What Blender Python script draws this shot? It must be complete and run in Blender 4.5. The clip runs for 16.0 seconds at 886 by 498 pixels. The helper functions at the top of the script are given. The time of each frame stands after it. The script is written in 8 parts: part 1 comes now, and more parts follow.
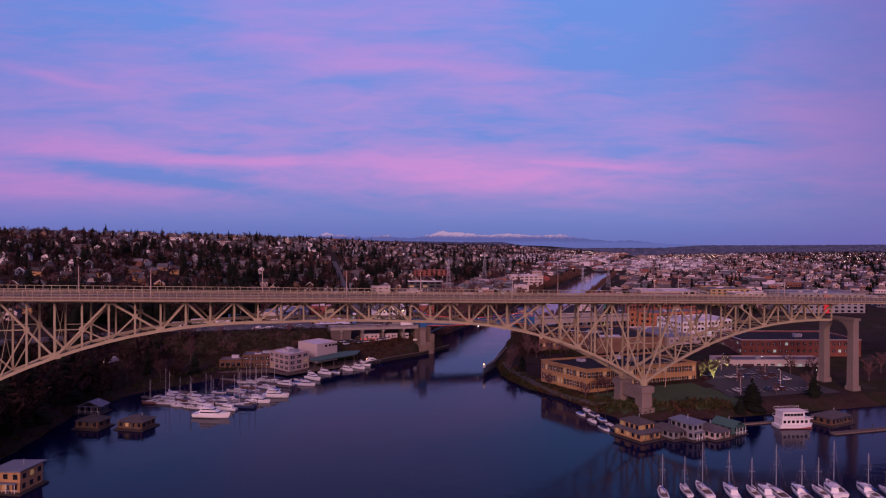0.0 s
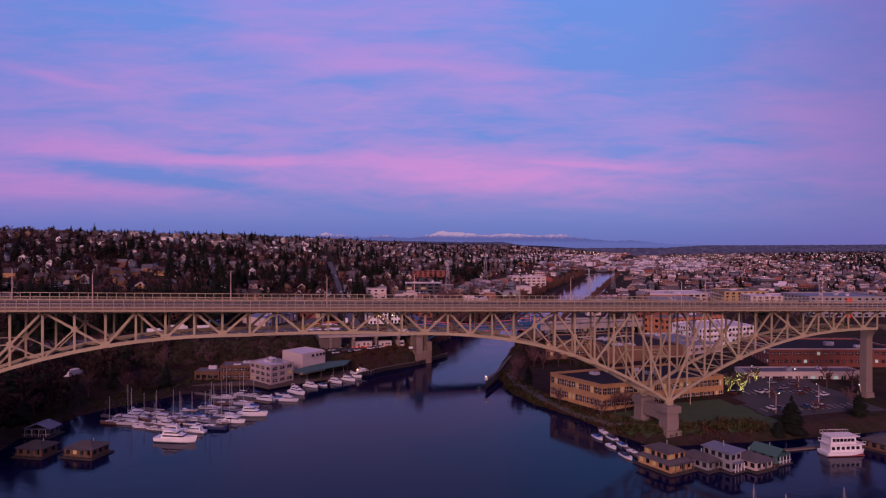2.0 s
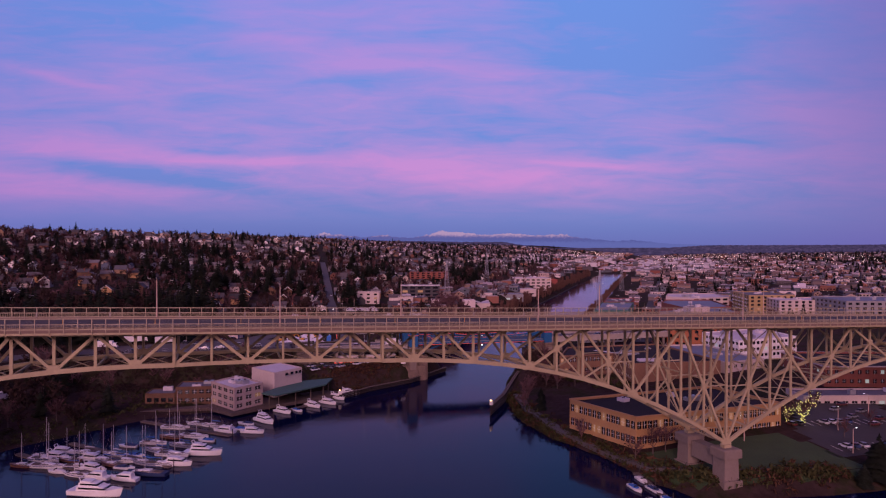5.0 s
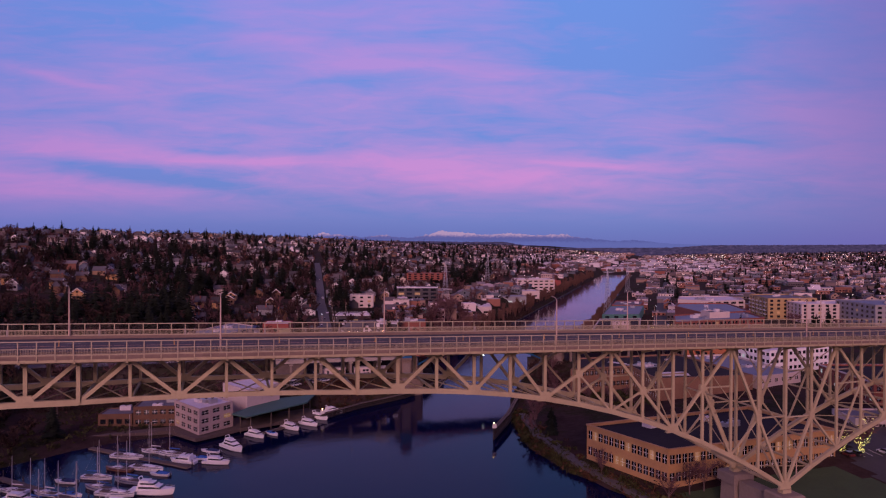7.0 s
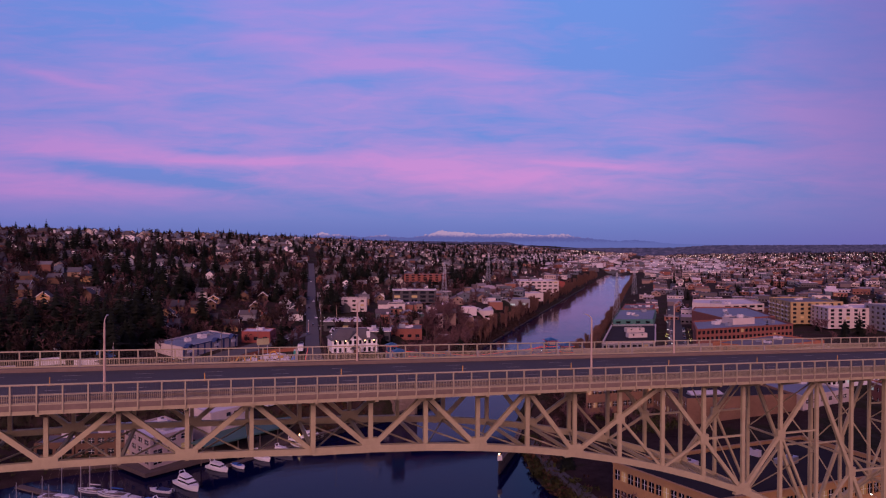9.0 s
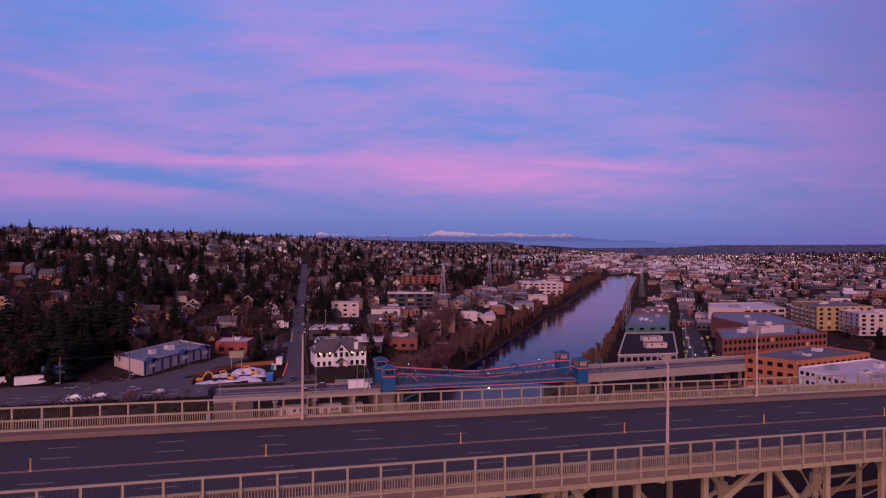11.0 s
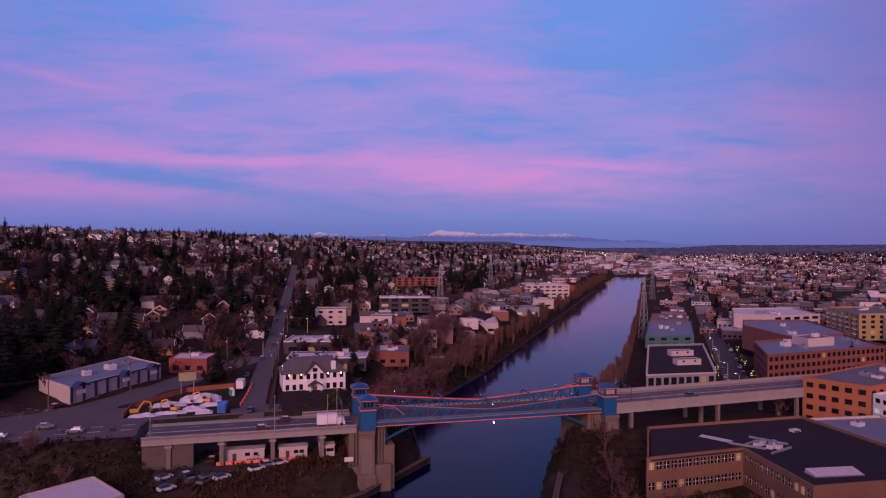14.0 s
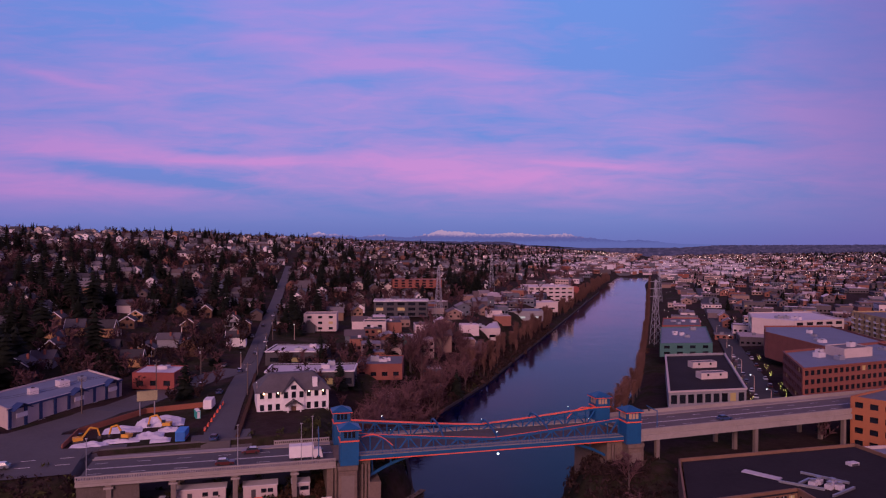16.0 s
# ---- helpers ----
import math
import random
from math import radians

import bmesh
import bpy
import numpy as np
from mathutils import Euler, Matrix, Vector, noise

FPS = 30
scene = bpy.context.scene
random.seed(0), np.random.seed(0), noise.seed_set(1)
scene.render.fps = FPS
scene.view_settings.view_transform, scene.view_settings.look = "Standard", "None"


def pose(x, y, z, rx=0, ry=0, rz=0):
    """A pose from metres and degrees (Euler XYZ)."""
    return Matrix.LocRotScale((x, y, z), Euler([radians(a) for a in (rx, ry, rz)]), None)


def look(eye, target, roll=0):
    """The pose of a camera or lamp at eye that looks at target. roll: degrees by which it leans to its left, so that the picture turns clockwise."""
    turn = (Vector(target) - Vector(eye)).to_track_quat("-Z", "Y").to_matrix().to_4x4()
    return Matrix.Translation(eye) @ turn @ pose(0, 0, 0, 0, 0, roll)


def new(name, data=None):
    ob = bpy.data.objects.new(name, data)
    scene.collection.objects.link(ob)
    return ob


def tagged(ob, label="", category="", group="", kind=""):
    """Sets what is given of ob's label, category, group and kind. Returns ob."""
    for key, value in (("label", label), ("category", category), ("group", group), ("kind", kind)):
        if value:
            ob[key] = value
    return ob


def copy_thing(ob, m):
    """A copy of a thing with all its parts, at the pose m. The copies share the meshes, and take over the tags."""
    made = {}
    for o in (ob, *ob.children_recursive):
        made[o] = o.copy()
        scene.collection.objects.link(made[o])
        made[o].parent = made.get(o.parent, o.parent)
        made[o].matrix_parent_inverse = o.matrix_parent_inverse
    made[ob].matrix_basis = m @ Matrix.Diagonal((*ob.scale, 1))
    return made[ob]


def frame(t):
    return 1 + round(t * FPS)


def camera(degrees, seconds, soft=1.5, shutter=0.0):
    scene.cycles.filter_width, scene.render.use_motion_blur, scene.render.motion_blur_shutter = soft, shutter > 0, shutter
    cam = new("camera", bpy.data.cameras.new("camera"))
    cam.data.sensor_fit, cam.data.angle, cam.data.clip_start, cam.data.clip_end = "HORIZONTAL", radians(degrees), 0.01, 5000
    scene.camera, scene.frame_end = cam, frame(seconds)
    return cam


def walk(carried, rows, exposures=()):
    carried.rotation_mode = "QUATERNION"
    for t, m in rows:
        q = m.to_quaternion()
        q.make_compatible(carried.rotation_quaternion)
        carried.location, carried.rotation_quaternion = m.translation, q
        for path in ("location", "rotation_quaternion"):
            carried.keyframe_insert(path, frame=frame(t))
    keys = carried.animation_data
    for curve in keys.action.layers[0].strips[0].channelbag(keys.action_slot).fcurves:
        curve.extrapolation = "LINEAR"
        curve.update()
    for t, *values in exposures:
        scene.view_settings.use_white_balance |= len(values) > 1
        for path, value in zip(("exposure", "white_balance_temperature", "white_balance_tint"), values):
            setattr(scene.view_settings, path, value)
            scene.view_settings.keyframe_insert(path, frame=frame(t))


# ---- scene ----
cam = camera(66.2, 16.0, soft=1.2)

# the camera glides in a straight line and never turns
LOOK = (0.31156, 0.95018, -0.00884)
PATH = [
    (0, (-42.66, -237.78, 70.38)),
    (1, (-36.91, -222.01, 70.27)),
    (2, (-31.12, -205.80, 70.18)),
    (3, (-25.21, -189.39, 70.03)),
    (4, (-19.47, -173.08, 69.83)),
    (6.5, (-4.21, -131.39, 69.36)),
    (7, (-1.09, -123.08, 69.29)),
    (7.5, (2.01, -114.62, 69.30)),
    (8, (5.14, -106.01, 69.23)),
    (8.5, (8.31, -97.33, 69.10)),
    (9, (11.44, -88.62, 68.94)),
    (11.5, (27.08, -45.76, 68.83)),
    (12, (30.12, -37.16, 68.59)),
    (12.5, (33.06, -29.00, 68.45)),
    (13, (35.87, -21.94, 68.36)),
    (13.5, (38.47, -15.29, 68.41)),
    (14, (40.97, -8.63, 68.46)),
    (15, (46.09, 5.02, 68.45)),
    (16, (51.07, 18.58, 68.47)),
]
walk(cam, [(t, look(eye, tuple(e + d for e, d in zip(eye, LOOK)), 0.29)) for t, eye in PATH])

# ---- light: dusk sky in front, a broad warm glow low behind the camera ----
HEADING = radians(18.15)          # the way the camera faces, from +y towards +x


class Graph:
    """Short hand for node trees."""

    def __init__(self, tree):
        self.t = tree

    def node(self, kind):
        return self.t.nodes.new(kind)

    def op(self, kind, operation):
        n = self.t.nodes.new(kind)
        n.operation = operation
        return n

    def mapping(self, vector, kind="POINT", at=(0, 0, 0), turn=0.0, scale=(1, 1, 1)):
        n = self.t.nodes.new("ShaderNodeMapping")
        n.vector_type = kind
        self.put(n.inputs["Vector"], vector)
        n.inputs["Location"].default_value, n.inputs["Rotation"].default_value, n.inputs["Scale"].default_value = at, (0, 0, turn), scale
        return n.outputs[0]

    def put(self, socket, value):
        if isinstance(value, bpy.types.NodeSocket):
            self.t.links.new(value, socket)
        else:
            socket.default_value = value

    def math(self, op, a, b=0.0, clamp=False):
        n = self.op("ShaderNodeMath", op)
        n.use_clamp = clamp
        self.put(n.inputs[0], a)
        self.put(n.inputs[1], b)
        return n.outputs[0]

    def mix(self, f, a, b, blend="MIX"):
        n = self.node("ShaderNodeMix")
        n.data_type, n.blend_type = "RGBA", blend
        self.put(n.inputs[0], f)
        self.put(n.inputs[6], a)
        self.put(n.inputs[7], b)
        return n.outputs[2]

    def noise(self, vector, scale, detail=4.0, rough=0.55, distort=0.0):
        n = self.node("ShaderNodeTexNoise")
        if vector is not None:
            self.put(n.inputs["Vector"], vector)
        self.put(n.inputs["Scale"], scale)
        self.put(n.inputs["Detail"], detail)
        self.put(n.inputs["Roughness"], rough)
        self.put(n.inputs["Distortion"], distort)
        return n.outputs["Fac"]

    def ramp(self, fac, stops):
        n = self.node("ShaderNodeValToRGB")
        el = n.color_ramp.elements
        while len(el) < len(stops):
            el.new(0.5)
        for e, (p, c) in zip(el, stops):
            e.position, e.color = p, (*c, 1)
        self.put(n.inputs[0], fac)
        return n.outputs[0]


def lin(r, g, b):
    """sRGB 0..255 to linear."""
    return tuple(((c / 255 + 0.055) / 1.055) ** 2.4 if c > 10 else c / 255 / 12.92 for c in (r, g, b))


def build_sky():
    world = bpy.data.worlds.new("dusk_sky")
    scene.world = world
    world.use_nodes = True
    g = Graph(world.node_tree)
    world.node_tree.nodes.clear()
    out = g.node("ShaderNodeOutputWorld")
    bg = g.node("ShaderNodeBackground")
    way = g.node("ShaderNodeTexCoord").outputs["Generated"]
    ahead = g.mapping(way, turn=HEADING)
    sep = g.node("ShaderNodeSeparateXYZ")
    g.put(sep.inputs[0], ahead)
    ax, ay, az = sep.outputs
    front = g.math("MAXIMUM", ay, 0.03)
    u, v = g.math("DIVIDE", ax, front), g.math("DIVIDE", az, front)
    # cloud streaks: u to the side, v above the horizon, in tangents
    flat = g.node("ShaderNodeCombineXYZ")
    g.put(flat.inputs[0], u)
    g.put(flat.inputs[1], v)
    long = g.mapping(flat.outputs[0], turn=radians(7), scale=(1.6, 9.0, 1))
    wisps = g.noise(long, 1.7, 7, 0.55, 0.6)
    fine = g.noise(long, 6.0, 6, 0.6, 0.9)
    jitter = g.node("ShaderNodeTexNoise")
    g.put(jitter.inputs["Vector"], long)
    g.put(jitter.inputs["Scale"], 1.1)
    g.put(jitter.inputs["Detail"], 5.0)
    shift = g.op("ShaderNodeVectorMath", "SCALE")
    sub = g.op("ShaderNodeVectorMath", "SUBTRACT")
    g.put(sub.inputs[0], jitter.outputs["Color"])
    sub.inputs[1].default_value = (0.5, 0.5, 0.5)
    g.put(shift.inputs[0], sub.outputs[0])
    shift.inputs["Scale"].default_value = 0.07
    added = g.op("ShaderNodeVectorMath", "ADD")
    g.put(added.inputs[0], flat.outputs[0])
    g.put(added.inputs[1], shift.outputs[0])
    #        u      v     half-length, half-width, slope, strength
    bands = [(-0.62, 0.135, 0.42, 0.035, -0.03, 0.60), (-0.25, 0.112, 0.60, 0.028, -0.05, 0.50),
             (0.08, 0.097, 0.45, 0.026, -0.10, 0.55), (0.26, 0.116, 0.42, 0.016, -0.05, 0.45),
             (-0.57, 0.249, 0.17, 0.008, -0.15, 0.75), (0.00, 0.210, 0.26, 0.026, -0.05, 0.36),
             (0.56, 0.175, 0.45, 0.075, -0.12, 0.45), (-0.15, 0.285, 0.50, 0.100, -0.18, 0.26),
             (-0.56, 0.075, 0.40, 0.022, -0.06, 0.38), (-0.48, 0.096, 0.45, 0.016, -0.13, -0.75),
             (0.32, 0.300, 0.30, 0.110, 0.12, -0.60), (-0.58, 0.320, 0.32, 0.080, -0.10, -0.40),
             (0.22, 0.113, 0.20, 0.007, -0.06, 0.55), (-0.36, 0.113, 0.24, 0.009, -0.03, 0.50),
             (-0.24, 0.310, 0.28, 0.045, -0.15, 0.40), (-0.02, 0.250, 0.30, 0.014, -0.08, 0.40), (-0.36, 0.131, 0.14, 0.007, -0.04, -0.55), (0.45, 0.158, 0.18, 0.014, -0.06, -0.55),
             (0.20, 0.290, 0.26, 0.050, -0.05, -0.45), (-0.42, 0.330, 0.24, 0.035, -0.08, -0.45), (0.10, 0.180, 0.34, 0.030, -0.06, -0.40), (-0.12, 0.222, 0.26, 0.026, -0.12, -0.38)]
    total = g.math("MULTIPLY_ADD", wisps, 1.85)
    total.node.inputs[2].default_value = -0.50
    total = g.math("ADD", total, g.math("MULTIPLY", g.math("SUBTRACT", fine, 0.5), 0.95))
    for cu, cv, lu, lv, slope, strength in bands:
        grad = g.node("ShaderNodeTexGradient")
        grad.gradient_type = "QUADRATIC_SPHERE"
        g.put(grad.inputs[0], g.mapping(added.outputs[0], "TEXTURE", (cu, cv, 0), math.atan(slope), (lu, lv * 1.6, 1)))
        total = g.math("ADD", total, g.math("MULTIPLY", grad.outputs["Fac"], strength))
    # clouds thin out towards the horizon
    low = g.node("ShaderNodeMapRange")
    low.interpolation_type = "SMOOTHSTEP"
    g.put(low.inputs[0], v)
    low.inputs[1].default_value, low.inputs[2].default_value = 0.015, 0.085
    pink = g.math("MULTIPLY", total, low.outputs[0], clamp=True)
    clear = g.ramp(g.math("MULTIPLY", v, 2.6, clamp=True),
                   [(0.0, lin(98, 108, 182)), (0.10, lin(98, 120, 196)), (0.35, lin(104, 131, 213)), (1.0, lin(104, 142, 224))])
    cloud = g.ramp(g.math("MULTIPLY", v, 2.6, clamp=True),
                   [(0.0, lin(150, 122, 196)), (0.25, lin(196, 132, 208)), (0.5, lin(178, 136, 212)), (1.0, lin(160, 138, 220))])
    colour = g.mix(pink, clear, cloud)
    # the side away from the glow is dimmer
    side = g.node("ShaderNodeMapRange")
    side.interpolation_type = "SMOOTHSTEP"
    g.put(side.inputs[0], u)
    side.inputs[1].default_value, side.inputs[2].default_value = 0.22, 0.80
    colour = g.mix(g.math("MULTIPLY", side.outputs[0], 0.85), colour, (*lin(106, 94, 174), 1))
    left_side = g.node("ShaderNodeMapRange")
    left_side.interpolation_type = "SMOOTHSTEP"
    g.put(left_side.inputs[0], g.math("MULTIPLY", u, -1.0))
    left_side.inputs[1].default_value, left_side.inputs[2].default_value = 0.20, 0.80
    colour = g.mix(g.math("MULTIPLY", left_side.outputs[0], 0.28), colour, (*lin(118, 104, 190), 1))
    # behind the camera: the glow of the risen light, warm and low
    back = g.math("MULTIPLY", g.math("SUBTRACT", 0.15, ay), 1.0, clamp=True)
    lift = g.math("POWER", g.math("SUBTRACT", 1.0, g.math("ABSOLUTE", az)), 4.0)
    colour = g.mix(g.math("MULTIPLY", back, lift, clamp=True), colour, (*GLOW, 1))
    # a trace of plain clear sky
    sky = g.node("ShaderNodeTexSky")
    sky.sky_type, sky.sun_disc = "NISHITA", False
    sky.sun_elevation, sky.sun_rotation = radians(6), SUN_TURN
    colour = g.mix(1.0, colour, g.mix(1.0, sky.outputs[0], (0.01, 0.01, 0.01, 1), "MULTIPLY"), "ADD")
    # overhead the dusk sky deepens to violet
    high = g.node("ShaderNodeMapRange")
    high.interpolation_type = "SMOOTHSTEP"
    g.put(high.inputs[0], az)
    high.inputs[1].default_value, high.inputs[2].default_value = 0.36, 0.75
    colour = g.mix(high.outputs[0], colour, (*ZENITH, 1))
    g.put(bg.inputs[0], colour)
    bg.inputs[1].default_value = SKY_STRENGTH
    g.t.links.new(bg.outputs[0], out.inputs[0])


GLOW = (1.10, 0.50, 0.64)
ZENITH = (0.15, 0.085, 0.27)
SKY_STRENGTH = 1.0
SUN_TURN = HEADING + radians(180 + 25)
build_sky()
sun = new("sun", bpy.data.lights.new("sun", "SUN"))
sun.data.energy, sun.data.angle, sun.data.color = 2.3, radians(24), (1.0, 0.525, 0.57)
sun.matrix_world = look((-140, -260, 120), (0, 0, 0))

# ---- materials ----
MATS = {}


def material(name, colour, rough=0.8, metal=0.0, scale=1.0, vary=0.25, stain=0.0, stain_colour=None, bump=0.0, bump_scale=8.0,
             per_object=0.0, per_island=0.0, spec=0.5, glow=None):
    """A surface with grain and larger blotches, in object space metres (world for joined meshes)."""
    if name in MATS:
        return MATS[name]
    m = bpy.data.materials.new(name)
    m.use_nodes = True
    g = Graph(m.node_tree)
    b = m.node_tree.nodes["Principled BSDF"]
    at = g.node("ShaderNodeTexCoord").outputs["Object"]
    base = (*colour, 1)
    fine, wide = g.noise(at, 3.0 * scale, 5, 0.65), g.noise(at, 0.22 * scale, 4, 0.6)
    k = g.math("MULTIPLY_ADD", g.math("ADD", g.math("SUBTRACT", fine, 0.5), g.math("SUBTRACT", wide, 0.5)), 2.0 * vary)
    k.node.inputs[2].default_value = 1.0
    if per_object:
        r = g.node("ShaderNodeObjectInfo").outputs["Random"]
        n = g.math("MULTIPLY_ADD", r, 2 * per_object)
        n.node.inputs[2].default_value = 1 - per_object
        k = g.math("MULTIPLY", k, n)
    if per_island:
        r = g.node("ShaderNodeNewGeometry").outputs["Random Per Island"]
        n = g.math("MULTIPLY_ADD", r, 2 * per_island)
        n.node.inputs[2].default_value = 1 - per_island
        k = g.math("MULTIPLY", k, n)
    colour_out = g.mix(1.0, base, g.node("ShaderNodeCombineColor").outputs[0], "MULTIPLY")
    comb = colour_out.node.inputs[7].links[0].from_node
    for s in comb.inputs[:3]:
        g.put(s, k)
    if stain:
        mask = g.node("ShaderNodeMapRange")
        g.put(mask.inputs[0], g.noise(at, 0.8 * scale, 6, 0.7, 0.5))
        mask.inputs[1].default_value, mask.inputs[2].default_value = 0.52, 0.72
        mask.inputs[4].default_value = stain
        colour_out = g.mix(mask.outputs[0], colour_out, (*(stain_colour or [c * 0.5 for c in colour]), 1))
    g.put(b.inputs["Base Color"], colour_out)
    b.inputs["Roughness"].default_value, b.inputs["Metallic"].default_value = rough, metal
    b.inputs["Specular IOR Level"].default_value = spec
    if bump:
        bn = g.node("ShaderNodeBump")
        bn.inputs["Strength"].default_value, bn.inputs["Distance"].default_value = bump, 0.05
        g.put(bn.inputs["Height"], g.noise(at, bump_scale, 5, 0.6))
        g.put(b.inputs["Normal"], bn.outputs[0])
    if glow:
        b.inputs["Emission Color"].default_value, b.inputs["Emission Strength"].default_value = (*glow[0], 1), glow[1]
    MATS[name] = m
    return m


def random_palette(name, stops, rough=0.8, island=True, vary=0.18, spec=0.3):
    """A material whose colour is picked per piece from a few paints."""
    m = bpy.data.materials.new(name)
    m.use_nodes = True
    g = Graph(m.node_tree)
    b = m.node_tree.nodes["Principled BSDF"]
    r = (g.node("ShaderNodeNewGeometry").outputs["Random Per Island"] if island else g.node("ShaderNodeObjectInfo").outputs["Random"])
    n = g.node("ShaderNodeValToRGB")
    n.color_ramp.interpolation = "CONSTANT"
    while len(n.color_ramp.elements) < len(stops):
        n.color_ramp.elements.new(0.5)
    for i, (e, c) in enumerate(zip(n.color_ramp.elements, stops)):
        e.position, e.color = i / len(stops), (*c, 1)
    g.put(n.inputs[0], r)
    at = g.node("ShaderNodeTexCoord").outputs["Object"]
    k = g.math("MULTIPLY_ADD", g.noise(at, 0.6, 5, 0.65), 2 * vary)
    k.node.inputs[2].default_value = 1 - vary
    comb = g.node("ShaderNodeCombineColor")
    for s in comb.inputs[:3]:
        g.put(s, k)
    g.put(b.inputs["Base Color"], g.mix(1.0, n.outputs[0], comb.outputs[0], "MULTIPLY"))
    b.inputs["Roughness"].default_value = rough
    b.inputs["Specular IOR Level"].default_value = spec
    MATS[name] = m
    return m


def water_material():
    m = bpy.data.materials.new("water")
    m.use_nodes = True
    g = Graph(m.node_tree)
    b = m.node_tree.nodes["Principled BSDF"]
    at = g.node("ShaderNodeTexCoord").outputs["Object"]
    b.inputs["Base Color"].default_value = (0.0014, 0.0032, 0.030, 1)
    b.inputs["IOR"].default_value = 1.33
    b.inputs["Specular IOR Level"].default_value = 0.13
    b.inputs["Roughness"].default_value = 0.07
    ripples = g.math("ADD", g.noise(at, 0.35, 6, 0.6, 0.4), g.math("MULTIPLY", g.noise(at, 0.05, 4, 0.5), 2.0))
    calm = g.node("ShaderNodeMapRange")
    g.put(calm.inputs[0], g.noise(at, 0.012, 3, 0.5, 0.8))
    calm.inputs[1].default_value, calm.inputs[2].default_value = 0.4, 0.62
    calm.inputs[3].default_value, calm.inputs[4].default_value = 0.03, 0.13
    bn = g.node("ShaderNodeBump")
    g.put(bn.inputs["Strength"], calm.outputs[0])
    bn.inputs["Distance"].default_value = 0.6
    g.put(bn.inputs["Height"], ripples)
    g.put(b.inputs["Normal"], bn.outputs[0])
    return m


def ground_material():
    """Winter ground: earth, leaf litter, grass, worn paving towards the town."""
    m = bpy.data.materials.new("ground")
    m.use_nodes = True
    g = Graph(m.node_tree)
    b = m.node_tree.nodes["Principled BSDF"]
    at = g.node("ShaderNodeTexCoord").outputs["Object"]
    c = g.ramp(g.noise(at, 0.035, 7, 0.65), [(0.30, (0.030, 0.019, 0.018)), (0.47, (0.060, 0.040, 0.037)), (0.55, (0.034, 0.036, 0.018)), (0.70, (0.085, 0.066, 0.062))])
    c = g.mix(0.6, c, g.ramp(g.noise(at, 0.5, 6, 0.7), [(0.3, (0.35, 0.32, 0.32)), (0.7, (1.0, 0.95, 0.9))]), "MULTIPLY")
    g.put(b.inputs["Base Color"], c)
    b.inputs["Roughness"].default_value = 0.95
    b.inputs["Specular IOR Level"].default_value = 0.03
    bn = g.node("ShaderNodeBump")
    bn.inputs["Strength"].default_value, bn.inputs["Distance"].default_value = 0.6, 0.5
    g.put(bn.inputs["Height"], g.noise(at, 0.6, 6, 0.7))
    g.put(b.inputs["Normal"], bn.outputs[0])
    return m


def mountain_material():
    """Snow above, dark forest below; dusk light and haze painted in as glowing colour."""
    m = bpy.data.materials.new("mountain")
    m.use_nodes = True
    g = Graph(m.node_tree)
    b = m.node_tree.nodes["Principled BSDF"]
    at = g.node("ShaderNodeTexCoord").outputs["Object"]
    sep = g.node("ShaderNodeSeparateXYZ")
    g.put(sep.inputs[0], at)
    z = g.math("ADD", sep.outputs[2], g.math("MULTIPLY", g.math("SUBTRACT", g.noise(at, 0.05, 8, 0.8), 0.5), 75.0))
    # painted upwards: haze tint at the foot, hazy blue slopes, pink-lit snow
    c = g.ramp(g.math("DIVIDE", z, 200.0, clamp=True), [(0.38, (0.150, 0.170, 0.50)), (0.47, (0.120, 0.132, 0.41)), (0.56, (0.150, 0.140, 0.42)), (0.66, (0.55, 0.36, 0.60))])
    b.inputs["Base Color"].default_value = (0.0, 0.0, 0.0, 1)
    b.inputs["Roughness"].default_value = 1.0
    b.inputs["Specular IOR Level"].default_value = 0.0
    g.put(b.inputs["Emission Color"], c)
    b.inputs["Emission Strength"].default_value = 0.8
    return m


def shore_material():
    """Far woods and roofs, with violet haze painted into a colour that glows."""
    m = bpy.data.materials.new("far_shore")
    m.use_nodes = True
    g = Graph(m.node_tree)
    b = m.node_tree.nodes["Principled BSDF"]
    at = g.node("ShaderNodeTexCoord").outputs["Object"]
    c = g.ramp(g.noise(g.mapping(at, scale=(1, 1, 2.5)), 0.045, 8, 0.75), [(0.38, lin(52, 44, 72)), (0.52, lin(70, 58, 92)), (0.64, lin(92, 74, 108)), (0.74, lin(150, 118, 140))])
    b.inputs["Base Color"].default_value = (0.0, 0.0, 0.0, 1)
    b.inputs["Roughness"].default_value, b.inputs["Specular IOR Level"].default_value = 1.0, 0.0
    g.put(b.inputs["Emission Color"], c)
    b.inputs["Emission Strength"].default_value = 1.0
    return m


FAR_SHORE = shore_material()
STEEL = material("bridge_steel", (0.352, 0.286, 0.172), 0.6, scale=0.6, vary=0.16, stain=0.35, stain_colour=(0.22, 0.13, 0.08), per_object=0.06, bump=0.2)
WIRE = material("fence_mesh", (0.10, 0.08, 0.07), 0.7, vary=0.2)
DECK = material("deck_concrete", (0.176, 0.124, 0.100), 0.9, scale=0.6, vary=0.25, stain=0.5, stain_colour=(0.12, 0.08, 0.07), bump=0.3)
STEEL_RAIL = material("rail_steel", (0.350, 0.292, 0.190), 0.6, scale=1.0, vary=0.15, stain=0.3, stain_colour=(0.25, 0.15, 0.1))
CONCRETE = material("concrete", (0.193, 0.150, 0.125), 0.9, scale=0.5, vary=0.22, stain=0.5, stain_colour=(0.14, 0.12, 0.11), bump=0.3, bump_scale=3)
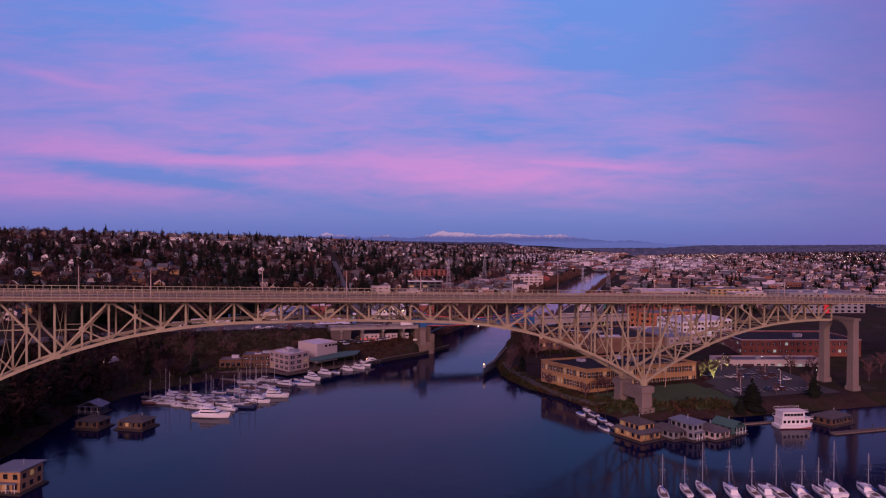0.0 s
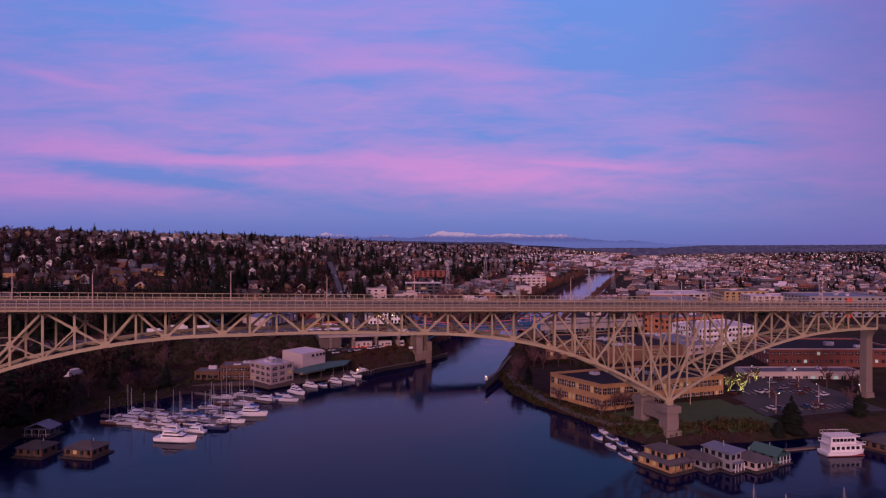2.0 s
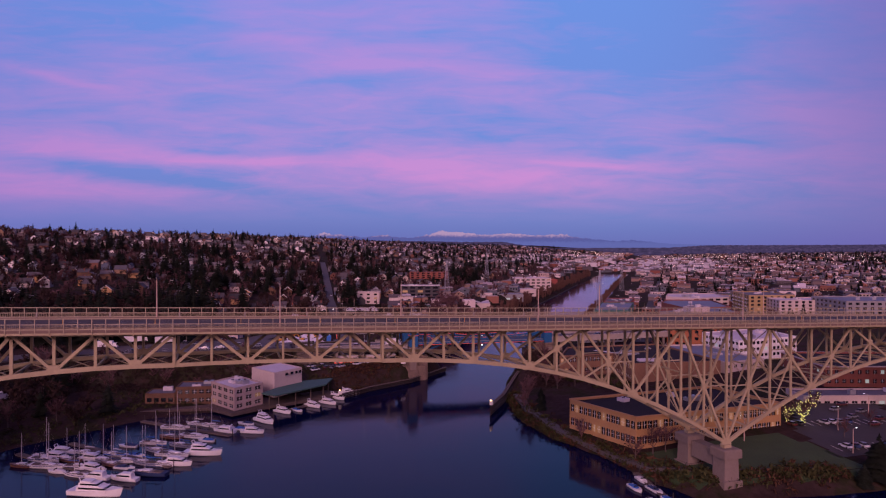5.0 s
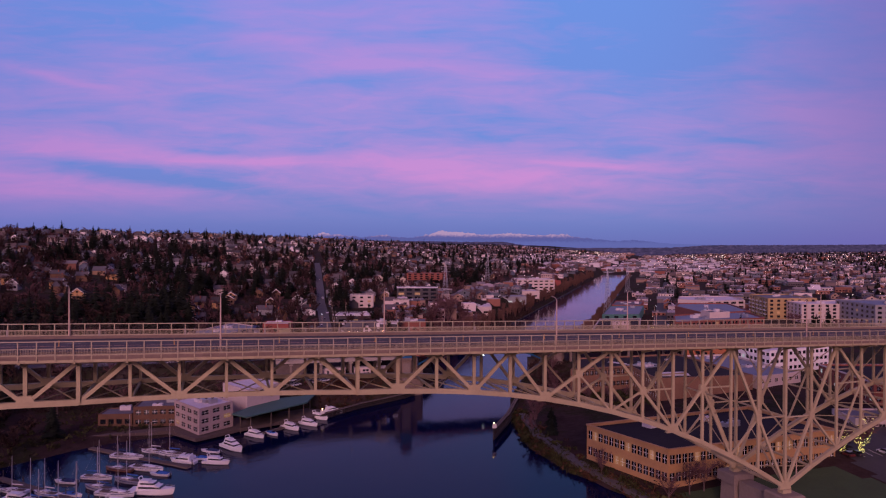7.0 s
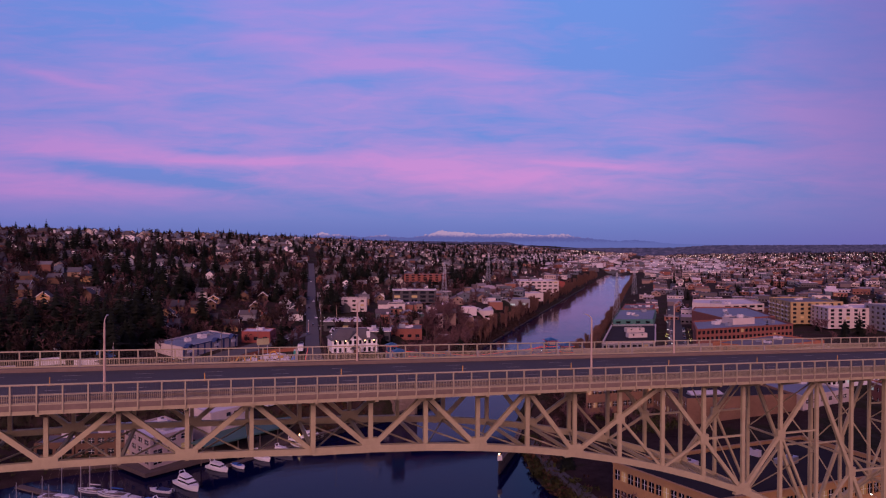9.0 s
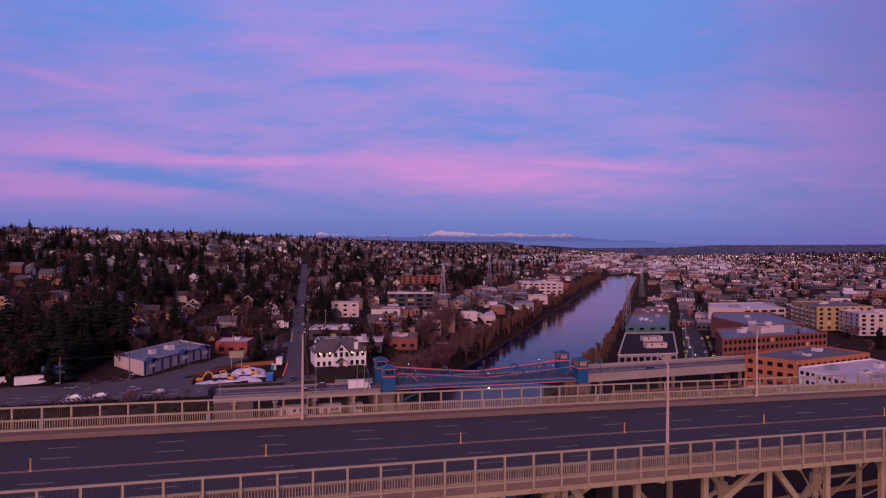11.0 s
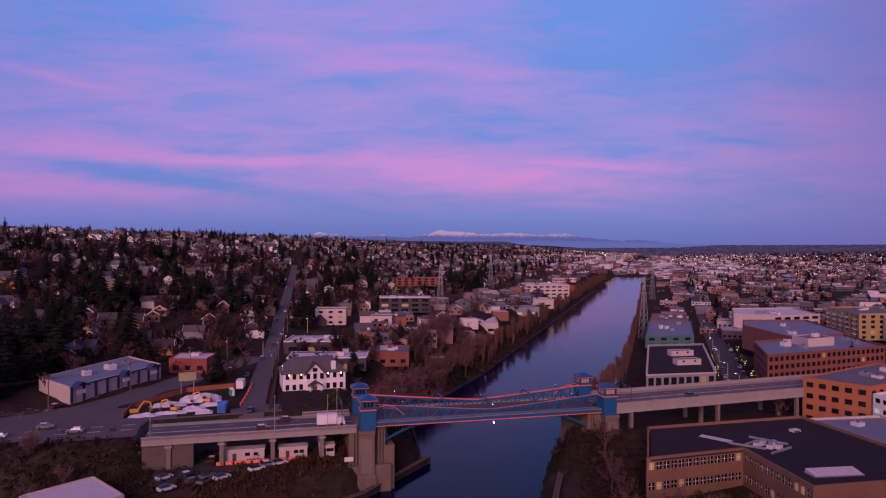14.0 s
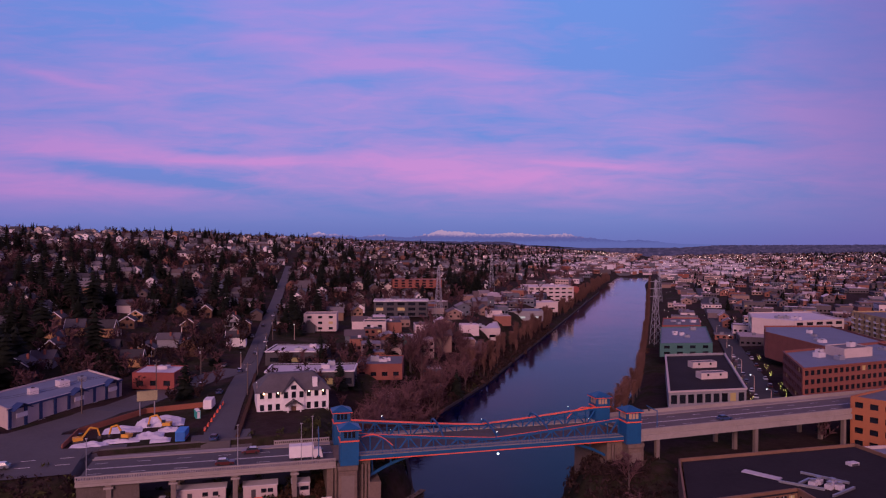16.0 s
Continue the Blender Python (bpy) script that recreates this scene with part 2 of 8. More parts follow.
PARAPET = material("old_concrete", (0.296, 0.254, 0.225), 0.9, scale=0.6, vary=0.2, stain=0.4, stain_colour=(0.2, 0.16, 0.14), bump=0.3)
PIER_STONE = material("stained_pier", (0.162, 0.115, 0.089), 0.95, scale=0.7, vary=0.4, stain=0.7, stain_colour=(0.10, 0.075, 0.06), bump=0.5, bump_scale=2)
ASPHALT = material("asphalt", (0.042, 0.036, 0.038), 0.85, scale=0.4, vary=0.35, stain=0.4, stain_colour=(0.028, 0.027, 0.028), bump=0.2)
ROADWAY = material("worn_road", (0.081, 0.070, 0.070), 0.85, scale=0.4, vary=0.3, stain=0.35, stain_colour=(0.06, 0.056, 0.056), bump=0.2)
PALE_ROAD = material("pale_worn_road", (0.118, 0.090, 0.084), 0.85, scale=0.4, vary=0.25, stain=0.4, stain_colour=(0.11, 0.09, 0.09), bump=0.2)
PAINT_LINE = material("road_paint", (0.62, 0.60, 0.56), 0.7, vary=0.3, stain=0.5, stain_colour=(0.2, 0.19, 0.19))
WORN_LINE = material("worn_road_paint", (0.30, 0.28, 0.26), 0.8, vary=0.3, stain=0.6, stain_colour=(0.10, 0.09, 0.09))
BLUE = material("blue_paint", (0.007, 0.080, 0.200), 0.45, scale=1.0, vary=0.2, stain=0.25, stain_colour=(0.02, 0.05, 0.12), per_object=0.1)
CABIN_PALE = material("cabin_cream", (0.42, 0.28, 0.17), 0.5, vary=0.15)
ORANGE = material("orange_paint", (0.88, 0.13, 0.055), 0.5, vary=0.15)
GLASS = material("dark_glass", (0.012, 0.014, 0.020), 0.12, vary=0.3, per_object=0.3, spec=0.6)
LIT = material("lit_window", (0.3, 0.2, 0.1), 0.4, glow=((1.0, 0.55, 0.24), 0.16), per_object=0.4)
LIT_COOL = material("lit_window_cool", (0.3, 0.35, 0.35), 0.4, glow=((0.75, 0.95, 0.85), 0.3))
LAMP_WHITE = material("lamp_white", (0.9, 0.9, 0.9), 0.5, glow=((0.85, 1.0, 0.92), 5.0))
LAMP_WARM = material("lamp_warm", (0.9, 0.7, 0.4), 0.5, glow=((1.0, 0.62, 0.28), 6.0))
FAR_LAMP = material("far_lamp", (0.9, 0.8, 0.7), 0.5, glow=((1.0, 0.85, 0.68), 2.6))
FAIRY = material("fairy_lights", (0.7, 0.6, 0.2), 0.5, glow=((0.9, 0.85, 0.22), 3.0))
BRICK = material("red_brick", (0.212, 0.068, 0.047), 0.9, scale=1.2, vary=0.28, stain=0.25, bump=0.3)
ORANGE_WALL = material("orange_render", (0.358, 0.124, 0.052), 0.85, scale=0.8, vary=0.2)
TAN_WALL = material("tan_cladding", (0.400, 0.225, 0.095), 0.8, scale=0.8, vary=0.22, stain=0.2)
WHITE_WALL = material("white_paint", (0.72, 0.68, 0.66), 0.8, scale=0.6, vary=0.12, stain=0.25, stain_colour=(0.45, 0.40, 0.38))
CREAM_WALL = material("cream_stucco", (0.504, 0.414, 0.378), 0.85, scale=0.6, vary=0.14, stain=0.25)
GREY_WALL = material("grey_wall", (0.234, 0.225, 0.234), 0.85, scale=0.6, vary=0.2, stain=0.2)
YELLOW_WALL = material("yellow_wall", (0.357, 0.246, 0.111), 0.85, vary=0.15)
GREEN_WALL = material("green_wall", (0.05, 0.14, 0.12), 0.8, vary=0.2)
RED_WALL = material("red_wall", (0.238, 0.055, 0.043), 0.85, vary=0.2, stain=0.2)
BROWN_WALL = material("brown_shingle", (0.128, 0.068, 0.040), 0.9, scale=2.0, vary=0.3, bump=0.4)
SLATE_WALL = material("slate_blue_siding", (0.12, 0.145, 0.20), 0.85, scale=0.8, vary=0.2, stain=0.15)
DARK_WALL = material("dark_wall", (0.055, 0.05, 0.055), 0.85, vary=0.25)
ROOF_DARK = material("tar_roof", (0.026, 0.020, 0.023), 0.95, scale=0.4, vary=0.4, stain=0.3, stain_colour=(0.042, 0.034, 0.037), spec=0.15)
ROOF_GREY = material("grey_roof", (0.122, 0.115, 0.130), 0.8, scale=0.5, vary=0.3, stain=0.35)
ROOF_PALE = material("pale_roof", (0.55, 0.50, 0.52), 0.75, scale=0.5, vary=0.15, stain=0.3, stain_colour=(0.3, 0.27, 0.28))
ROOF_BLUE = material("blue_grey_roof", (0.153, 0.176, 0.230), 0.7, scale=0.5, vary=0.2, stain=0.3)
ROOF_GREEN = material("green_roof", (0.05, 0.12, 0.10), 0.7, scale=0.8, vary=0.25)
SHINGLE = material("shingle_roof", (0.066, 0.058, 0.062), 0.9, scale=1.5, vary=0.35, stain=0.35, per_object=0.5)
TRIM = material("white_trim", (0.68, 0.64, 0.62), 0.7, vary=0.12)
METAL = material("galvanised", (0.40, 0.40, 0.42), 0.45, metal=0.7, vary=0.15)
POLE = material("lamp_pole", (0.46, 0.33, 0.26), 0.55, vary=0.15)
PEG = material("amber_plastic", (0.55, 0.30, 0.06), 0.6, vary=0.15)
TEAK = material("boat_deck", (0.30, 0.24, 0.21), 0.7, scale=2.0, vary=0.25, per_object=0.5)
WOOD = material("weathered_wood", (0.120, 0.090, 0.071), 0.9, scale=2.0, vary=0.35, stain=0.3)
BANK_STONE = material("wet_bank_stone", (0.10, 0.075, 0.065), 0.9, scale=0.8, vary=0.4, stain=0.5, bump=0.5, bump_scale=2)
TIMBER = material("tarred_timber", (0.035, 0.026, 0.024), 0.9, scale=2.0, vary=0.4)
BARK = material("bark", (0.096, 0.068, 0.060), 0.95, scale=2.0, vary=0.35)
TWIG = material("bare_twigs", (0.122, 0.064, 0.068), 0.95, vary=0.3, per_object=0.3, spec=0.1)
TWIG_GOLD = material("rusty_twigs", (0.150, 0.080, 0.066), 0.95, vary=0.3, per_object=0.2, spec=0.1)
NEEDLE = material("conifer_needles", (0.014, 0.017, 0.012), 0.9, vary=0.4, per_object=0.35, per_island=0.35, spec=0.05)
BRUSH = material("winter_brush", (0.038, 0.023, 0.021), 0.95, vary=0.5, per_island=0.5, spec=0.1)
BUSH = material("bramble", (0.043, 0.044, 0.017), 0.95, vary=0.5, per_island=0.5, spec=0.1)
RUST_BUSH = material("rusty_scrub", (0.072, 0.036, 0.022), 0.95, vary=0.4, per_island=0.5, spec=0.1)
GRASS = material("lawn", (0.032, 0.060, 0.018), 0.95, scale=0.6, vary=0.4, stain=0.3, stain_colour=(0.06, 0.05, 0.025), bump=0.4)
GELCOAT = material("white_gelcoat", (0.78, 0.76, 0.75), 0.35, vary=0.08)
NAVY = material("navy_canvas", (0.015, 0.03, 0.10), 0.8, vary=0.2)
BLUE_CANVAS = material("blue_canvas", (0.03, 0.12, 0.40), 0.8, vary=0.2)
MAST = material("mast_alloy", (0.55, 0.52, 0.50), 0.4, metal=0.5, vary=0.1)
RUBBER = material("tyre", (0.02, 0.02, 0.02), 0.9, vary=0.2)
TARP = material("white_tarpaulin", (0.60, 0.57, 0.62), 0.6, scale=0.8, vary=0.2, bump=0.8, bump_scale=1.2)
DIGGER = material("digger_yellow", (0.62, 0.30, 0.03), 0.5, vary=0.15)
SIGN_BLUE = material("sign_blue", (0.05, 0.16, 0.42), 0.5, vary=0.1)
WATER = water_material()
GROUND = ground_material()
MOUNTAIN = mountain_material()
HOUSE_PAINT = random_palette("house_paint", [(0.76, 0.70, 0.68), (0.50, 0.42, 0.36), (0.16, 0.15, 0.16), (0.26, 0.16, 0.10), (0.10, 0.12, 0.17), (0.20, 0.21, 0.25), (0.09, 0.065, 0.06), (0.22, 0.20, 0.18), (0.16, 0.07, 0.05), (0.40, 0.33, 0.29), (0.30, 0.30, 0.33), (0.62, 0.57, 0.56)])
HOUSE_ROOF = random_palette("house_roofs", [(0.060, 0.054, 0.058), (0.105, 0.092, 0.092), (0.040, 0.037, 0.042), (0.11, 0.082, 0.074), (0.085, 0.082, 0.095), (0.16, 0.145, 0.15)], vary=0.3)
TOWN_PAINT = random_palette("town_paint", [(0.40, 0.30, 0.26), (0.15, 0.11, 0.11), (0.24, 0.10, 0.07), (0.58, 0.48, 0.46), (0.09, 0.075, 0.08), (0.24, 0.155, 0.12), (0.17, 0.07, 0.05), (0.11, 0.08, 0.085), (0.10, 0.11, 0.13)])
TOWN_ROOF = random_palette("town_roofs", [(0.60, 0.52, 0.53), (0.20, 0.17, 0.18), (0.07, 0.06, 0.06), (0.36, 0.30, 0.31), (0.12, 0.09, 0.09), (0.17, 0.17, 0.20), (0.10, 0.08, 0.085)], vary=0.2)
CAR_PAINT = random_palette("car_paint", [(0.55, 0.55, 0.57), (0.02, 0.02, 0.025), (0.16, 0.17, 0.19), (0.70, 0.70, 0.70), (0.09, 0.02, 0.02), (0.03, 0.06, 0.14)], rough=0.3, island=False, vary=0.05, spec=0.6)

# ---- small kit for meshes ----
class Shape:
    """Collects boxes, beams, prisms and tubes into one mesh."""

    def __init__(self):
        self.v, self.f, self.m = [], [], []

    def add(self, verts, faces, mi=0):
        n = len(self.v)
        self.v.extend(verts)
        self.f.extend([tuple(i + n for i in f) for f in faces])
        self.m.extend([mi] * len(faces))
        return self

    def box(self, cx, cy, cz, sx, sy, sz, rz=0.0, mi=0):
        c, s = math.cos(rz), math.sin(rz)
        vs = []
        for dz in (-0.5, 0.5):
            for dx, dy in ((-0.5, -0.5), (0.5, -0.5), (0.5, 0.5), (-0.5, 0.5)):
                x, y = dx * sx, dy * sy
                vs.append((cx + c * x - s * y, cy + s * x + c * y, cz + dz * sz))
        return self.add(vs, [(3, 2, 1, 0), (4, 5, 6, 7), (0, 1, 5, 4), (1, 2, 6, 5), (2, 3, 7, 6), (3, 0, 4, 7)], mi)

    def beam(self, p, q, w, h, mi=0):
        p, q = Vector(p), Vector(q)
        d = (q - p).normalized()
        side = d.cross(Vector((0, 0, 1)))
        side = Vector((0, 1, 0)) if side.length < 1e-4 else side.normalized()
        up = side.cross(d)
        vs = [tuple(e + side * (a * w / 2) + up * (b * h / 2)) for e in (p, q) for a, b in ((-1, -1), (1, -1), (1, 1), (-1, 1))]
        return self.add(vs, [(0, 1, 2, 3), (7, 6, 5, 4), (0, 4, 5, 1), (1, 5, 6, 2), (2, 6, 7, 3), (3, 7, 4, 0)], mi)

    def prism(self, poly, z0, z1, mi=0):
        n = len(poly)
        vs = [(x, y, z0) for x, y in poly] + [(x, y, z1) for x, y in poly]
        return self.add(vs, [tuple(reversed(range(n))), tuple(range(n, 2 * n))] + [(i, (i + 1) % n, n + (i + 1) % n, n + i) for i in range(n)], mi)

    def tube(self, p, q, r0, r1, n=8, mi=0):
        p, q = Vector(p), Vector(q)
        d = (q - p).normalized()
        a = d.orthogonal().normalized()
        b = d.cross(a)
        vs = [tuple(e + (a * math.cos(t) + b * math.sin(t)) * r) for e, r in ((p, r0), (q, r1)) for t in (2 * math.pi * i / n for i in range(n))]
        return self.add(vs, [tuple(reversed(range(n))), tuple(range(n, 2 * n))] + [(i, (i + 1) % n, n + (i + 1) % n, n + i) for i in range(n)], mi)

    def loft(self, rings, mi=0, cap=True):
        """Rings of equally many points, joined one to the next."""
        n = len(rings[0])
        vs = [tuple(p) for r in rings for p in r]
        fs = [(k * n + i, k * n + (i + 1) % n, (k + 1) * n + (i + 1) % n, (k + 1) * n + i) for k in range(len(rings) - 1) for i in range(n)]
        if cap:
            fs += [tuple(reversed(range(n))), tuple(range((len(rings) - 1) * n, len(rings) * n))]
        return self.add(vs, fs, mi)

    def gable(self, cx, cy, z, w, d, rise, over=0.4, thick=0.25, rz=0.0, mi=0):
        """Two roof slabs, the ridge along d."""
        c, s = math.cos(rz), math.sin(rz)
        hw, hd = w / 2 + over, d / 2 + over
        k = rise / (w / 2)
        for side in (-1, 1):
            pts = []
            for dz in (0, thick):
                for x, y in ((0, -hd), (side * hw, -hd), (side * hw, hd), (0, hd)):
                    pts.append((cx + c * x - s * y, cy + s * x + c * y, z + rise - abs(x) * k + dz))
            fs = [(3, 2, 1, 0), (4, 5, 6, 7), (0, 1, 5, 4), (1, 2, 6, 5), (2, 3, 7, 6), (3, 0, 4, 7)]
            self.add(pts, fs if side > 0 else [tuple(reversed(f)) for f in fs], mi)
        return self

    def mesh(self, name, mats):
        me = bpy.data.meshes.new(name)
        me.from_pydata(self.v, [], self.f)
        for m in (mats if isinstance(mats, (list, tuple)) else [mats]):
            me.materials.append(m)
        if any(self.m):
            me.polygons.foreach_set("material_index", self.m)
        me.update()
        return me


def part(name, shape, mats, parent=None, label="", at=None):
    """Links a shape (or a mesh) as ONE mesh object under a thing or a part."""
    me = shape.mesh(name, mats) if isinstance(shape, Shape) else shape
    ob = new(name, me)
    if parent is not None:
        ob.parent = parent
    if at is not None:
        ob.matrix_basis = at
    if label:
        ob["label"] = label
    return ob


def thing(name, label, category, group="", at=None):
    ob = new(name)
    ob.empty_display_size = 0.5
    if at is not None:
        ob.matrix_basis = at
    return tagged(ob, label, category, group)


def turned(x, y, rz):
    c, s = math.cos(rz), math.sin(rz)
    return c * x - s * y, s * x + c * y


# ---- the lie of the land ----
LEFT_SHORE = [(-420, -600), (-160, -200), (-135, -80), (-118, -20), (-106, 25), (-98, 70), (-82, 102), (-40, 132), (-5, 138), (20, 147), (38, 152), (66, 166.5), (77, 171.5), (100, 194), (112, 250),
              (172, 322), (362, 586), (560, 862), (735, 1105), (3715, 5165)]
RIGHT_SHORE = [(3808, 5125), (784, 1065), (371, 481), (231, 286), (153, 201), (138, 180), (120, 151), (106, 115), (98, 85), (99, 63), (105, 37), (107, 10), (112, -6),
               (160, -13), (260, -16), (420, -60), (700, -600)]
WATER_EDGE = np.array(LEFT_SHORE + RIGHT_SHORE, float)


def shore_distance(x, y):
    """Metres from the waterline (negative on the water), and whether the left bank is the nearer one."""
    x, y = np.asarray(x, float), np.asarray(y, float)
    best = np.full(x.shape, 1e9)
    left = np.zeros(x.shape, bool)
    inside = np.zeros(x.shape, bool)
    n = len(WATER_EDGE)
    for i in range(n):
        (ax, ay), (bx, by) = WATER_EDGE[i], WATER_EDGE[(i + 1) % n]
        dx, dy = bx - ax, by - ay
        t = np.clip(((x - ax) * dx + (y - ay) * dy) / (dx * dx + dy * dy), 0, 1)
        d = np.hypot(x - ax - t * dx, y - ay - t * dy)
        near = d < best
        best = np.where(near, d, best)
        left = np.where(near, i < len(LEFT_SHORE), left)
        crosses = ((ay > y) != (by > y)) & (x < (bx - ax) * (y - ay) / (by - ay + 1e-9) + ax)
        inside ^= crosses
    return np.where(inside, -best, best), left


def smooth(a, b, x):
    t = np.clip((x - a) / (b - a), 0, 1)
    return t * t * (3 - 2 * t)


def ground(x, y):
    """Height of the land."""
    x, y = np.asarray(x, float), np.asarray(y, float)
    d, left = shore_distance(x, y)
    d = np.where((d < 0) & (y > 1215), 6.0 - 0.3 * d, d)         # the canal bends away behind its bank
    along = np.maximum(0.6 * (x - 150) + 0.8 * (y - 290), 0)      # metres down the canal
    dd = np.maximum(d, 0)
    # south bank: low quays, a road on a shelf, then the long hill
    low = 2.0 + 0.15 * np.clip(dd - 14, 0, 90)
    hill = 17 + 0.05 * np.clip(dd - 95, 0, 60) + 0.112 * np.clip(dd - 155, 0, 520)
    hill -= smooth(500, 2400, along) * 0.045 * np.clip(dd - 155, 0, 520)
    s_bank = np.where(dd < 95, low, np.maximum(low, hill))
    shelf = smooth(197, 201, y) * smooth(10, 26, dd)
    shelf = np.maximum(shelf, smooth(162, 184, y) * smooth(26, 20, x) * smooth(6, 26, dd))
    s_bank = np.maximum(s_bank, (16.6 + 0.5 * smooth(228, 200, y)) * shelf)
    s_bank = np.maximum(s_bank, 9.8 * smooth(2, 8, dd) * smooth(150, 166, y) * smooth(92, 80, x) * smooth(-30, 10, x))
    s_bank = np.maximum(s_bank, 7.2 * smooth(-0.5, 2.5, dd) * smooth(56, 70, x) * smooth(160, 172, y) * smooth(215, 200, y))
    # north bank: flat shore, a gentle rise far off
    n_bank = 3.6 + 0.075 * np.clip(dd - 14, 0, 95) + 0.018 * np.clip(dd - 150, 0, 2300)
    n_bank = np.maximum(n_bank, 8.6 * smooth(1, 9, dd) * smooth(120, 160, y) * smooth(330, 200, y))
    n_bank = np.maximum(n_bank, 11.5 * smooth(0, 8, dd) * smooth(150, 168, y) * smooth(212, 200, y) * smooth(175, 163, x))
    z = np.where(left, s_bank, n_bank)
    z = z + 1.6 * np.sin(x * 0.013 + 1) * np.sin(y * 0.011) * smooth(200, 500, dd)
    steep = smooth(40, 60, x) * smooth(150, 165, y) * smooth(216, 202, y)
    return np.where(d > 0, z * np.maximum(smooth(-1.0, 9.0, d), steep * smooth(-0.5, 2.0, d)), -2.5 * smooth(0, 4, -d))


def gz(x, y):
    return float(ground(np.array([x]), np.array([y]))[0])


def axis(lo, hi, fine0, fine1, step, grow):
    c = list(np.arange(fine0, fine1 + step, step))
    s, v = step, c[-1]
    while v < hi:
        s *= grow
        v += s
        c.append(min(v, hi))
    s, v = step, c[0]
    while v > lo:
        s *= grow
        v -= s
        c.insert(0, max(v, lo))
    return np.array(c)


def build_ground():
    xs, ys = axis(-2600, 4200, -170, 380, 3.5, 1.07), axis(-1500, 4700, -120, 330, 3.5, 1.05)
    gx, gy = np.meshgrid(xs, ys)
    z = ground(gx.ravel(), gy.ravel())
    nx, ny = len(xs), len(ys)
    idx = np.arange(nx * ny).reshape(ny, nx)
    faces = np.stack([idx[:-1, :-1], idx[:-1, 1:], idx[1:, 1:], idx[1:, :-1]], -1).reshape(-1, 4)
    me = bpy.data.meshes.new("ground")
    me.from_pydata(np.stack([gx.ravel(), gy.ravel(), z], -1).tolist(), [], faces.tolist())
    me.polygons.foreach_set("use_smooth", [True] * len(me.polygons))
    me.materials.append(GROUND)
    tagged(new("ground", me), "dark winter earth and grass of both banks and hill", "ground", kind="structure")


build_ground()
lake = Shape().prism([(-700, -1200), (1700, -1200), (1700, 2200), (-700, 2200)], -0.4, 0.0)
tagged(part("water", lake, WATER), "calm dark blue water of lake and canal", "water", kind="structure")


def build_mountains():
    """The far snowy range: a long ridge, broken by noise."""
    s = Shape()
    c, sn = math.cos(HEADING), math.sin(HEADING)
    crest = [(-0.30, 0.002), (-0.20, 0.007), (-0.178, 0.0138), (-0.150, 0.0100), (-0.118, 0.0072), (-0.086, 0.0104), (-0.052, 0.0058), (-0.020, 0.0118), (0.000, 0.0172), (0.012, 0.0158), (0.036, 0.0140),
             (0.064, 0.0112), (0.096, 0.0142), (0.118, 0.0130), (0.148, 0.0108), (0.180, 0.0132), (0.196, 0.0090), (0.230, 0.0056), (0.262, 0.0036), (0.282, 0.0052), (0.312, 0.0030), (0.345, 0.0004), (0.60, -0.004)]
    rings, dist = [], 4880.0
    n = 900
    for depth, k in ((0, 0.0), (60, 0.55), (110, 1.0), (190, 0.6)):
        ring = []
        for i in range(n):
            u = -0.40 + 1.1 * i / (n - 1)
            base = float(np.interp(u, [c_[0] for c_ in crest], [c_[1] for c_ in crest]))
            crag = 0.5 - abs(noise.noise(Vector((u * 60, depth * 0.02, 7.7)))) + 0.6 * (0.4 - abs(noise.noise(Vector((u * 170, depth * 0.03, 1.3))))) + 0.35 * noise.noise(Vector((u * 420, depth * 0.05, 5.1)))
            tan = (base + 0.0030 * crag * min(1.0, max(base, 0) / 0.008)) * k - 0.016 * (1 - k)
            fwd, side = dist - 250 + depth, u * (dist - 250 + depth)
            ring.append((20 + side * c + fwd * sn, -60 - side * sn + fwd * c, 69 + tan * fwd))
        rings.append(ring)
    for r in range(3):
        s.add(rings[r] + rings[r + 1], [(i, i + 1, n + i + 1, n + i) for i in range(n - 1)])
    # the low wooded shore before it
    shore = Shape()
    line = [(-0.30, 0.004), (-0.05, 0.003), (0.03, 0.0020), (0.09, 0.0024), (0.13, -0.0040), (0.17, -0.0066), (0.34, -0.0052), (0.40, -0.0012), (0.58, 0.0002), (0.75, 0.0024)]
    low, high = [], []
    for i in range(600):
        u = -0.30 + 1.05 * i / 599
        tan = float(np.interp(u, [q[0] for q in line], [q[1] for q in line])) + 0.0007 * noise.noise(Vector((u * 130, 1.0, 2.0))) + 0.0004 * noise.noise(Vector((u * 420, 4.0, 2.0)))
        for ring, t in ((low, -0.03), (high, tan)):
            ring.append((20 + 3560 * (u * c + sn), -60 + 3560 * (c - u * sn), 69 + t * 3560))
    shore.add(low + high, [(i, i + 1, 601 + i, 600 + i) for i in range(599)])
    tagged(part("backdrop_shore", shore, FAR_SHORE), "low wooded far shore, violet haze painted into its glow", "hills", kind="structure")
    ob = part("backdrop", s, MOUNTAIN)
    tagged(ob, "distant snow-capped mountain range, blue haze painted into its glow", "mountains", kind="structure")


build_mountains()

# ---- the high steel bridge ----
PANEL, HALF = 7.62, 22.86                 # truss panel; half the suspended span
NEAR_Y, FAR_Y = 0.0, 15.6                 # the two truss planes
EDGE_NEAR, EDGE_FAR = -4.3, 20.2          # edges of the deck


def rail_top(x):
    return 53.0 - 0.0255 * x


def deck_z(x):
    return rail_top(x) - 2.45


def top_z(x):
    return rail_top(x) - 3.75


def chord_z(x, k):
    return 42.5 - 0.027 * x - 0.063 * max(k, 0) ** 2.34


def node_x(k, side):
    return side * (HALF + PANEL * k)


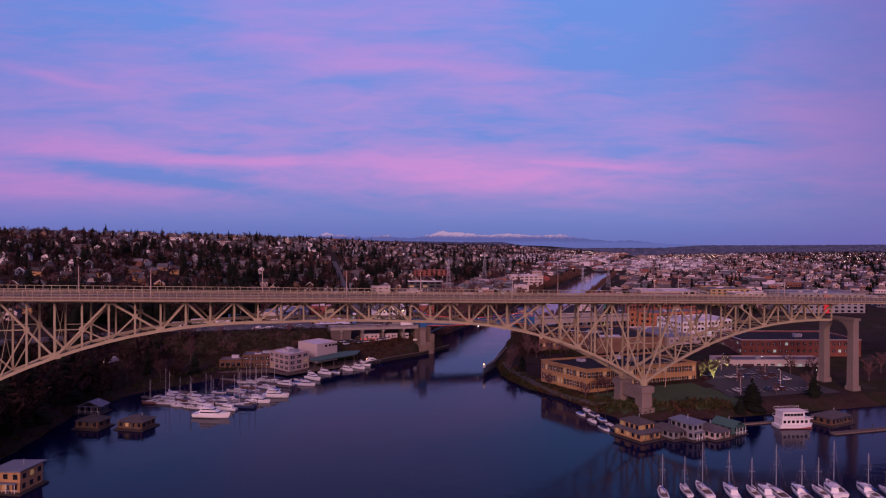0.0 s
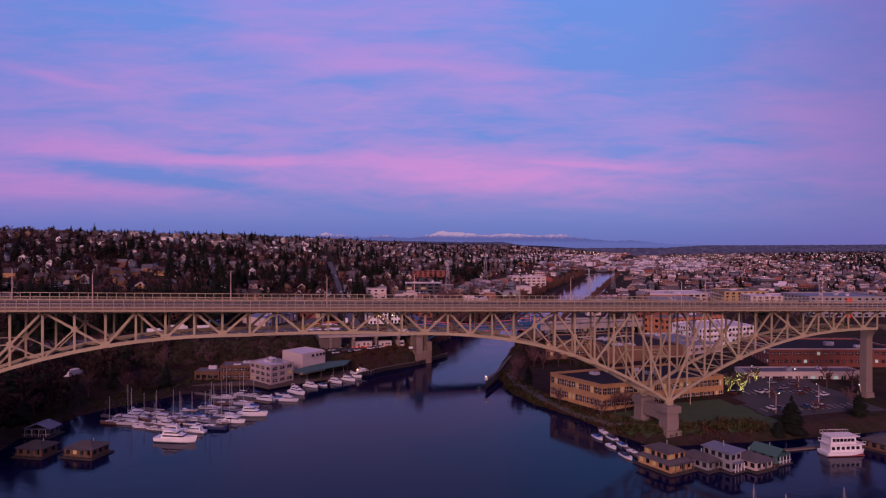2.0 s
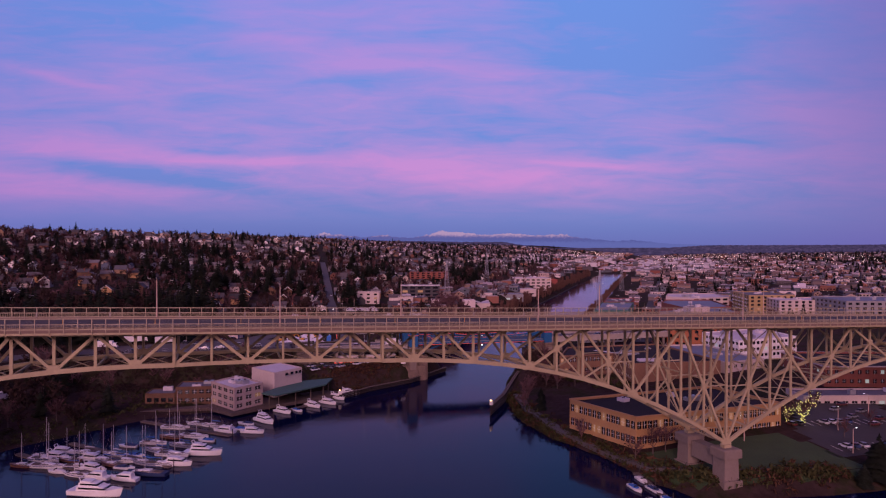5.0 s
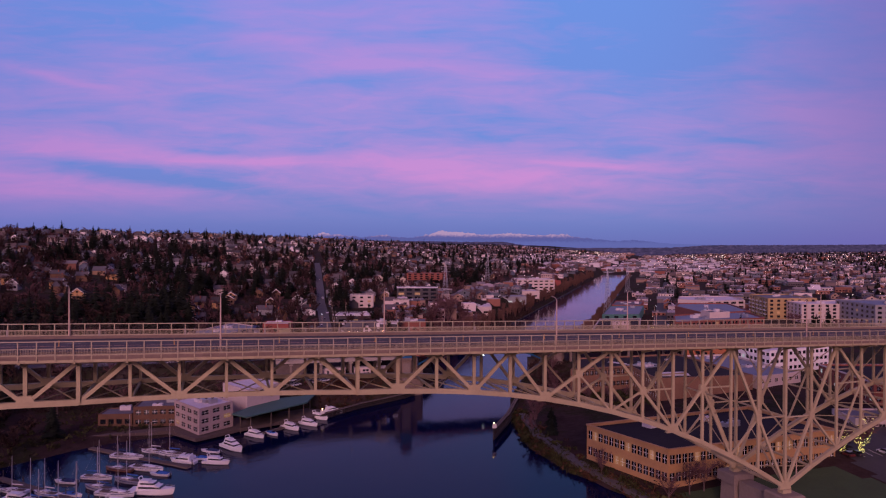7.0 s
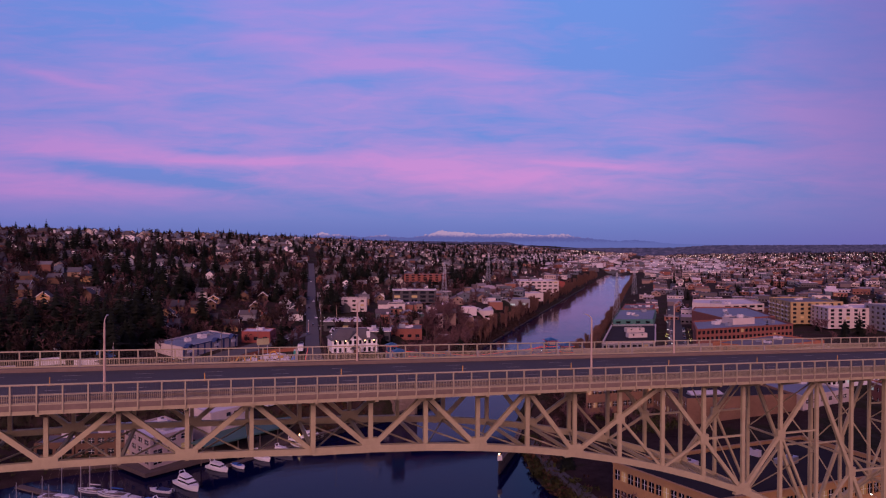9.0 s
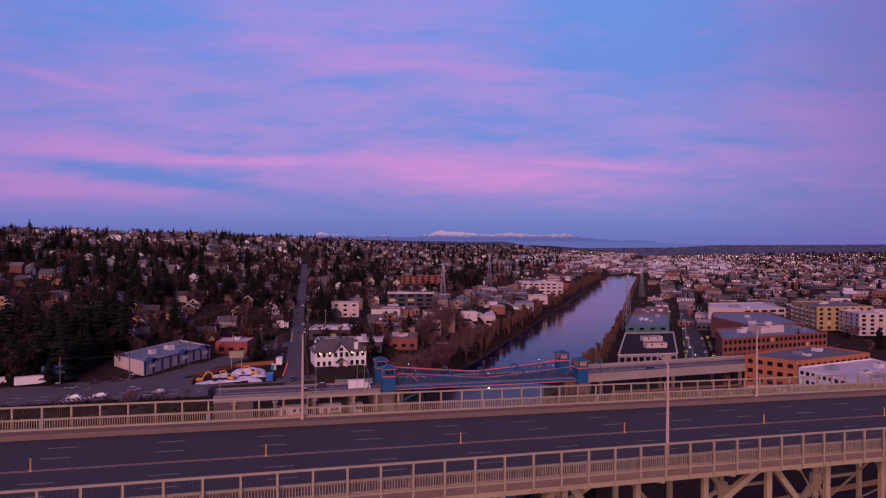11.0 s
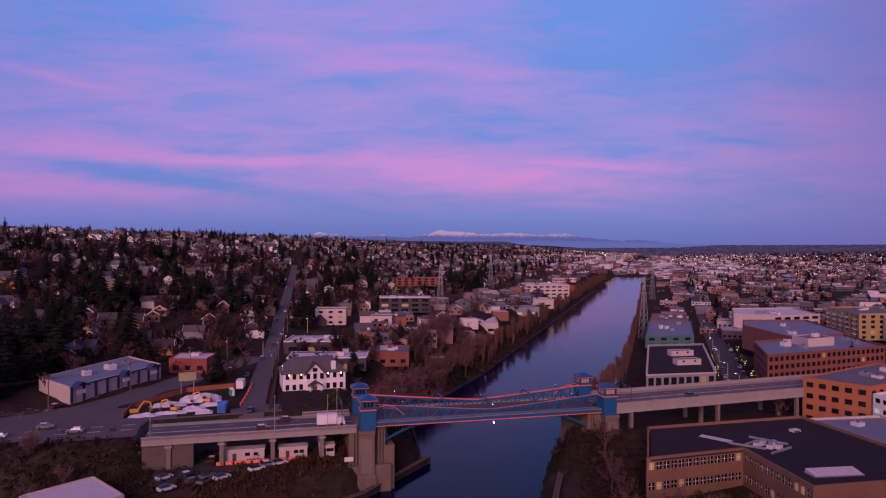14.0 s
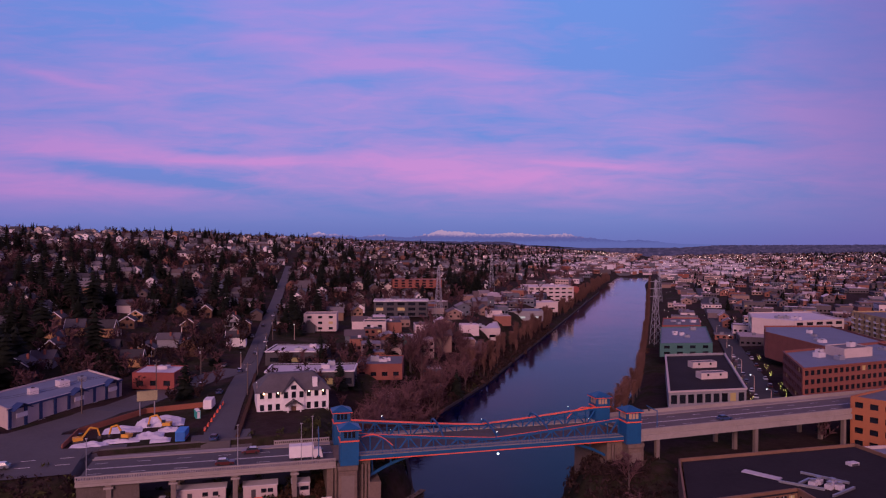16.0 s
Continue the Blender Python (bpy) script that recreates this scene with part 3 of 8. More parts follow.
def build_truss_bridge():
    b = thing("truss_bridge", "tall tan-painted steel cantilever truss bridge over the channel", "bridge")

    def bar(name, p, q, w, h):
        part(name, Shape().beam(p, q, w, h), STEEL, b)

    def depth_k(k):
        return k if k <= 13 else 26 - k

    for y in (NEAR_Y, FAR_Y):
        for side in (1, -1):
            def bot(k):
                x = node_x(k, side)
                return (x, y, chord_z(x, depth_k(k)))

            def top(k):
                x = node_x(k, side)
                return (x, y, top_z(x))

            def mid(k, a, c):
                """The point over panel point k of the diagonal from a to c."""
                pa, pc = a, c
                t = (node_x(k, side) - pa[0]) / (pc[0] - pa[0])
                return tuple(pa[i] + t * (pc[i] - pa[i]) for i in range(3))

            last = 26
            for k in range(last):
                bar("lower_chord", bot(k), bot(k + 1), 0.75, 0.95)
                bar("upper_chord", top(k), top(k + 1), 0.6, 0.7)
            for k in range(last + 1):
                w = 1.25 if k == 0 else 0.62 if k in (13,) else 0.42
                bar("post", bot(k), top(k), w, 0.6)
            runs = []
            for base in (lambda k: k, lambda k: 26 - k):
                runs += [(bot(base(1)), top(base(0)), None), (bot(base(1)), top(base(2)), None), (top(base(2)), bot(base(3)), None), (bot(base(3)), top(base(4)), None),
                         (top(base(4)), bot(base(5)), None), (bot(base(5)), top(base(7)), (base(6), base(7))), (top(base(7)), bot(base(9)), (base(8), base(7))),
                         (bot(base(9)), top(base(11)), (base(10), base(11))), (top(base(11)), bot(base(13)), (base(12), base(11)))]
            for p, q, sub in runs:
                bar("diagonal", p, q, 0.5, 0.62)
                if sub:
                    m = mid(sub[0], p, q)
                    bar("sub_diagonal", m, bot(sub[1]), 0.34, 0.4)
                    if sub[0] % 13 not in (6, 7):
                        other = node_x(sub[0] + (1 if sub[0] < 13 else -1), side)
                        bar("sub_strut", m, (other, y, m[2]), 0.3, 0.3)
                    g = Shape().box(m[0], y, m[2], 1.5, 0.66, 1.5, 0)
                    part("gusset", g, STEEL, b)
            for k in (1, 3, 5, 9, 13, 17, 21, 23, 25):
                x, _, z = bot(k)
                part("gusset", Shape().add([(x - 1.7, y - 0.36, z - 0.4), (x + 1.7, y - 0.36, z - 0.4), (x + 0.9, y - 0.36, z + 1.4), (x - 0.9, y - 0.36, z + 1.4),
                                            (x - 1.7, y + 0.36, z - 0.4), (x + 1.7, y + 0.36, z - 0.4), (x + 0.9, y + 0.36, z + 1.4), (x - 0.9, y + 0.36, z + 1.4)],
                                           [(0, 1, 2, 3), (7, 6, 5, 4), (0, 4, 5, 1), (1, 5, 6, 2), (2, 6, 7, 3), (3, 7, 4, 0)]), STEEL, b)
            for k in (2, 4, 7, 11, 15, 19, 22, 24):
                x, _, z = top(k)
                part("gusset", Shape().box(x, y, z - 0.35, 2.2, 0.7, 1.0), STEEL, b)
        # suspended span in the middle
        def low(j):
            x = HALF - PANEL * j
            return (x, y, chord_z(x, 0) + 0.05 * j * (6 - j))

        def high(j):
            x = HALF - PANEL * j
            return (x, y, top_z(x))

        for j in range(6):
            bar("lower_chord", low(j), low(j + 1), 0.65, 0.8)
            bar("upper_chord", high(j), high(j + 1), 0.6, 0.7)
            bar("diagonal", low(j) if j % 2 == 0 else high(j), high(j + 1) if j % 2 == 0 else low(j + 1), 0.5, 0.62)
            if j:
                bar("post", low(j), high(j), 0.36, 0.5)
            if j in (2, 4):
                part("gusset", Shape().box(low(j)[0], y, low(j)[2] + 0.3, 2.6, 0.72, 1.3), STEEL, b)
    # sway frames, laterals and floor beams between the two trusses
    ks = [(node_x(k, s), k if k <= 13 else 26 - k, k) for s in (1, -1) for k in range(27)] + [(HALF - PANEL * j, 0, -1) for j in range(1, 6)]
    ks.sort()
    prev = None
    for x, k, kk in ks:
        zb, zt = chord_z(x, k), top_z(x)
        bar("floor_beam", (x, EDGE_NEAR + 0.4, zt + 0.55), (x, EDGE_FAR - 0.4, zt + 0.55), 0.4, 0.75)
        for ya, yb in ((NEAR_Y, EDGE_NEAR + 0.5), (FAR_Y, EDGE_FAR - 0.5)):
            bar("bracket", (x, ya, zt - 0.7), (x, yb, zt + 0.35), 0.26, 0.34)
        bar("lateral", (x, NEAR_Y, zb), (x, FAR_Y, zb), 0.4, 0.45)
        levels = max(1, round((zt - zb) / 16))
        for i in range(levels if zt - zb > 13 and kk % 2 else 0):
            za, zc = zb + (zt - zb) * i / levels, zb + (zt - zb) * (i + 1) / levels
            bar("sway_brace", (x, NEAR_Y, za), (x, FAR_Y, zc), 0.15, 0.17)
            bar("sway_brace", (x, FAR_Y, za), (x, NEAR_Y, zc), 0.15, 0.17)
            if i:
                bar("sway_strut", (x, NEAR_Y, za), (x, FAR_Y, za), 0.3, 0.34)
        if prev is not None:
            px, pz = prev
            bar("lateral_brace", (px, NEAR_Y, pz), (x, FAR_Y, zb), 0.16, 0.18)
            bar("lateral_brace", (px, FAR_Y, pz), (x, NEAR_Y, zb), 0.16, 0.18)
        prev = (x, zb)
    x0, x1 = -300.0, 420.0
    for y in (2.2, 5.8, 9.8, 13.4):
        bar("stringer", (x0, y, top_z(x0) + 0.8), (x1, y, top_z(x1) + 0.8), 0.3, 0.6)
    for y, s in ((EDGE_NEAR + 0.25, -1), (EDGE_FAR - 0.25, 1)):
        bar("fascia_girder", (x0, y, deck_z(x0) - 0.55), (x1, y, deck_z(x1) - 0.55), 0.22, 0.62)

    # deck, walks and kerbs
    def slab(ya, yb, dz0, dz1):
        return Shape().add([(x, y, deck_z(x) + dz) for dz in (dz0, dz1) for x, y in ((x0, ya), (x1, ya), (x1, yb), (x0, yb))],
                           [(3, 2, 1, 0), (4, 5, 6, 7), (0, 1, 5, 4), (1, 2, 6, 5), (2, 3, 7, 6), (3, 0, 4, 7)])
    part("deck_slab", slab(EDGE_NEAR + 0.1, EDGE_FAR - 0.1, -0.42, -0.12), DECK, b)
    part("roadway", slab(-1.6, 17.3, -0.118, 0.0), ASPHALT, b, "dark asphalt roadway")
    for ya, yb in ((EDGE_NEAR, -1.6), (17.3, EDGE_FAR)):
        part("sidewalk", slab(ya, yb, -0.118, 0.22), DECK, b)
    for ya, yb in ((-1.8, -1.55), (17.25, 17.5)):
        part("kerb", slab(ya, yb, 0.222, 0.5), DECK, b)
    dashes = Shape()
    for row in (1.6, 4.6, 11.1, 14.2):
        x = x0
        while x < x1 - 5:
            dashes.beam((x, row, deck_z(x) + 0.012), (x + 2.4, row, deck_z(x + 2.4) + 0.012), 0.09, 0.012)
            x += 9.1
    tagged(part("lane_dash", dashes, WORN_LINE, b), kind="stuff")
    centre = Shape()
    for row in (7.7, 8.0):
        centre.beam((x0, row, deck_z(x0) + 0.012), (x1, row, deck_z(x1) + 0.012), 0.12, 0.012)
    part("centre_line", centre, material("median_paint", (0.34, 0.20, 0.14), 0.8, vary=0.3, stain=0.3), b)
    peg = Shape().tube((0, 0, 0), (0, 0, 1.05), 0.07, 0.06, 6).box(0, 0, 0.03, 0.3, 0.3, 0.06).mesh("delineator", PEG)
    for n in range(-6, 12):
        part("delineator", peg, PEG, b, at=pose(9.5 + n * 18.4, 7.85, deck_z(9.5 + n * 18.4)))
    # railings: a low picket balustrade and a tall post fence outside it
    step = PANEL / 3
    n0, n1 = int((-130 - HALF) / step), int((250 - HALF) / step)
    for y, yi in ((EDGE_NEAR + 0.05, EDGE_NEAR + 0.35), (EDGE_FAR - 0.05, EDGE_FAR - 0.35)):
        post = Shape().box(0, 0, 0.9, 0.16, 0.2, 3.1).mesh("fence_post", STEEL_RAIL)
        for n in range(n0, n1):
            x = HALF + n * step
            part("fence_post", post, STEEL_RAIL, b, at=pose(x, y, deck_z(x)))
        for dz, w in ((2.45, 0.16), (0.28, 0.12)):
            part("fence_rail", Shape().beam((x0, y, deck_z(x0) + dz), (x1, y, deck_z(x1) + dz), w, w), STEEL_RAIL, b)
        wires = Shape()
        x = -60.0
        while x < 150:
            wires.beam((x, y, deck_z(x) + 0.25), (x, y, deck_z(x) + 2.4), 0.016, 0.016)
            x += step / 14
        tagged(part("fence_wire", wires, WIRE, b), kind="stuff")
        part("hand_rail", Shape().beam((x0, yi, deck_z(x0) + 1.28), (x1, yi, deck_z(x1) + 1.28), 0.24, 0.16), STEEL_RAIL, b)
        part("foot_rail", Shape().beam((x0, yi, deck_z(x0) + 0.34), (x1, yi, deck_z(x1) + 0.34), 0.24, 0.2), STEEL_RAIL, b)
        pickets = Shape()
        x = -120.0
        while x < 200:
            pickets.beam((x, yi, deck_z(x) + 0.3), (x, yi, deck_z(x) + 1.25), 0.12, 0.06)
            x += 0.22 if -50 < x < 140 else 0.34
        tagged(part("picket", pickets, STEEL_RAIL, b), kind="stuff")
        stub = Shape().box(0, 0, 0.75, 0.34, 0.36, 1.25).mesh("rail_pillar", PARAPET)
        for n in range(n0 // 6, n1 // 6 + 1):
            x = HALF + n * step * 6
            part("rail_pillar", stub, PARAPET, b, at=pose(x, yi, deck_z(x)))
    return b


build_truss_bridge()


def build_pier(x, label):
    """Two broad concrete legs joined by a wall under the truss bearings."""
    p = thing("bridge_pier", label, "pier")
    zt = chord_z(x, 13) - 0.6
    for y in (NEAR_Y, FAR_Y):
        base = min(gz(x, y), 3.5) - 3
        leg = Shape()
        rings = []
        for z, sx, sy in ((base, 6.4, 6.4), (base + 3.5, 6.2, 6.2), (base + 3.6, 5.0, 5.0), (zt - 3.2, 4.6, 4.6), (zt - 3.1, 6.0, 6.0), (zt - 0.9, 6.0, 6.0), (zt - 0.6, 5.4, 5.4)):
            rings.append([(x + a * sx / 2, y + c * sy / 2, z) for a, c in ((-1, -1), (1, -1), (1, 1), (-1, 1))])
        part("leg", leg.loft(rings), CONCRETE, p)
        part("bearing", Shape().box(x, y, zt - 0.2, 2.4, 1.6, 0.9), STEEL, p)
    part("cross_wall", Shape().box(x, (NEAR_Y + FAR_Y) / 2, zt - 4.2, 3.6, FAR_Y - 6.4, 4.6), CONCRETE, p)


build_pier(node_x(13, 1), "stained concrete bridge pier of two legs near the shore")
build_pier(node_x(13, -1), "stained concrete bridge pier of two legs below the hill")


def build_bent(x, label, arched=True):
    """A tall concrete portal under the end of the truss."""
    p = thing("bridge_bent", label, "pier")
    zt = top_z(x) - 0.2
    if arched:
        zt = chord_z(x, 0) - 0.4
    for y in (NEAR_Y, FAR_Y):
        base = gz(x, y) - 1
        rings = [[(x + a * sx / 2, y + c * sy / 2, z) for a, c in ((-1, -1), (1, -1), (1, 1), (-1, 1))]
                 for z, sx, sy in ((base, 4.6, 4.6), (base + 3, 4.4, 4.4), (base + 3.1, 3.6, 3.4), (zt, 3.2, 3.0))]
        part("column", Shape().loft(rings), CONCRETE, p)
    if arched:
        arch = Shape()
        ri, yc = (FAR_Y - NEAR_Y - 3.0) / 2, (NEAR_Y + FAR_Y) / 2
        pts = [(yc - ri * math.cos(math.pi * i / 14), zt - ri - 0.6 + ri * math.sin(math.pi * i / 14)) for i in range(15)]
        arch.loft([[(x - 1.5, y, z), (x + 1.5, y, z), (x + 1.5, y, zt + 0.2), (x - 1.5, y, zt + 0.2)] for y, z in pts])
        part("arch", arch, CONCRETE, p)
    part("cap", Shape().box(x, (NEAR_Y + FAR_Y) / 2, zt + 0.5, 4.0, FAR_Y + 4.5, 1.0), CONCRETE, p)


build_bent(node_x(26, 1) + 13, "tall arched concrete portal carrying the bridge's end")
build_bent(node_x(26, -1) - 3, "tall arched concrete portal on the wooded hillside")
for bx in (292, 322, 352, 382):
    build_bent(bx, "slim concrete column pair under the approach deck", False)


def street_lamp(name, label, height, arm, group, head=LAMP_WARM, bracket=PARAPET):
    """A tapered pole with a curved arm over +x."""
    ob = thing(name, label, "street lamp", group)
    part("pole", Shape().tube((0, 0, 0), (0, 0, height * 0.93), 0.17, 0.10, 8), POLE, ob)
    part("base", Shape().tube((0, 0, 0), (0, 0, 0.6), 0.22, 0.18, 8), POLE, ob)
    a = Shape()
    pts = [(arm * (1 - math.cos(t)), 0, height * 0.93 + height * 0.07 * math.sin(t)) for t in (math.pi / 2 * i / 5 for i in range(6))]
    for p, q in zip(pts, pts[1:]):
        a.tube(p, q, 0.07, 0.06, 6)
    part("arm", a, POLE, ob)
    part("lamp_head", Shape().loft([[(arm - 0.2, -0.07, height - 0.05), (arm - 0.2, 0.07, height - 0.05), (arm - 0.2, 0.07, height + 0.05), (arm - 0.2, -0.07, height + 0.05)],
                                    [(arm + 0.3, -0.11, height - 0.06), (arm + 0.3, 0.11, height - 0.06), (arm + 0.3, 0.08, height + 0.05), (arm + 0.3, -0.08, height + 0.05)]]), head, ob)
    return ob


bridge_lamp = street_lamp("street_lamp", "tall grey bridge lamp with curved arm, unlit", 9.6, 1.9, "bridge lamps", METAL)
lamp_spots = [(-1.0 + 62.6 * i, EDGE_NEAR + 0.7, 90) for i in range(-2, 4)] + [(32.4 + 60.3 * i, EDGE_FAR - 0.9, -90) for i in range(-3, 4)]
for i, (x, y, r) in enumerate(lamp_spots):
    m = pose(x, y, deck_z(x) + 0.2, 0, 0, r)
    if i == 0:
        bridge_lamp.matrix_basis = m
    else:
        copy_thing(bridge_lamp, m)

# ---- the low blue drawbridge and its approaches ----
BX, BY = 81.8, 175.0
BA = math.atan2(-0.066, 1.0)
BW = 17.5                                  # width over all
ROAD_Z = 18.7
AXIS = [BX, BY, BA]                         # start and turn of the stretch being built


def loc(s, w, z=0.0):
    x, y = turned(s, w, AXIS[2])
    return (AXIS[0] + x, AXIS[1] + y, z)


def lbox(sh, s0, s1, w0, w1, z0, z1, mi=0):
    x, y, z = loc((s0 + s1) / 2, (w0 + w1) / 2, (z0 + z1) / 2)
    return sh.box(x, y, z, s1 - s0, w1 - w0, z1 - z0, AXIS[2], mi)


def build_drawbridge():
    b = thing("drawbridge", "low blue steel bascule bridge with orange-edged trusses", "bridge")
    span = 68.4

    def arch(s):
        return ROAD_Z + 1.3 + 2.9 * (abs(s - span / 2) / (span / 2)) ** 1.15 - 0.5 * s / span

    part("roadway", lbox(Shape(), 0, span, 2.6, BW - 2.6, ROAD_Z - 0.5, ROAD_Z), ROADWAY, b)
    for w0, w1 in ((-0.6, 2.3), (BW - 2.3, BW + 0.6)):
        part("footway", lbox(Shape(), 0, span, w0, w1, ROAD_Z - 0.3, ROAD_Z + 0.2), PARAPET, b)
    n = 22
    for w in (2.45, BW - 2.45):
        for i in range(n):
            s0, s1 = span * i / n, span * (i + 1) / n
            part("upper_chord", Shape().beam(loc(s0, w, arch(s0)), loc(s1, w, arch(s1)), 0.5, 0.5), BLUE, b)
            part("orange_cap", Shape().beam(loc(s0, w, arch(s0) + 0.38), loc(s1, w, arch(s1) + 0.36), 0.95 if w > 9 else 0.2, 0.2 if w > 9 else 0.1), ORANGE, b)
            part("lower_chord", Shape().beam(loc(s0, w, ROAD_Z - 0.9), loc(s1, w, ROAD_Z - 0.9), 0.5, 0.8), BLUE, b)
            part("diagonal", Shape().beam(loc(s0, w, ROAD_Z - 0.8 if i % 2 else arch(s0)), loc(s1, w, arch(s1) if i % 2 else ROAD_Z - 0.8), 0.28, 0.32), BLUE, b)
            part("post", Shape().beam(loc(s1, w, ROAD_Z - 0.8), loc(s1, w, arch(s1)), 0.24, 0.28), BLUE, b)
            part("floor_beam", Shape().beam(loc(s1, 0, ROAD_Z - 0.9), loc(s1, BW, ROAD_Z - 0.9), 0.3, 0.7), BLUE, b)
    for w in (-0.5, BW + 0.5):
        part("edge_girder", lbox(Shape(), 0, span, w - 0.12, w + 0.12, ROAD_Z - 0.75, ROAD_Z + 0.1), BLUE, b)
        part("orange_stripe", lbox(Shape(), 0, span, w - 0.16, w + 0.16, ROAD_Z - 1.0, ROAD_Z - 0.76), ORANGE, b)
        for dz in (0.55, 1.15):
            part("railing", lbox(Shape(), 0, span, w - 0.05, w + 0.05, ROAD_Z + dz - 0.05, ROAD_Z + dz + 0.05), BLUE, b)
        pk = Shape()
        for i in range(int(span / 0.8)):
            lbox(pk, i * 0.8, i * 0.8 + 0.07, w - 0.04, w + 0.04, ROAD_Z + 0.1, ROAD_Z + 1.15)
        tagged(part("baluster", pk, BLUE, b), kind="stuff")
    # quarter-round fenders where the trusses meet the towers
    for w, s0, d in ((2.0, 1.0, 1), (BW - 2.0, span - 1.0, -1)):
        pts = [(s0 + d * 7.5 * t, ROAD_Z + 3.5 + 0.8 * math.sin(math.pi * t) - 2.4 * t * t) for t in (i / 10 for i in range(11))]
        for (sa, za), (sb, zb) in zip(pts, pts[1:]):
            part("end_arc", Shape().beam(loc(sa, w, za), loc(sb, w, zb), 0.3, 0.3), BLUE, b)
            part("end_arc_cap", Shape().beam(loc(sa, w, za + 0.22), loc(sb, w, zb + 0.22), 0.34, 0.14), ORANGE, b)
    # curved heels of the leaves below the deck
    for w in (2.45, BW - 2.45):
        for s0, d in ((0, 1), (span, -1)):
            pts = [(s0 + d * 18 * t, ROAD_Z - 1.2 - 6.5 * (1 - t) ** 2) for t in (i / 8 for i in range(9))]
            for (sa, za), (sb, zb) in zip(pts, pts[1:]):
                part("heel_rib", Shape().beam(loc(sa, w, za), loc(sb, w, zb), 0.5, 0.6), BLUE, b)
            for t in (0.2, 0.45, 0.7):
                part("heel_brace", Shape().beam(loc(s0 + d * 18 * t, w, ROAD_Z - 1.2), loc(s0 + d * 18 * t, w, ROAD_Z - 1.2 - 6.5 * (1 - t) ** 2), 0.3, 0.3), BLUE, b)
    for s0 in (21.0, 34.8, 48.5):
        arm = Shape()
        pts = [(2.45 + (BW - 4.9) * (1 - math.cos(a)) / 2, arch(s0) + 0.3 + 2.6 * math.sin(a) ** 0.8 * (0.35 + 0.65 * (a / math.pi))) for a in (math.pi * i / 12 for i in range(13))]
        for (wa, za), (wb, zb) in zip(pts, pts[1:]):
            arm.beam(loc(s0, wa, za), loc(s0, wb, zb), 0.34, 0.4)
        part("portal_arm", arm, BLUE, b, "curved blue arm over the roadway")
    part("navigation_light", lbox(Shape(), span / 2 - 0.18, span / 2 + 0.18, -0.88, -0.52, ROAD_Z - 1.96, ROAD_Z - 1.6), LAMP_WHITE, b, "bright white channel light")
    part("light_bracket", lbox(Shape(), span / 2 - 0.1, span / 2 + 0.1, -0.8, -0.6, ROAD_Z - 1.6, ROAD_Z - 0.9), BLUE, b)


def build_bridge_tower(s, w, lit):
    t = thing("bridge_tower", "small blue bridge-keeper's tower with pale cabin windows", "tower", "drawbridge towers")
    part("shaft", lbox(Shape(), s - 2.1, s + 2.1, w - 2.1, w + 2.1, ROAD_Z - 1.6, ROAD_Z + 4.0), BLUE, t)
    part("cabin", lbox(Shape(), s - 1.9, s + 1.9, w - 1.9, w + 1.9, ROAD_Z + 4.0, ROAD_Z + 6.6), BLUE, t)
    for ds, dw, a, c in ((0, -1.93, 1.3, 0.06), (0, 1.93, 1.3, 0.06), (-1.93, 0, 0.06, 1.3), (1.93, 0, 0.06, 1.3)):
        pane = part("window", lbox(Shape(), s + ds - a, s + ds + a, w + dw - c, w + dw + c, ROAD_Z + 4.75, ROAD_Z + 6.1), CABIN_PALE if lit or ds else GLASS, t)
        for q in (-0.45, 0.45):
            o, p = (q, 0) if a > c else (0, q)
            part("mullion", lbox(Shape(), s + ds + o - 0.09, s + ds + o + 0.09, w + dw + p - 0.09, w + dw + p + 0.09, ROAD_Z + 4.75, ROAD_Z + 6.1), BLUE, pane)
    for a in (-1.95, 1.95):
        for c in (-1.95, 1.95):
            part("corner_post", lbox(Shape(), s + a - 0.14, s + a + 0.14, w + c - 0.14, w + c + 0.14, ROAD_Z + 4.0, ROAD_Z + 6.6), BLUE, t)
    part("band", lbox(Shape(), s - 2.25, s + 2.25, w - 2.25, w + 2.25, ROAD_Z + 3.85, ROAD_Z + 4.1), ORANGE, t)
    rings = [[loc(s + a * r, w + c * r, z) for a, c in ((-1, -1), (1, -1), (1, 1), (-1, 1))] for z, r in ((ROAD_Z + 6.6, 2.5), (ROAD_Z + 6.85, 2.55), (ROAD_Z + 7.6, 0.9), (ROAD_Z + 7.9, 0.2))]
    part("roof", Shape().loft(rings), BLUE, t)
    part("eave", lbox(Shape(), s - 2.6, s + 2.6, w - 2.6, w + 2.6, ROAD_Z + 6.45, ROAD_Z + 6.6), ORANGE, t)


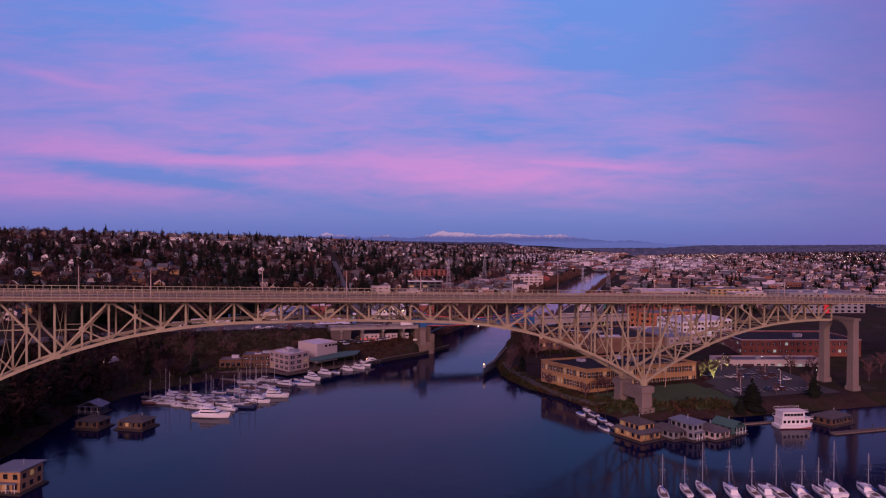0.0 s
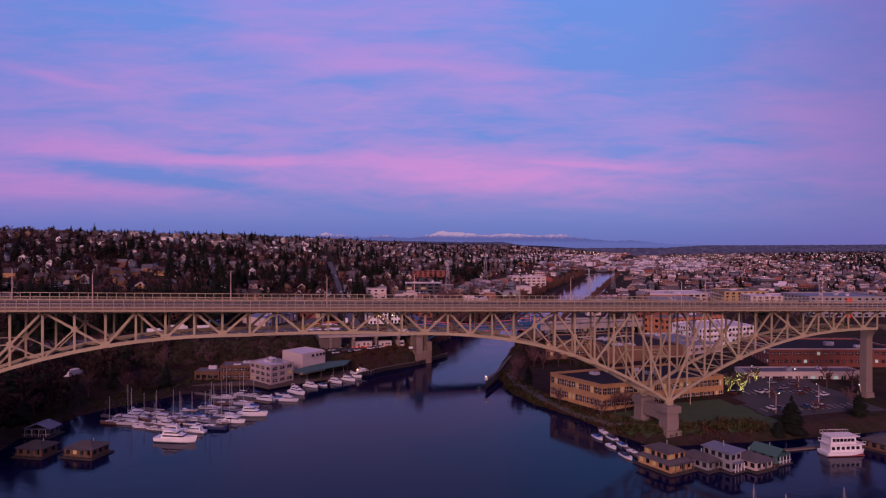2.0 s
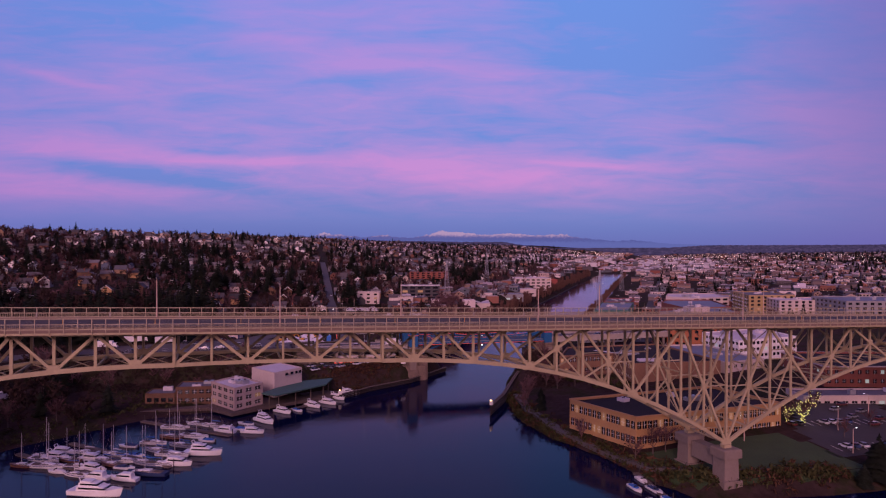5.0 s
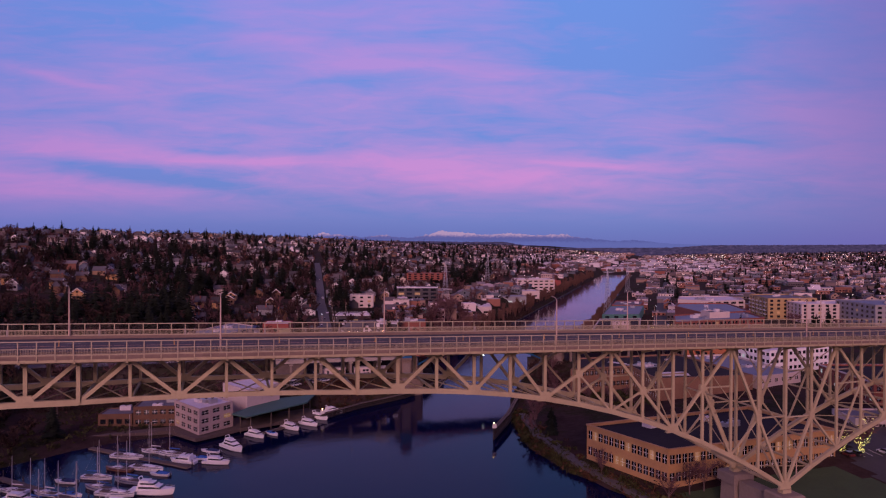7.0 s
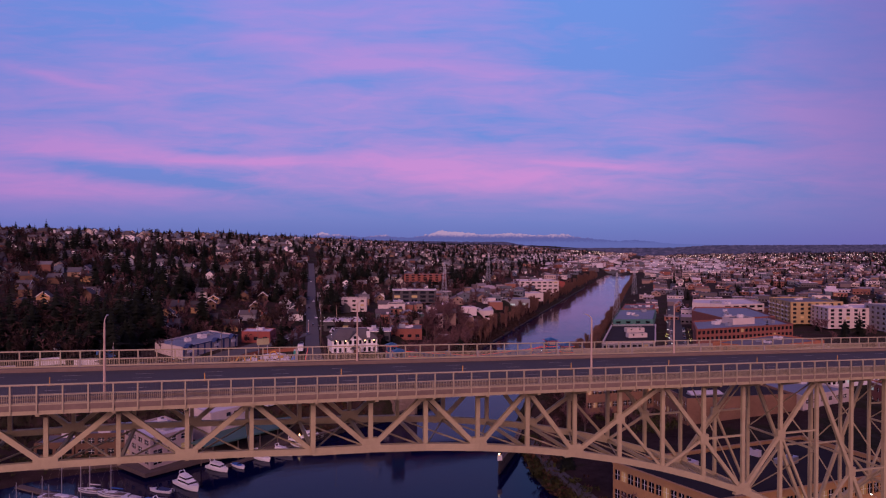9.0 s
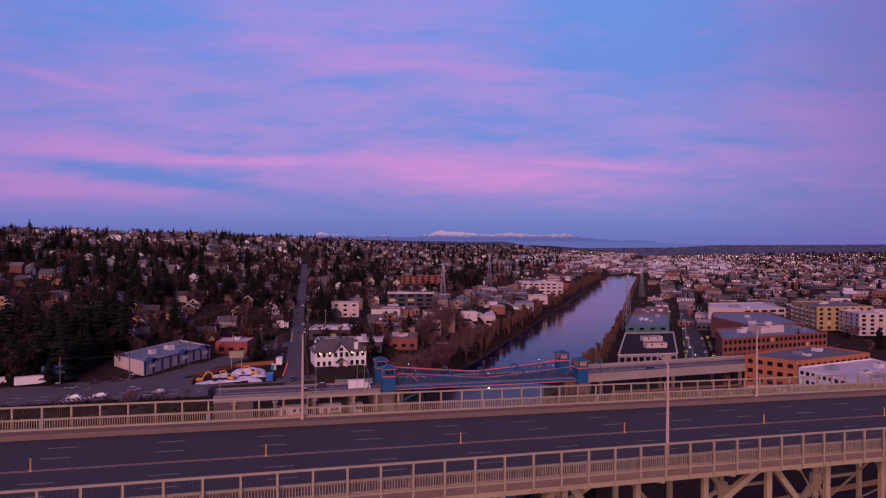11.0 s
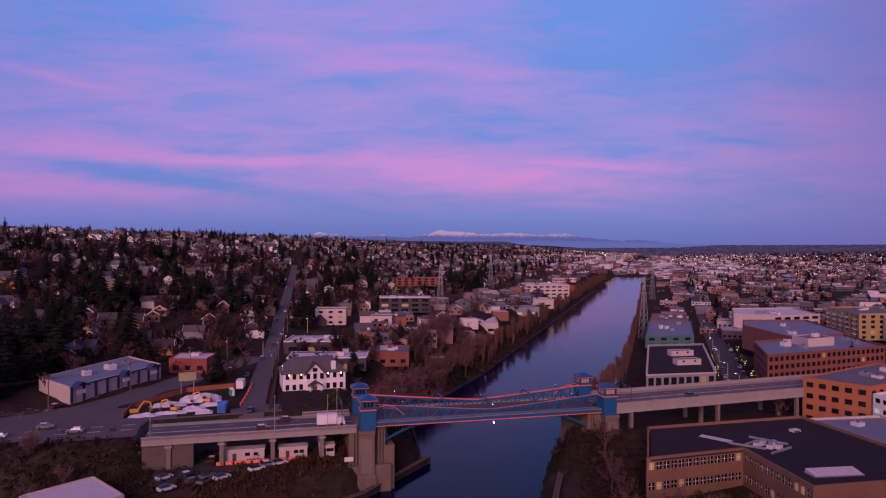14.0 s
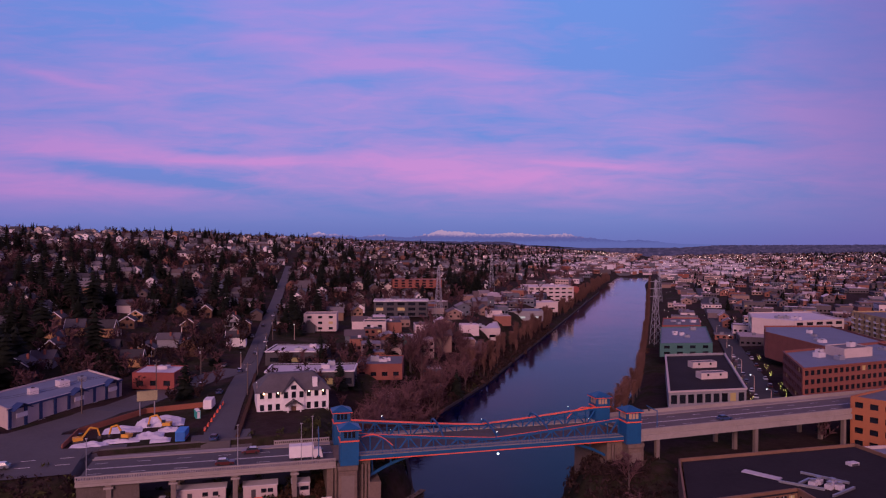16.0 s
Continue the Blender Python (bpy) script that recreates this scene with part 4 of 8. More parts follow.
def build_abutment(s, d, label):
    """Old board-marked concrete piers under the towers, stepped down towards the channel."""
    a = thing("bridge_abutment", label, "abutment")
    top = ROAD_Z - 1.62
    part("body", lbox(Shape(), s - 5.5, s + 4.6, 1.2, BW - 1.2, -2, top), PIER_STONE, a)
    part("step", lbox(Shape(), s + d * 5.6 - 1.4, s + d * 5.6 + 1.4, 0.2, BW - 0.2, -2, ROAD_Z - 6.5), PIER_STONE, a)
    part("footing", lbox(Shape(), s - 5.9, s + 5.9, -1.2, BW + 1.2, -2, 7.4), PIER_STONE, a)
    for w, f in ((0.2, -1), (BW - 0.2, 1)):
        rings = [[loc(s + i * rs - d, w + j * rw, z) for i, j in ((-1, -1), (1, -1), (1, 1), (-1, 1))]
                 for z, rs, rw in ((-2, 2.7, 2.7), (4.5, 2.6, 2.6), (4.9, 2.2, 2.2), (top - 1.2, 2.1, 2.1), (top - 0.9, 2.3, 2.3), (top, 2.3, 2.3))]
        part("pylon", Shape().loft(rings), PIER_STONE, a)
        part("recess_panel", lbox(Shape(), s - d - 1.5, s - d + 1.5, w + f * 2.16 - 0.06, w + f * 2.16 + 0.06, 5.6, top - 2.2), CONCRETE, a)
        part("panel_cap", lbox(Shape(), s - d - 1.7, s - d + 1.7, w + f * 2.22 - 0.12, w + f * 2.22 + 0.12, top - 2.1, top - 1.8), PIER_STONE, a)
        for k in (-4.4, -3.6, 2.6, 3.4, 4.2):
            part("buttress", lbox(Shape(), s + k - 0.22, s + k + 0.22, w - 0.6 * f + f * 0.35 - 0.3, w - 0.6 * f + f * 0.35 + 0.3, 2.4, top - 0.4), PIER_STONE, a)
    part("door", lbox(Shape(), s - 4.9, s - 3.9, 0.75, 0.95, 6.0, 8.2), DARK_WALL, a)
    part("notice", lbox(Shape(), s - 6.9, s - 4.5, -0.3, -0.2, 8.6, 9.8), TRIM, a)


def build_viaduct(s0, s1, step, label, lead, solid, far_from=None, paving=None):
    v = thing("approach_viaduct", label, "viaduct")
    part("roadway", lbox(Shape(), s0, s1, 2.4, BW - 2.4, ROAD_Z - 0.4, ROAD_Z), paving or PALE_ROAD, v, "worn grey roadway")
    part("slab", lbox(Shape(), s0, s1, -0.2, BW + 0.2, ROAD_Z - 1.0, ROAD_Z - 0.402), PARAPET, v)
    for w0, w1 in ((0, 2.4), (BW - 2.4, BW)):
        part("footway", lbox(Shape(), s0, s1, w0, w1, ROAD_Z - 0.4, ROAD_Z + 0.18), PARAPET, v)
    full = s0
    for w in (0.0, BW):
        s0 = full if w == 0.0 or far_from is None else far_from
        part("coping", lbox(Shape(), s0, s1, w - 0.25, w + 0.25, ROAD_Z + 1.0, ROAD_Z + 1.25), PARAPET, v)
        part("plinth", lbox(Shape(), s0, s1, w - 0.22, w + 0.22, ROAD_Z + 0.18, ROAD_Z + 0.42), PARAPET, v)
        if solid:
            part("parapet_wall", lbox(Shape(), s0, s1, w - 0.16, w + 0.16, ROAD_Z + 0.42, ROAD_Z + 1.0), PARAPET, v)
            part("fascia", lbox(Shape(), s0, s1, w - 0.3, w + 0.3, ROAD_Z - 1.9, ROAD_Z - 0.41), PARAPET, v)
            continue
        bl = Shape()
        k = s0
        while k < s1:
            lbox(bl, k, k + 0.22, w - 0.1, w + 0.1, ROAD_Z + 0.4, ROAD_Z + 1.0)
            k += 0.5
        tagged(part("baluster", bl, PARAPET, v), kind="stuff")
    s0 = full
    k = s0 + (lead if solid else step / 2)
    while k < s1:
        for w in (0.8, BW / 2, BW - 0.8):
            x, y, _ = loc(k, w)
            part("column", lbox(Shape(), k - 0.52, k + 0.52, w - 0.52, w + 0.52, gz(x, y) - 1, ROAD_Z - 1.5), CONCRETE, v)
            part("capital", lbox(Shape(), k - 0.95, k + 0.95, w - 0.95, w + 0.95, ROAD_Z - 1.9, ROAD_Z - 1.5), PARAPET, v)
        part("cross_beam", lbox(Shape(), k - 0.6, k + 0.6, 0.1, BW - 0.1, ROAD_Z - 1.52, ROAD_Z - 1.0), CONCRETE, v)
        k += step
    lines = Shape()
    for w in (BW * 0.29, BW * 0.71):
        k = s0 + 1
        while k < s1 - 4:
            lbox(lines, k, k + 3, w - 0.07, w + 0.07, ROAD_Z, ROAD_Z + 0.012)
            k += 9
    lbox(lines, s0, s1, BW / 2 - 0.25, BW / 2 - 0.1, ROAD_Z, ROAD_Z + 0.012)
    lbox(lines, s0, s1, BW / 2 + 0.1, BW / 2 + 0.25, ROAD_Z, ROAD_Z + 0.012)
    tagged(part("lane_marks", lines, PAINT_LINE, v), kind="stuff")


build_drawbridge()


def truss_lamp(s, w):
    """A small white lamp on a bent blue post over the truss."""
    t = thing("truss_lamp", "small white lamp on a bent blue post", "lamp", "drawbridge lamps")
    z = ROAD_Z + 1.3 + 2.9 * (abs(s - 34.2) / 34.2) ** 1.15 - 0.5 * s / 68.4
    part("post", Shape().beam(loc(s, w, z), loc(s, w, z + 1.6), 0.14, 0.14).beam(loc(s, w, z + 1.6), loc(s + 1.6, w + 0.3, z - 0.4), 0.14, 0.14), BLUE, t)
    part("lamp_head", Shape().tube(loc(s, w, z + 1.6), loc(s, w, z + 1.75), 0.06, 0.05, 8), LAMP_WHITE, t)


for lamp_s in (8, 35, 60):
    for lamp_w in (2.45, BW - 2.45):
        truss_lamp(lamp_s, lamp_w)
for s in (-2.2, 70.6):
    for w in (0.4, BW - 0.4):
        build_bridge_tower(s, w, s > 0)
build_abutment(-1.6, 1, "stained brown concrete piers of the drawbridge, south bank")
build_abutment(70.1, -1, "stained brown concrete piers of the drawbridge, north bank")
ROAD_Z = 17.3                               # the south approach lies lower than the leaves
build_viaduct(-60, -5.2, 13.0, "concrete approach road on columns with a stone balustrade", 0.8, False, -19.0, ROADWAY)
south_end = thing("end_wall", "stained concrete end wall of the approach road", "wall")
part("wall", lbox(Shape(), -60, -47.5, 0.9, 1.5, 4, ROAD_Z - 1.02), BANK_STONE, south_end)
part("plinth", lbox(Shape(), -60, -47.5, 0.6, 0.898, 4, 10.5), BANK_STONE, south_end)
ROAD_Z = 18.7
AXIS[:] = [153.0, 171.0, 0.018]
build_viaduct(1.2, 130, 33.0, "long concrete approach road on columns across the shore", 7.3, True)


def build_gate(s, w):
    g = thing("traffic_gate", "blue steel traffic gantry at the drawbridge", "gate", "traffic gates")
    part("post", Shape().tube(loc(s, w, ROAD_Z), loc(s, w, ROAD_Z + 5.5), 0.14, 0.12), BLUE, g)
    part("boom", Shape().beam(loc(s, w, ROAD_Z + 5.2), loc(s + 0.2, w + 5, ROAD_Z + 5.6), 0.16, 0.2), BLUE, g)
    part("signal", Shape().box(*loc(s, w + 3.5, ROAD_Z + 4.9), 0.4, 0.4, 1.0), DARK_WALL, g)


build_gate(3, 1.5)
build_gate(9, 1.5)
AXIS[:] = [BX, BY, BA]
build_gate(-9, 1.5)
ROAD_Z = 17.3
# thin poles beside the south approach
for s, h in ((-13, 9.5), (-10.5, 11.0), (-27, 10.0), (22 - 80, 9.0)):
    f = thing("mast_pole", "slim grey pole beside the approach road", "pole", "roadside poles")
    part("shaft", Shape().tube(loc(s, 0.9, ROAD_Z), loc(s, 0.9, ROAD_Z + h), 0.12, 0.06), METAL, f)
    part("cap", Shape().box(*loc(s, 0.9, ROAD_Z + h), 0.5, 0.2, 0.2), METAL, f)


# ---- walls along the water, timber fenders ----
def wall_run(name, pts, z0, z1, thick, mat, label, category, kind="structure"):
    s = Shape()
    for (xa, ya), (xb, yb) in zip(pts, pts[1:]):
        s.beam((xa, ya, (z0 + z1) / 2), (xb, yb, (z0 + z1) / 2), thick, z1 - z0)
    return tagged(part(name, s, mat), label, category, kind=kind)


def timber_fender(pts, top, label):
    f = thing("timber_fender", label, "fender")
    for (xa, ya), (xb, yb) in zip(pts, pts[1:]):
        n = max(2, int(math.hypot(xb - xa, yb - ya) / 2.2))
        for i in range(n):
            t = i / n
            x, y = xa + t * (xb - xa), ya + t * (yb - ya)
            part("pile", Shape().tube((x, y, -2), (x, y, top + 0.3), 0.28, 0.25, 7), TIMBER, f)
        for z in (0.5, 1.2, top - 0.3):
            part("waler", Shape().beam((xa, ya, z), (xb, yb, z), 0.9, 0.35), TIMBER, f)
        part("cap_plank", Shape().beam((xa, ya, top), (xb, yb, top), 1.5, 0.16), WOOD, f)
    x, y = pts[0]
    part("end_board", Shape().box(x, y - 0.5, top + 0.9, 1.5, 0.12, 1.5), TRIM, f, "white marker board")
    part("end_lamp", Shape().box(x, y, top + 1.9, 0.35, 0.35, 0.4), LAMP_WARM, f)


timber_fender([(90.6, 98.0), (104, 116), (124, 149), (146, 184)], 4.2, "long dark timber pile fender in the channel")
timber_fender([(37, 143.5), (54, 156), (77, 168.5), (103, 193)], 2.2, "low dark timber fender along the quay")
wall_run("quay_wall", [(38, 151), (66, 166), (77, 171), (100.4, 194), (112.5, 250), (172, 322)], -2, 1.0, 0.8, TIMBER, "low dark stone canal wall", "wall")
wall_run("canal_wall", [(152, 200), (231, 285), (371, 480), (560, 742)], -2, 0.9, 0.8, TIMBER, "low dark stone canal wall", "wall")
wall_run("canal_wall_south", [(172, 322), (362, 586), (560, 862)], -2, 0.9, 0.8, TIMBER, "low dark stone canal wall", "wall")

# ---- buildings ----
BUILT = []


def building(name, label, poly, z0, z1, wall, roof, category="building", faces=(), storeys=2, bay=3.2, win=(1.8, 1.5), sill=1.0, glass=GLASS, lit=0.0, lit_mat=None,
             parapet=0.7, units=0, group="", seed=1, band=None, frame=None):
    """A flat-roofed block: walls round a polygon (counter-clockwise from above), parapet, roof, and set-in windows along the edges named in faces."""
    rnd = random.Random(seed)
    b = thing(name, label, category, group)
    BUILT.append(poly)
    n = len(poly)
    away = math.hypot(poly[0][0] - 90, poly[0][1] - 60)
    framed = away < 150
    if away > 250:
        bay, win = bay * 1.6, (win[0] * 1.6, win[1])
    # outer shell with thickness: the parapet stands over the roof
    w = Shape()
    for i in range(n):
        (xa, ya), (xb, yb) = poly[i], poly[(i + 1) % n]
        length = math.hypot(xb - xa, yb - ya)
        ang = math.atan2(yb - ya, xb - xa)
        inx, iny = -math.sin(ang), math.cos(ang)
        t = 0.45

        def strip(u0, u1, za, zb, depth=t, off=0.0):
            cx, cy = xa + math.cos(ang) * (u0 + u1) / 2 + inx * (depth / 2 + off), ya + math.sin(ang) * (u0 + u1) / 2 + iny * (depth / 2 + off)
            w.box(cx, cy, (za + zb) / 2, u1 - u0, depth, zb - za, ang)
        if i in faces and length > bay:
            bays = max(1, int((length - 0.8) / bay))
            step = (length - 0.6) / bays
            rise = (z1 - parapet - z0) / storeys
            ww, wh = min(win[0], step - 0.35), win[1]
            pane = Shape().box(0, 0, 0, ww, 0.12, wh).mesh("window", glass)
            pane_lit = Shape().box(0, 0, 0, ww, 0.12, wh).mesh("window", lit_mat or LIT)
            mull = Shape().box(0, -0.09, 0, 0.08, 0.08, wh).box(0, -0.09, 0, ww, 0.08, 0.07).mesh("window_frame", frame or TRIM)
            for k in range(storeys):
                zs = z0 + k * rise + sill
                strip(0, length, z0 + k * rise, zs)
                strip(0, length, zs + wh, z0 + (k + 1) * rise)
                edge = 0.0
                for j in range(bays):
                    c = 0.3 + step * (j + 0.5)
                    strip(edge, c - ww / 2, zs, zs + wh)
                    edge = c + ww / 2
                    px, py = xa + math.cos(ang) * c + inx * 0.28, ya + math.sin(ang) * c + iny * 0.28
                    o = part("window", pane_lit if rnd.random() < lit else pane, glass, b, at=pose(px, py, zs + wh / 2, 0, 0, math.degrees(ang)))
                    if framed:
                        part("window_frame", mull, TRIM, o)
                strip(edge, length, zs, zs + wh)
            strip(0, length, z1 - parapet, z1)
        else:
            strip(0, length, z0, z1)
    part("wall", w, wall, b)
    cx, cy = sum(p[0] for p in poly) / n, sum(p[1] for p in poly) / n
    inner = [(cx + (x - cx) * 0.97, cy + (y - cy) * 0.97) for x, y in poly]
    part("roof", Shape().prism(inner, z1 - parapet - 0.3, z1 - parapet + 0.05), roof, b)
    if band:
        s = Shape()
        for i in range(n):
            (xa, ya), (xb, yb) = poly[i], poly[(i + 1) % n]
            s.beam((xa, ya, z1 - 0.2), (xb, yb, z1 - 0.2), 0.7, 0.45)
        part("cornice", s, band, b)
    for k in range(units):
        t, r = 0.22 + 0.6 * rnd.random(), 0.22 + 0.6 * rnd.random()
        x = poly[0][0] + t * (poly[1][0] - poly[0][0]) + r * (poly[-1][0] - poly[0][0])
        y = poly[0][1] + t * (poly[1][1] - poly[0][1]) + r * (poly[-1][1] - poly[0][1])
        sx, sy, sz = 1.6 + 2.6 * rnd.random(), 1.4 + 1.8 * rnd.random(), 0.9 + 1.2 * rnd.random()
        ang = math.atan2(poly[1][1] - poly[0][1], poly[1][0] - poly[0][0])
        u = part("roof_unit", Shape().box(x, y, z1 - parapet + sz / 2, sx, sy, sz, ang), METAL if k % 2 else ROOF_PALE, b)
        part("fan", Shape().tube((x, y, z1 - parapet + sz), (x, y, z1 - parapet + sz + 0.25), 0.5, 0.5, 10), DARK_WALL, u)
    return b


# north bank
building("office_building", "long tan office block with strips of lit windows", [(105.5, 60), (113.5, 31), (174, 33), (170, 64)], 3.6, 14.2, TAN_WALL, ROOF_DARK, "office", (0, 1, 2),
         2, 2.0, (1.72, 2.5), 1.5, GLASS, 0.22, None, 0.9, 4, seed=3, band=TAN_WALL)
building("office_wing", "tan L-shaped workshop with a dark tar roof", [(140.5, 133.5), (169.2, 133.2), (163.5, 106), (206, 101), (210.5, 154.8), (157.6, 158)], 5.5, 16.1, material("brown_brick", (0.20, 0.105, 0.062), 0.85, scale=0.8, vary=0.3, stain=0.3), ROOF_DARK, "office",
         (0, 1), 2, 2.1, (1.65, 1.9), 2.4, GLASS, 0.12, None, 0.7, 0, seed=4)
building("warehouse", "low hall with a pale blue-grey metal roof", [(208, 100), (234, 104), (233, 128), (237, 150), (212, 154)], 6, 15.4, CREAM_WALL, ROOF_BLUE, "warehouse", (0,), 2, 4, (2, 1.4), 2.0, units=5, seed=5)
building("office_building", "orange-rendered four-storey office building", [(237.5, 154), (284, 161), (280, 186), (229.5, 172.6)], 8, 23.6, ORANGE_WALL, ROOF_GREY, "office", (0, 3), 4, 3.6, (2.2, 1.7), 1.1,
         GLASS, 0.0, None, 0.6, 3, seed=6)
building("office_building", "white rendered office building with ribbon windows", [(235, 122), (276, 126), (284, 160.4), (238, 153.4)], 8, 21.4, WHITE_WALL, ROOF_PALE, "office", (0, 3), 4, 2.7, (2.0, 1.5), 1.1,
         GLASS, 0.06, LIT_COOL, 0.6, 5, seed=7)
building("brick_office", "large red brick office building with rows of windows", [(251, 210.5), (321, 216), (338, 252), (275, 244)], 10, 24, BRICK, ROOF_BLUE, "office", (0, 3), 4, 3.0, (2.0, 1.8), 1.2,
         GLASS, 0.03, None, 0.8, 6, seed=8, band=BRICK)
building("brick_office", "red brick office building behind a flat grey roof", [(303, 248), (345, 254), (372, 308), (335, 318), (316, 297)], 11, 24, BRICK, ROOF_BLUE, "office", (0, 3), 4, 3.2, (2.0, 1.7), 1.2,
         GLASS, 0.03, None, 0.8, 4, seed=9)
building("penthouse_block", "pale rooftop plant room with sloped ends", [(288, 226), (304, 227), (306, 238), (290, 237)], 23.2, 27, CREAM_WALL, ROOF_GREY, "plant room", (), 1, parapet=0.4, units=2, seed=10)
building("office_building", "pale tan office building with dark ribbon windows", [(381, 342), (420, 342), (440, 385), (392, 392), (370, 365)], 11, 22.5, CREAM_WALL, ROOF_PALE, "office", (0, 3), 3, 4.2, (3.2, 1.8), 1.3,
         GLASS, 0.07, LIT_COOL, 0.7, 4, seed=11)
building("workshop", "dark-roofed row building with pale columns and two rooftop units", [(194.6, 211.5), (223.5, 208), (269.8, 272.7), (241, 276.7)], 9, 19, GREY_WALL, ROOF_DARK, "workshop", (0, 1), 2, 3.0, (2.3, 3.0), 1.0,
         GLASS, 0.09, None, 0.8, 0, seed=12, band=CREAM_WALL)
for n, (ux, uy) in enumerate(((226, 230), (238, 250))):
    building("roof_plant", "long white rooftop air-handling unit", [(ux - 5, uy - 2), (ux + 6, uy - 3), (ux + 7, uy + 1.5), (ux - 4, uy + 2.5)], 18.2, 20.6, CREAM_WALL, ROOF_GREY, "roof unit", (0,), 1, 4,
             (1.0, 0.8), 1.2, GLASS, 0.0, parapet=0.2, seed=20 + n, group="roof units")
building("workshop", "teal-walled building with a blue-grey roof", [(268, 318), (296, 312), (341, 372), (312, 378)], 10, 17, GREEN_WALL, ROOF_BLUE, "workshop", (0, 1), 2, 3.6, (2.0, 1.5), 1.0, GLASS, 0.09, None, 0.6, 5, seed=13)
building("workshop", "dark red building with a grey roof", [(318, 385), (342, 378), (370, 414), (345, 421)], 10, 17, RED_WALL, ROOF_GREY, "workshop", (0, 1), 2, 3.8, (2.0, 1.4), 1.0, GLASS, 0.09, None, 0.6, 4, seed=14)
building("brick_office", "broad red brick building with small lit windows", [(233, 69), (298, 50), (309, 86), (246, 106)], 5, 17.6, BRICK, ROOF_DARK, "office", (0, 3), 3, 3.3, (1.7, 1.6), 1.4, GLASS, 0.08, LIT_COOL, 0.8, 3,
         seed=15, band=CREAM_WALL)
building("low_annex", "low white-painted annex with lit windows", [(204, 52), (258, 37), (262, 49), (208, 65)], 4.5, 10.5, CREAM_WALL, ROOF_GREY, "annex", (0, 3), 1, 3.6, (2.3, 1.9), 1.9, GLASS, 0.17, LIT_COOL, 0.6, 2, seed=16)
building("apartment_block", "yellow and cream apartment block with balconies", [(400, 296), (440, 288), (452, 330), (419, 336)], 12, 28, YELLOW_WALL, ROOF_GREY, "apartments", (0, 3), 5, 3.4, (1.6, 1.7), 1.0, GLASS, 0.05, None,
         0.8, 3, seed=17)
building("apartment_block", "cream apartment block with many windows", [(404, 268), (470, 252), (480, 286), (414, 292)], 12, 26, CREAM_WALL, ROOF_PALE, "apartments", (0, 3), 5, 3.4, (1.6, 1.7), 1.0, GLASS, 0.04, None, 0.8, 4, seed=18)
building("apartment_block", "grey-violet apartment block with a red corner", [(420, 222), (480, 200), (494, 248), (434, 266)], 12, 29, GREY_WALL, ROOF_BLUE, "apartments", (0, 3), 5, 3.2, (1.7, 1.7), 1.0, GLASS, 0.06, None, 0.8, 4,
         seed=19)
building("red_bay", "bright red stair bay of the apartment block", [(447, 211.2), (451, 209.7), (452, 212.9), (448, 214.4)], 12, 27.5, material("signal_red", (0.6, 0.03, 0.04), 0.6), ROOF_GREY, "stair bay", (), 1, seed=19)

# south bank
building("boathouse", "cream boatyard office box with a pale flat roof", [(0, 158), (8.6, 142), (21.4, 152), (13, 167)], 3, 13.7, CREAM_WALL, ROOF_PALE, "office", (), 2, parapet=0.35, seed=30)
building("marina_building", "three-storey cream marina building with roof terraces", [(-17, 144), (-8, 127), (3.5, 136), (-6, 154)], 2, 11.2, material("weathered_stucco", (0.40, 0.31, 0.28), 0.85, scale=0.6, vary=0.2, stain=0.4), ROOF_PALE, "office", (0, 1), 3, 3.8, (3.0, 1.5), 0.9, GLASS, 0.04, None,
         0.6, 4, seed=31)
building("restaurant", "brown shingled waterfront restaurant with a string of lights", [(-31, 146), (-13.5, 143), (-12, 155), (-29, 158)], 1.8, 9.2, BROWN_WALL, ROOF_GREY, "restaurant", (0,), 2, 2.6, (1.9, 1.6), 1.0, GLASS, 0.03,
         None, 0.5, 2, seed=32)
building("restaurant_wing", "low brown shingled wing beside the restaurant", [(-43, 149), (-31.4, 146.4), (-29.5, 156), (-41, 159)], 1.8, 6.6, BROWN_WALL, ROOF_GREY, "restaurant", (0,), 1, 2.6, (1.9, 1.7), 1.2, GLASS, 0.07, None,
         0.4, 1, seed=33)
building("supermarket", "long cream store with dark blue canopies and a pale roof", [(-17.2, 252), (-4.2, 232.4), (19.8, 268.5), (6, 291)], 16.2, 22.3, CREAM_WALL, ROOF_BLUE, "store", (), 1, parapet=0.5, units=3, seed=34)
building("red_shop", "red-painted shop with a pale flat roof", [(22, 277), (36, 272), (40, 286), (25, 291)], 17, 22.8, RED_WALL, ROOF_PALE, "shop", (0, 1), 1, 4, (2.4, 1.8), 1.2, GLASS, 0.03, None, 0.4, 1, seed=35)
building("garden_store", "flat-roofed dark store with a broad white roof edge", [(66.3, 267.6), (97, 261.5), (101, 276), (70, 283)], 16.5, 22.3, DARK_WALL, ROOF_PALE, "store", (0,), 1, 3.2, (2.6, 2.2), 0.9, GLASS, 0.10, None, 0.5, 2, seed=36,
         band=TRIM)
building("corner_shop", "black flat-roofed building with a white roof rim", [(69, 310), (92, 304), (98, 322), (75, 329)], 17, 23, DARK_WALL, ROOF_PALE, "shop", (0,), 1, 4, (2.8, 1.8), 1.5, GLASS, 0.10, None, 0.5, 2, seed=37, band=TRIM)
building("workshop", "grey-roofed brick workshop with skylights", [(102, 284), (120, 280), (126, 300), (108, 305)], 14, 20.4, BRICK, ROOF_GREY, "workshop", (0,), 1, 3.6, (2.2, 1.6), 1.6, GLASS, 0.05, None, 0.4, 3, seed=38)
